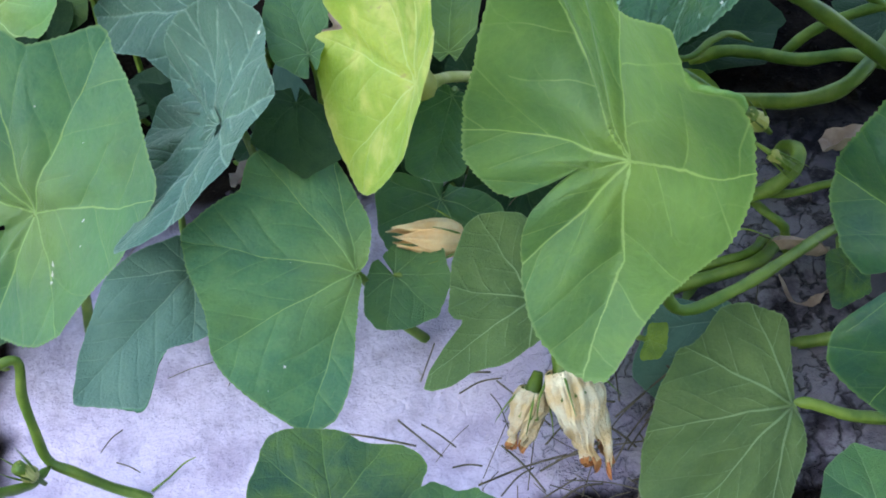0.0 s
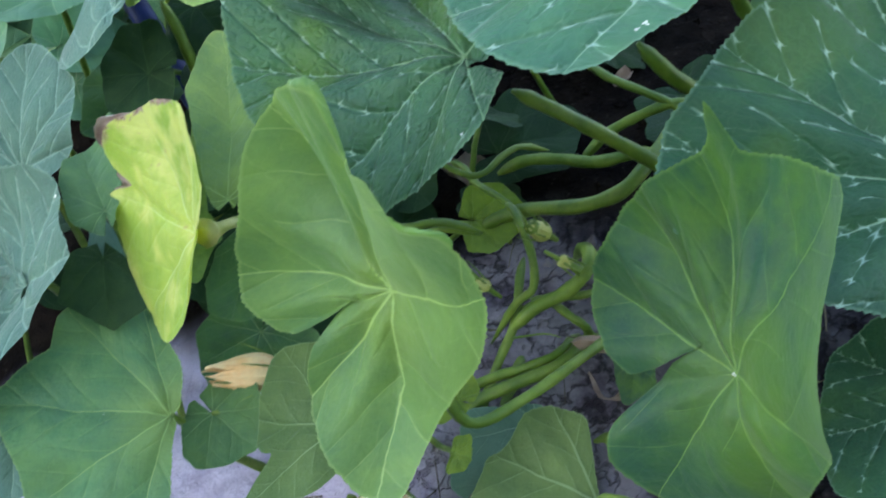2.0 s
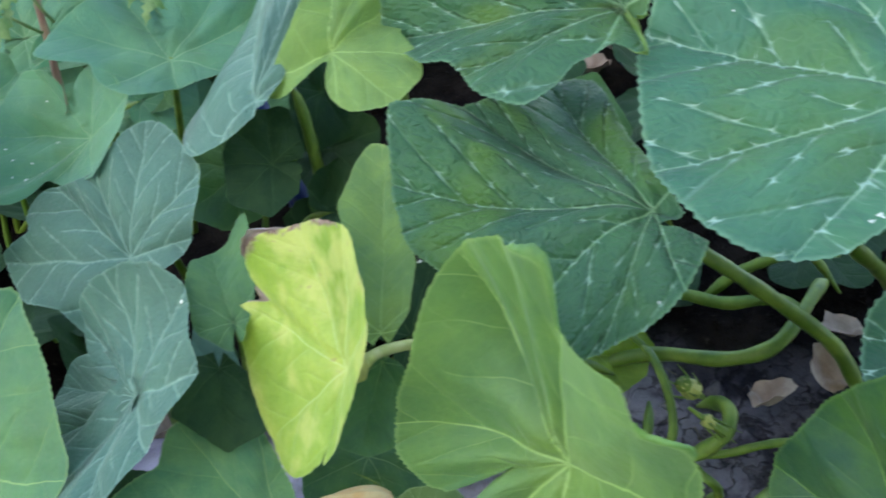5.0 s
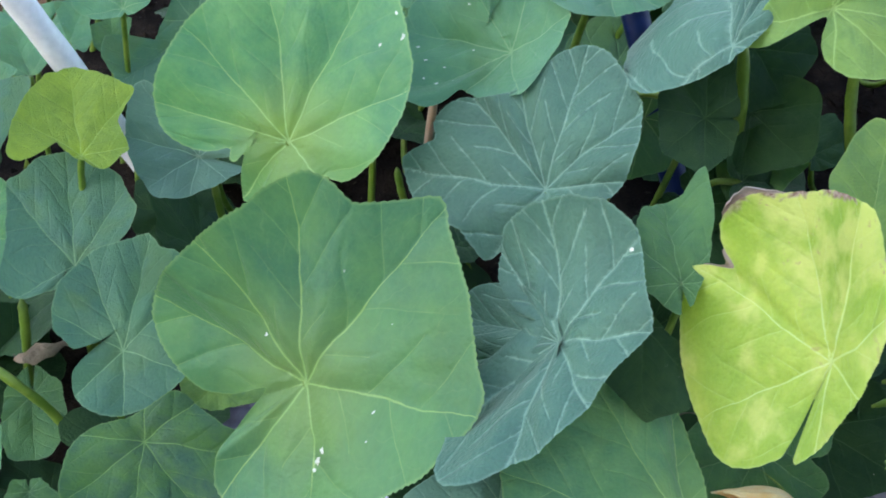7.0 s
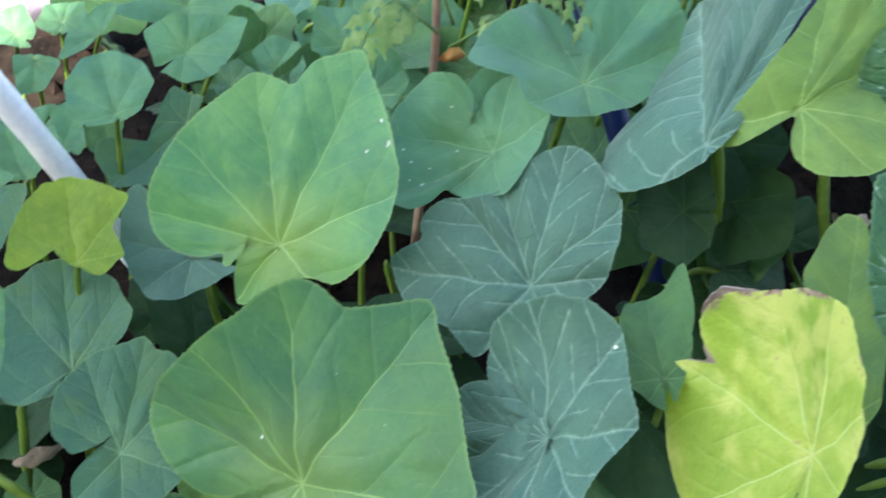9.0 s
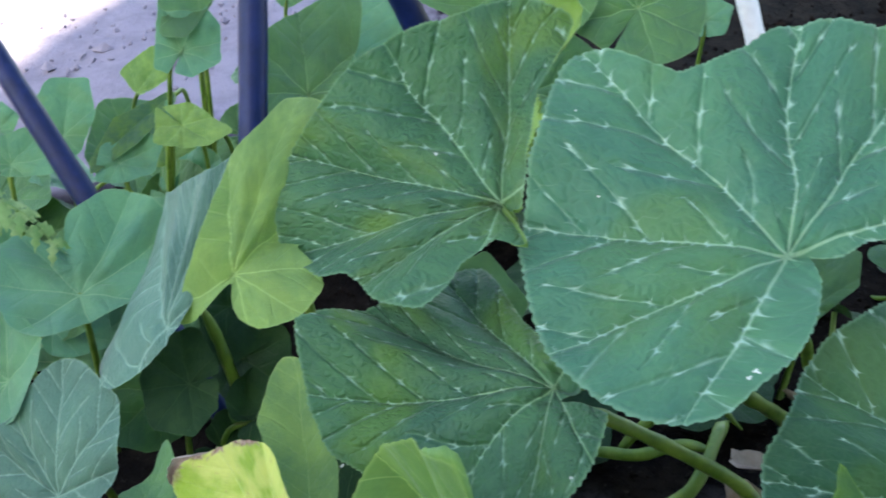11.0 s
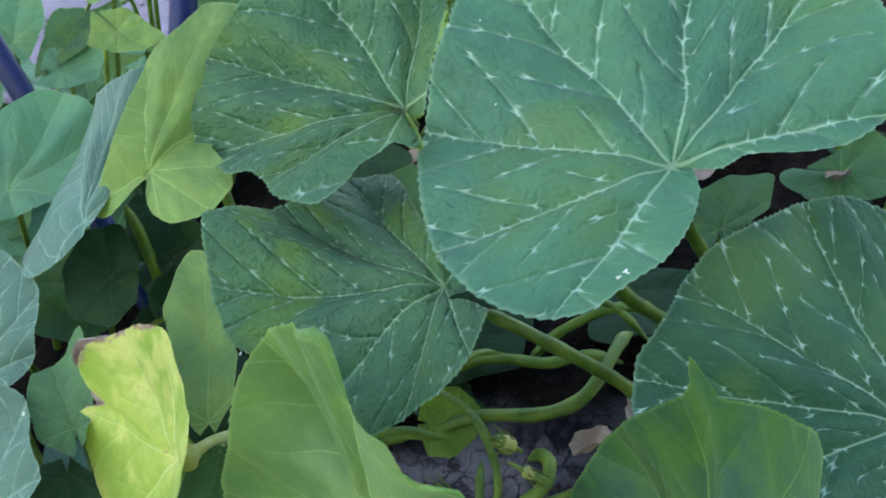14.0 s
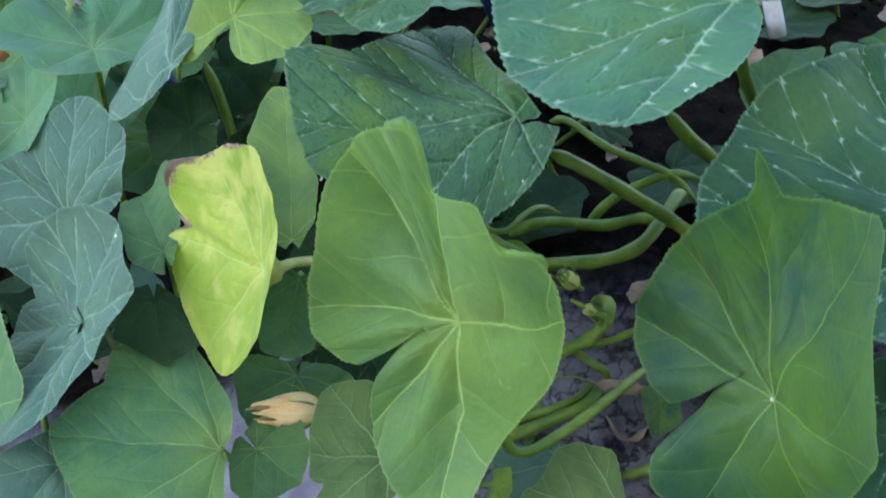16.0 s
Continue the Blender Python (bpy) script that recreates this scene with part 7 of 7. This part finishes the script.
def straws():
    """Thin dry grass stalks over the pale ground."""
    rng = random.Random(3)
    verts, faces = [], []

    def one(p, q, r):
        v, f = tube(spline([p, p.lerp(q, 0.5) + Vector((0, 0, rng.uniform(0, 0.008))), q], 4), r, 4)
        k = len(verts)
        verts.extend(v)
        faces.extend(tuple(i + k for i in g) for g in f)

    for k in range(150):
        x, y = (rng.uniform(-0.02, 0.14), rng.uniform(0.33, 0.47)) if k < 90 else (rng.uniform(-0.3, 0.6), rng.uniform(0.3, 0.7))
        th, ln = rng.uniform(0, math.pi), rng.uniform(0.02, 0.07 if k < 90 else 0.04)
        x2, y2 = x + ln * math.cos(th), y + ln * math.sin(th) * 0.6
        one(Vector((x, y, ground_height(x, y) + rng.uniform(0.004, 0.012))), Vector((x2, y2, ground_height(x2, y2) + rng.uniform(0.004, 0.022))), rng.uniform(0.0003, 0.0008))
    tagged(part("dry_grass", verts, faces, STRAW), "scattered thin dry grass stalks on pale ground", "grass", kind="stuff")


def crumbs():
    """Clods and grit on the soil."""
    rng = random.Random(8)
    verts, faces = [], []
    for k in range(2600):
        x, y = rng.uniform(-0.7, 1.2), rng.uniform(0.3, 1.9)
        if y < 0.62 and x < 0.22:
            continue
        r = rng.uniform(0.0015, 0.006) if rng.random() < 0.9 else rng.uniform(0.006, 0.014)
        z = ground_height(x, y) + 0.004
        n0 = len(verts)
        for d in ((1, 0, 0), (-1, 0, 0), (0, 1, 0), (0, -1, 0), (0, 0, 0.8), (0, 0, -0.8)):
            s = r * rng.uniform(0.7, 1.3)
            verts.append((x + d[0] * s + rng.uniform(-0.3, 0.3) * r, y + d[1] * s + rng.uniform(-0.3, 0.3) * r, z + d[2] * s))
        for a, b, c in ((0, 2, 4), (2, 1, 4), (1, 3, 4), (3, 0, 4), (2, 0, 5), (1, 2, 5), (3, 1, 5), (0, 3, 5)):
            faces.append((n0 + a, n0 + b, n0 + c))
    tagged(part("soil_clods", verts, faces, SOIL, smooth=False), "small dark clods and grit on the soil", "soil", kind="stuff")


straws()
crumbs()


# ---- unseen wall added behind the camera to keep the sun off the bed ----
def box(name, lo, hi, material):
    x0, y0, z0 = lo
    x1, y1, z1 = hi
    v = [(x, y, z) for z in (z0, z1) for y in (y0, y1) for x in (x0, x1)]
    f = [(0, 2, 3, 1), (4, 5, 7, 6), (0, 1, 5, 4), (2, 6, 7, 3), (0, 4, 6, 2), (1, 3, 7, 5)]
    return part(name, v, f, material, smooth=False)


tagged(box("wall_south", (-3.2, -3.4, -0.4), (7, -3.0, 5.6), WALL), "added pale wall out of view that shades the garden bed", "wall", kind="structure")
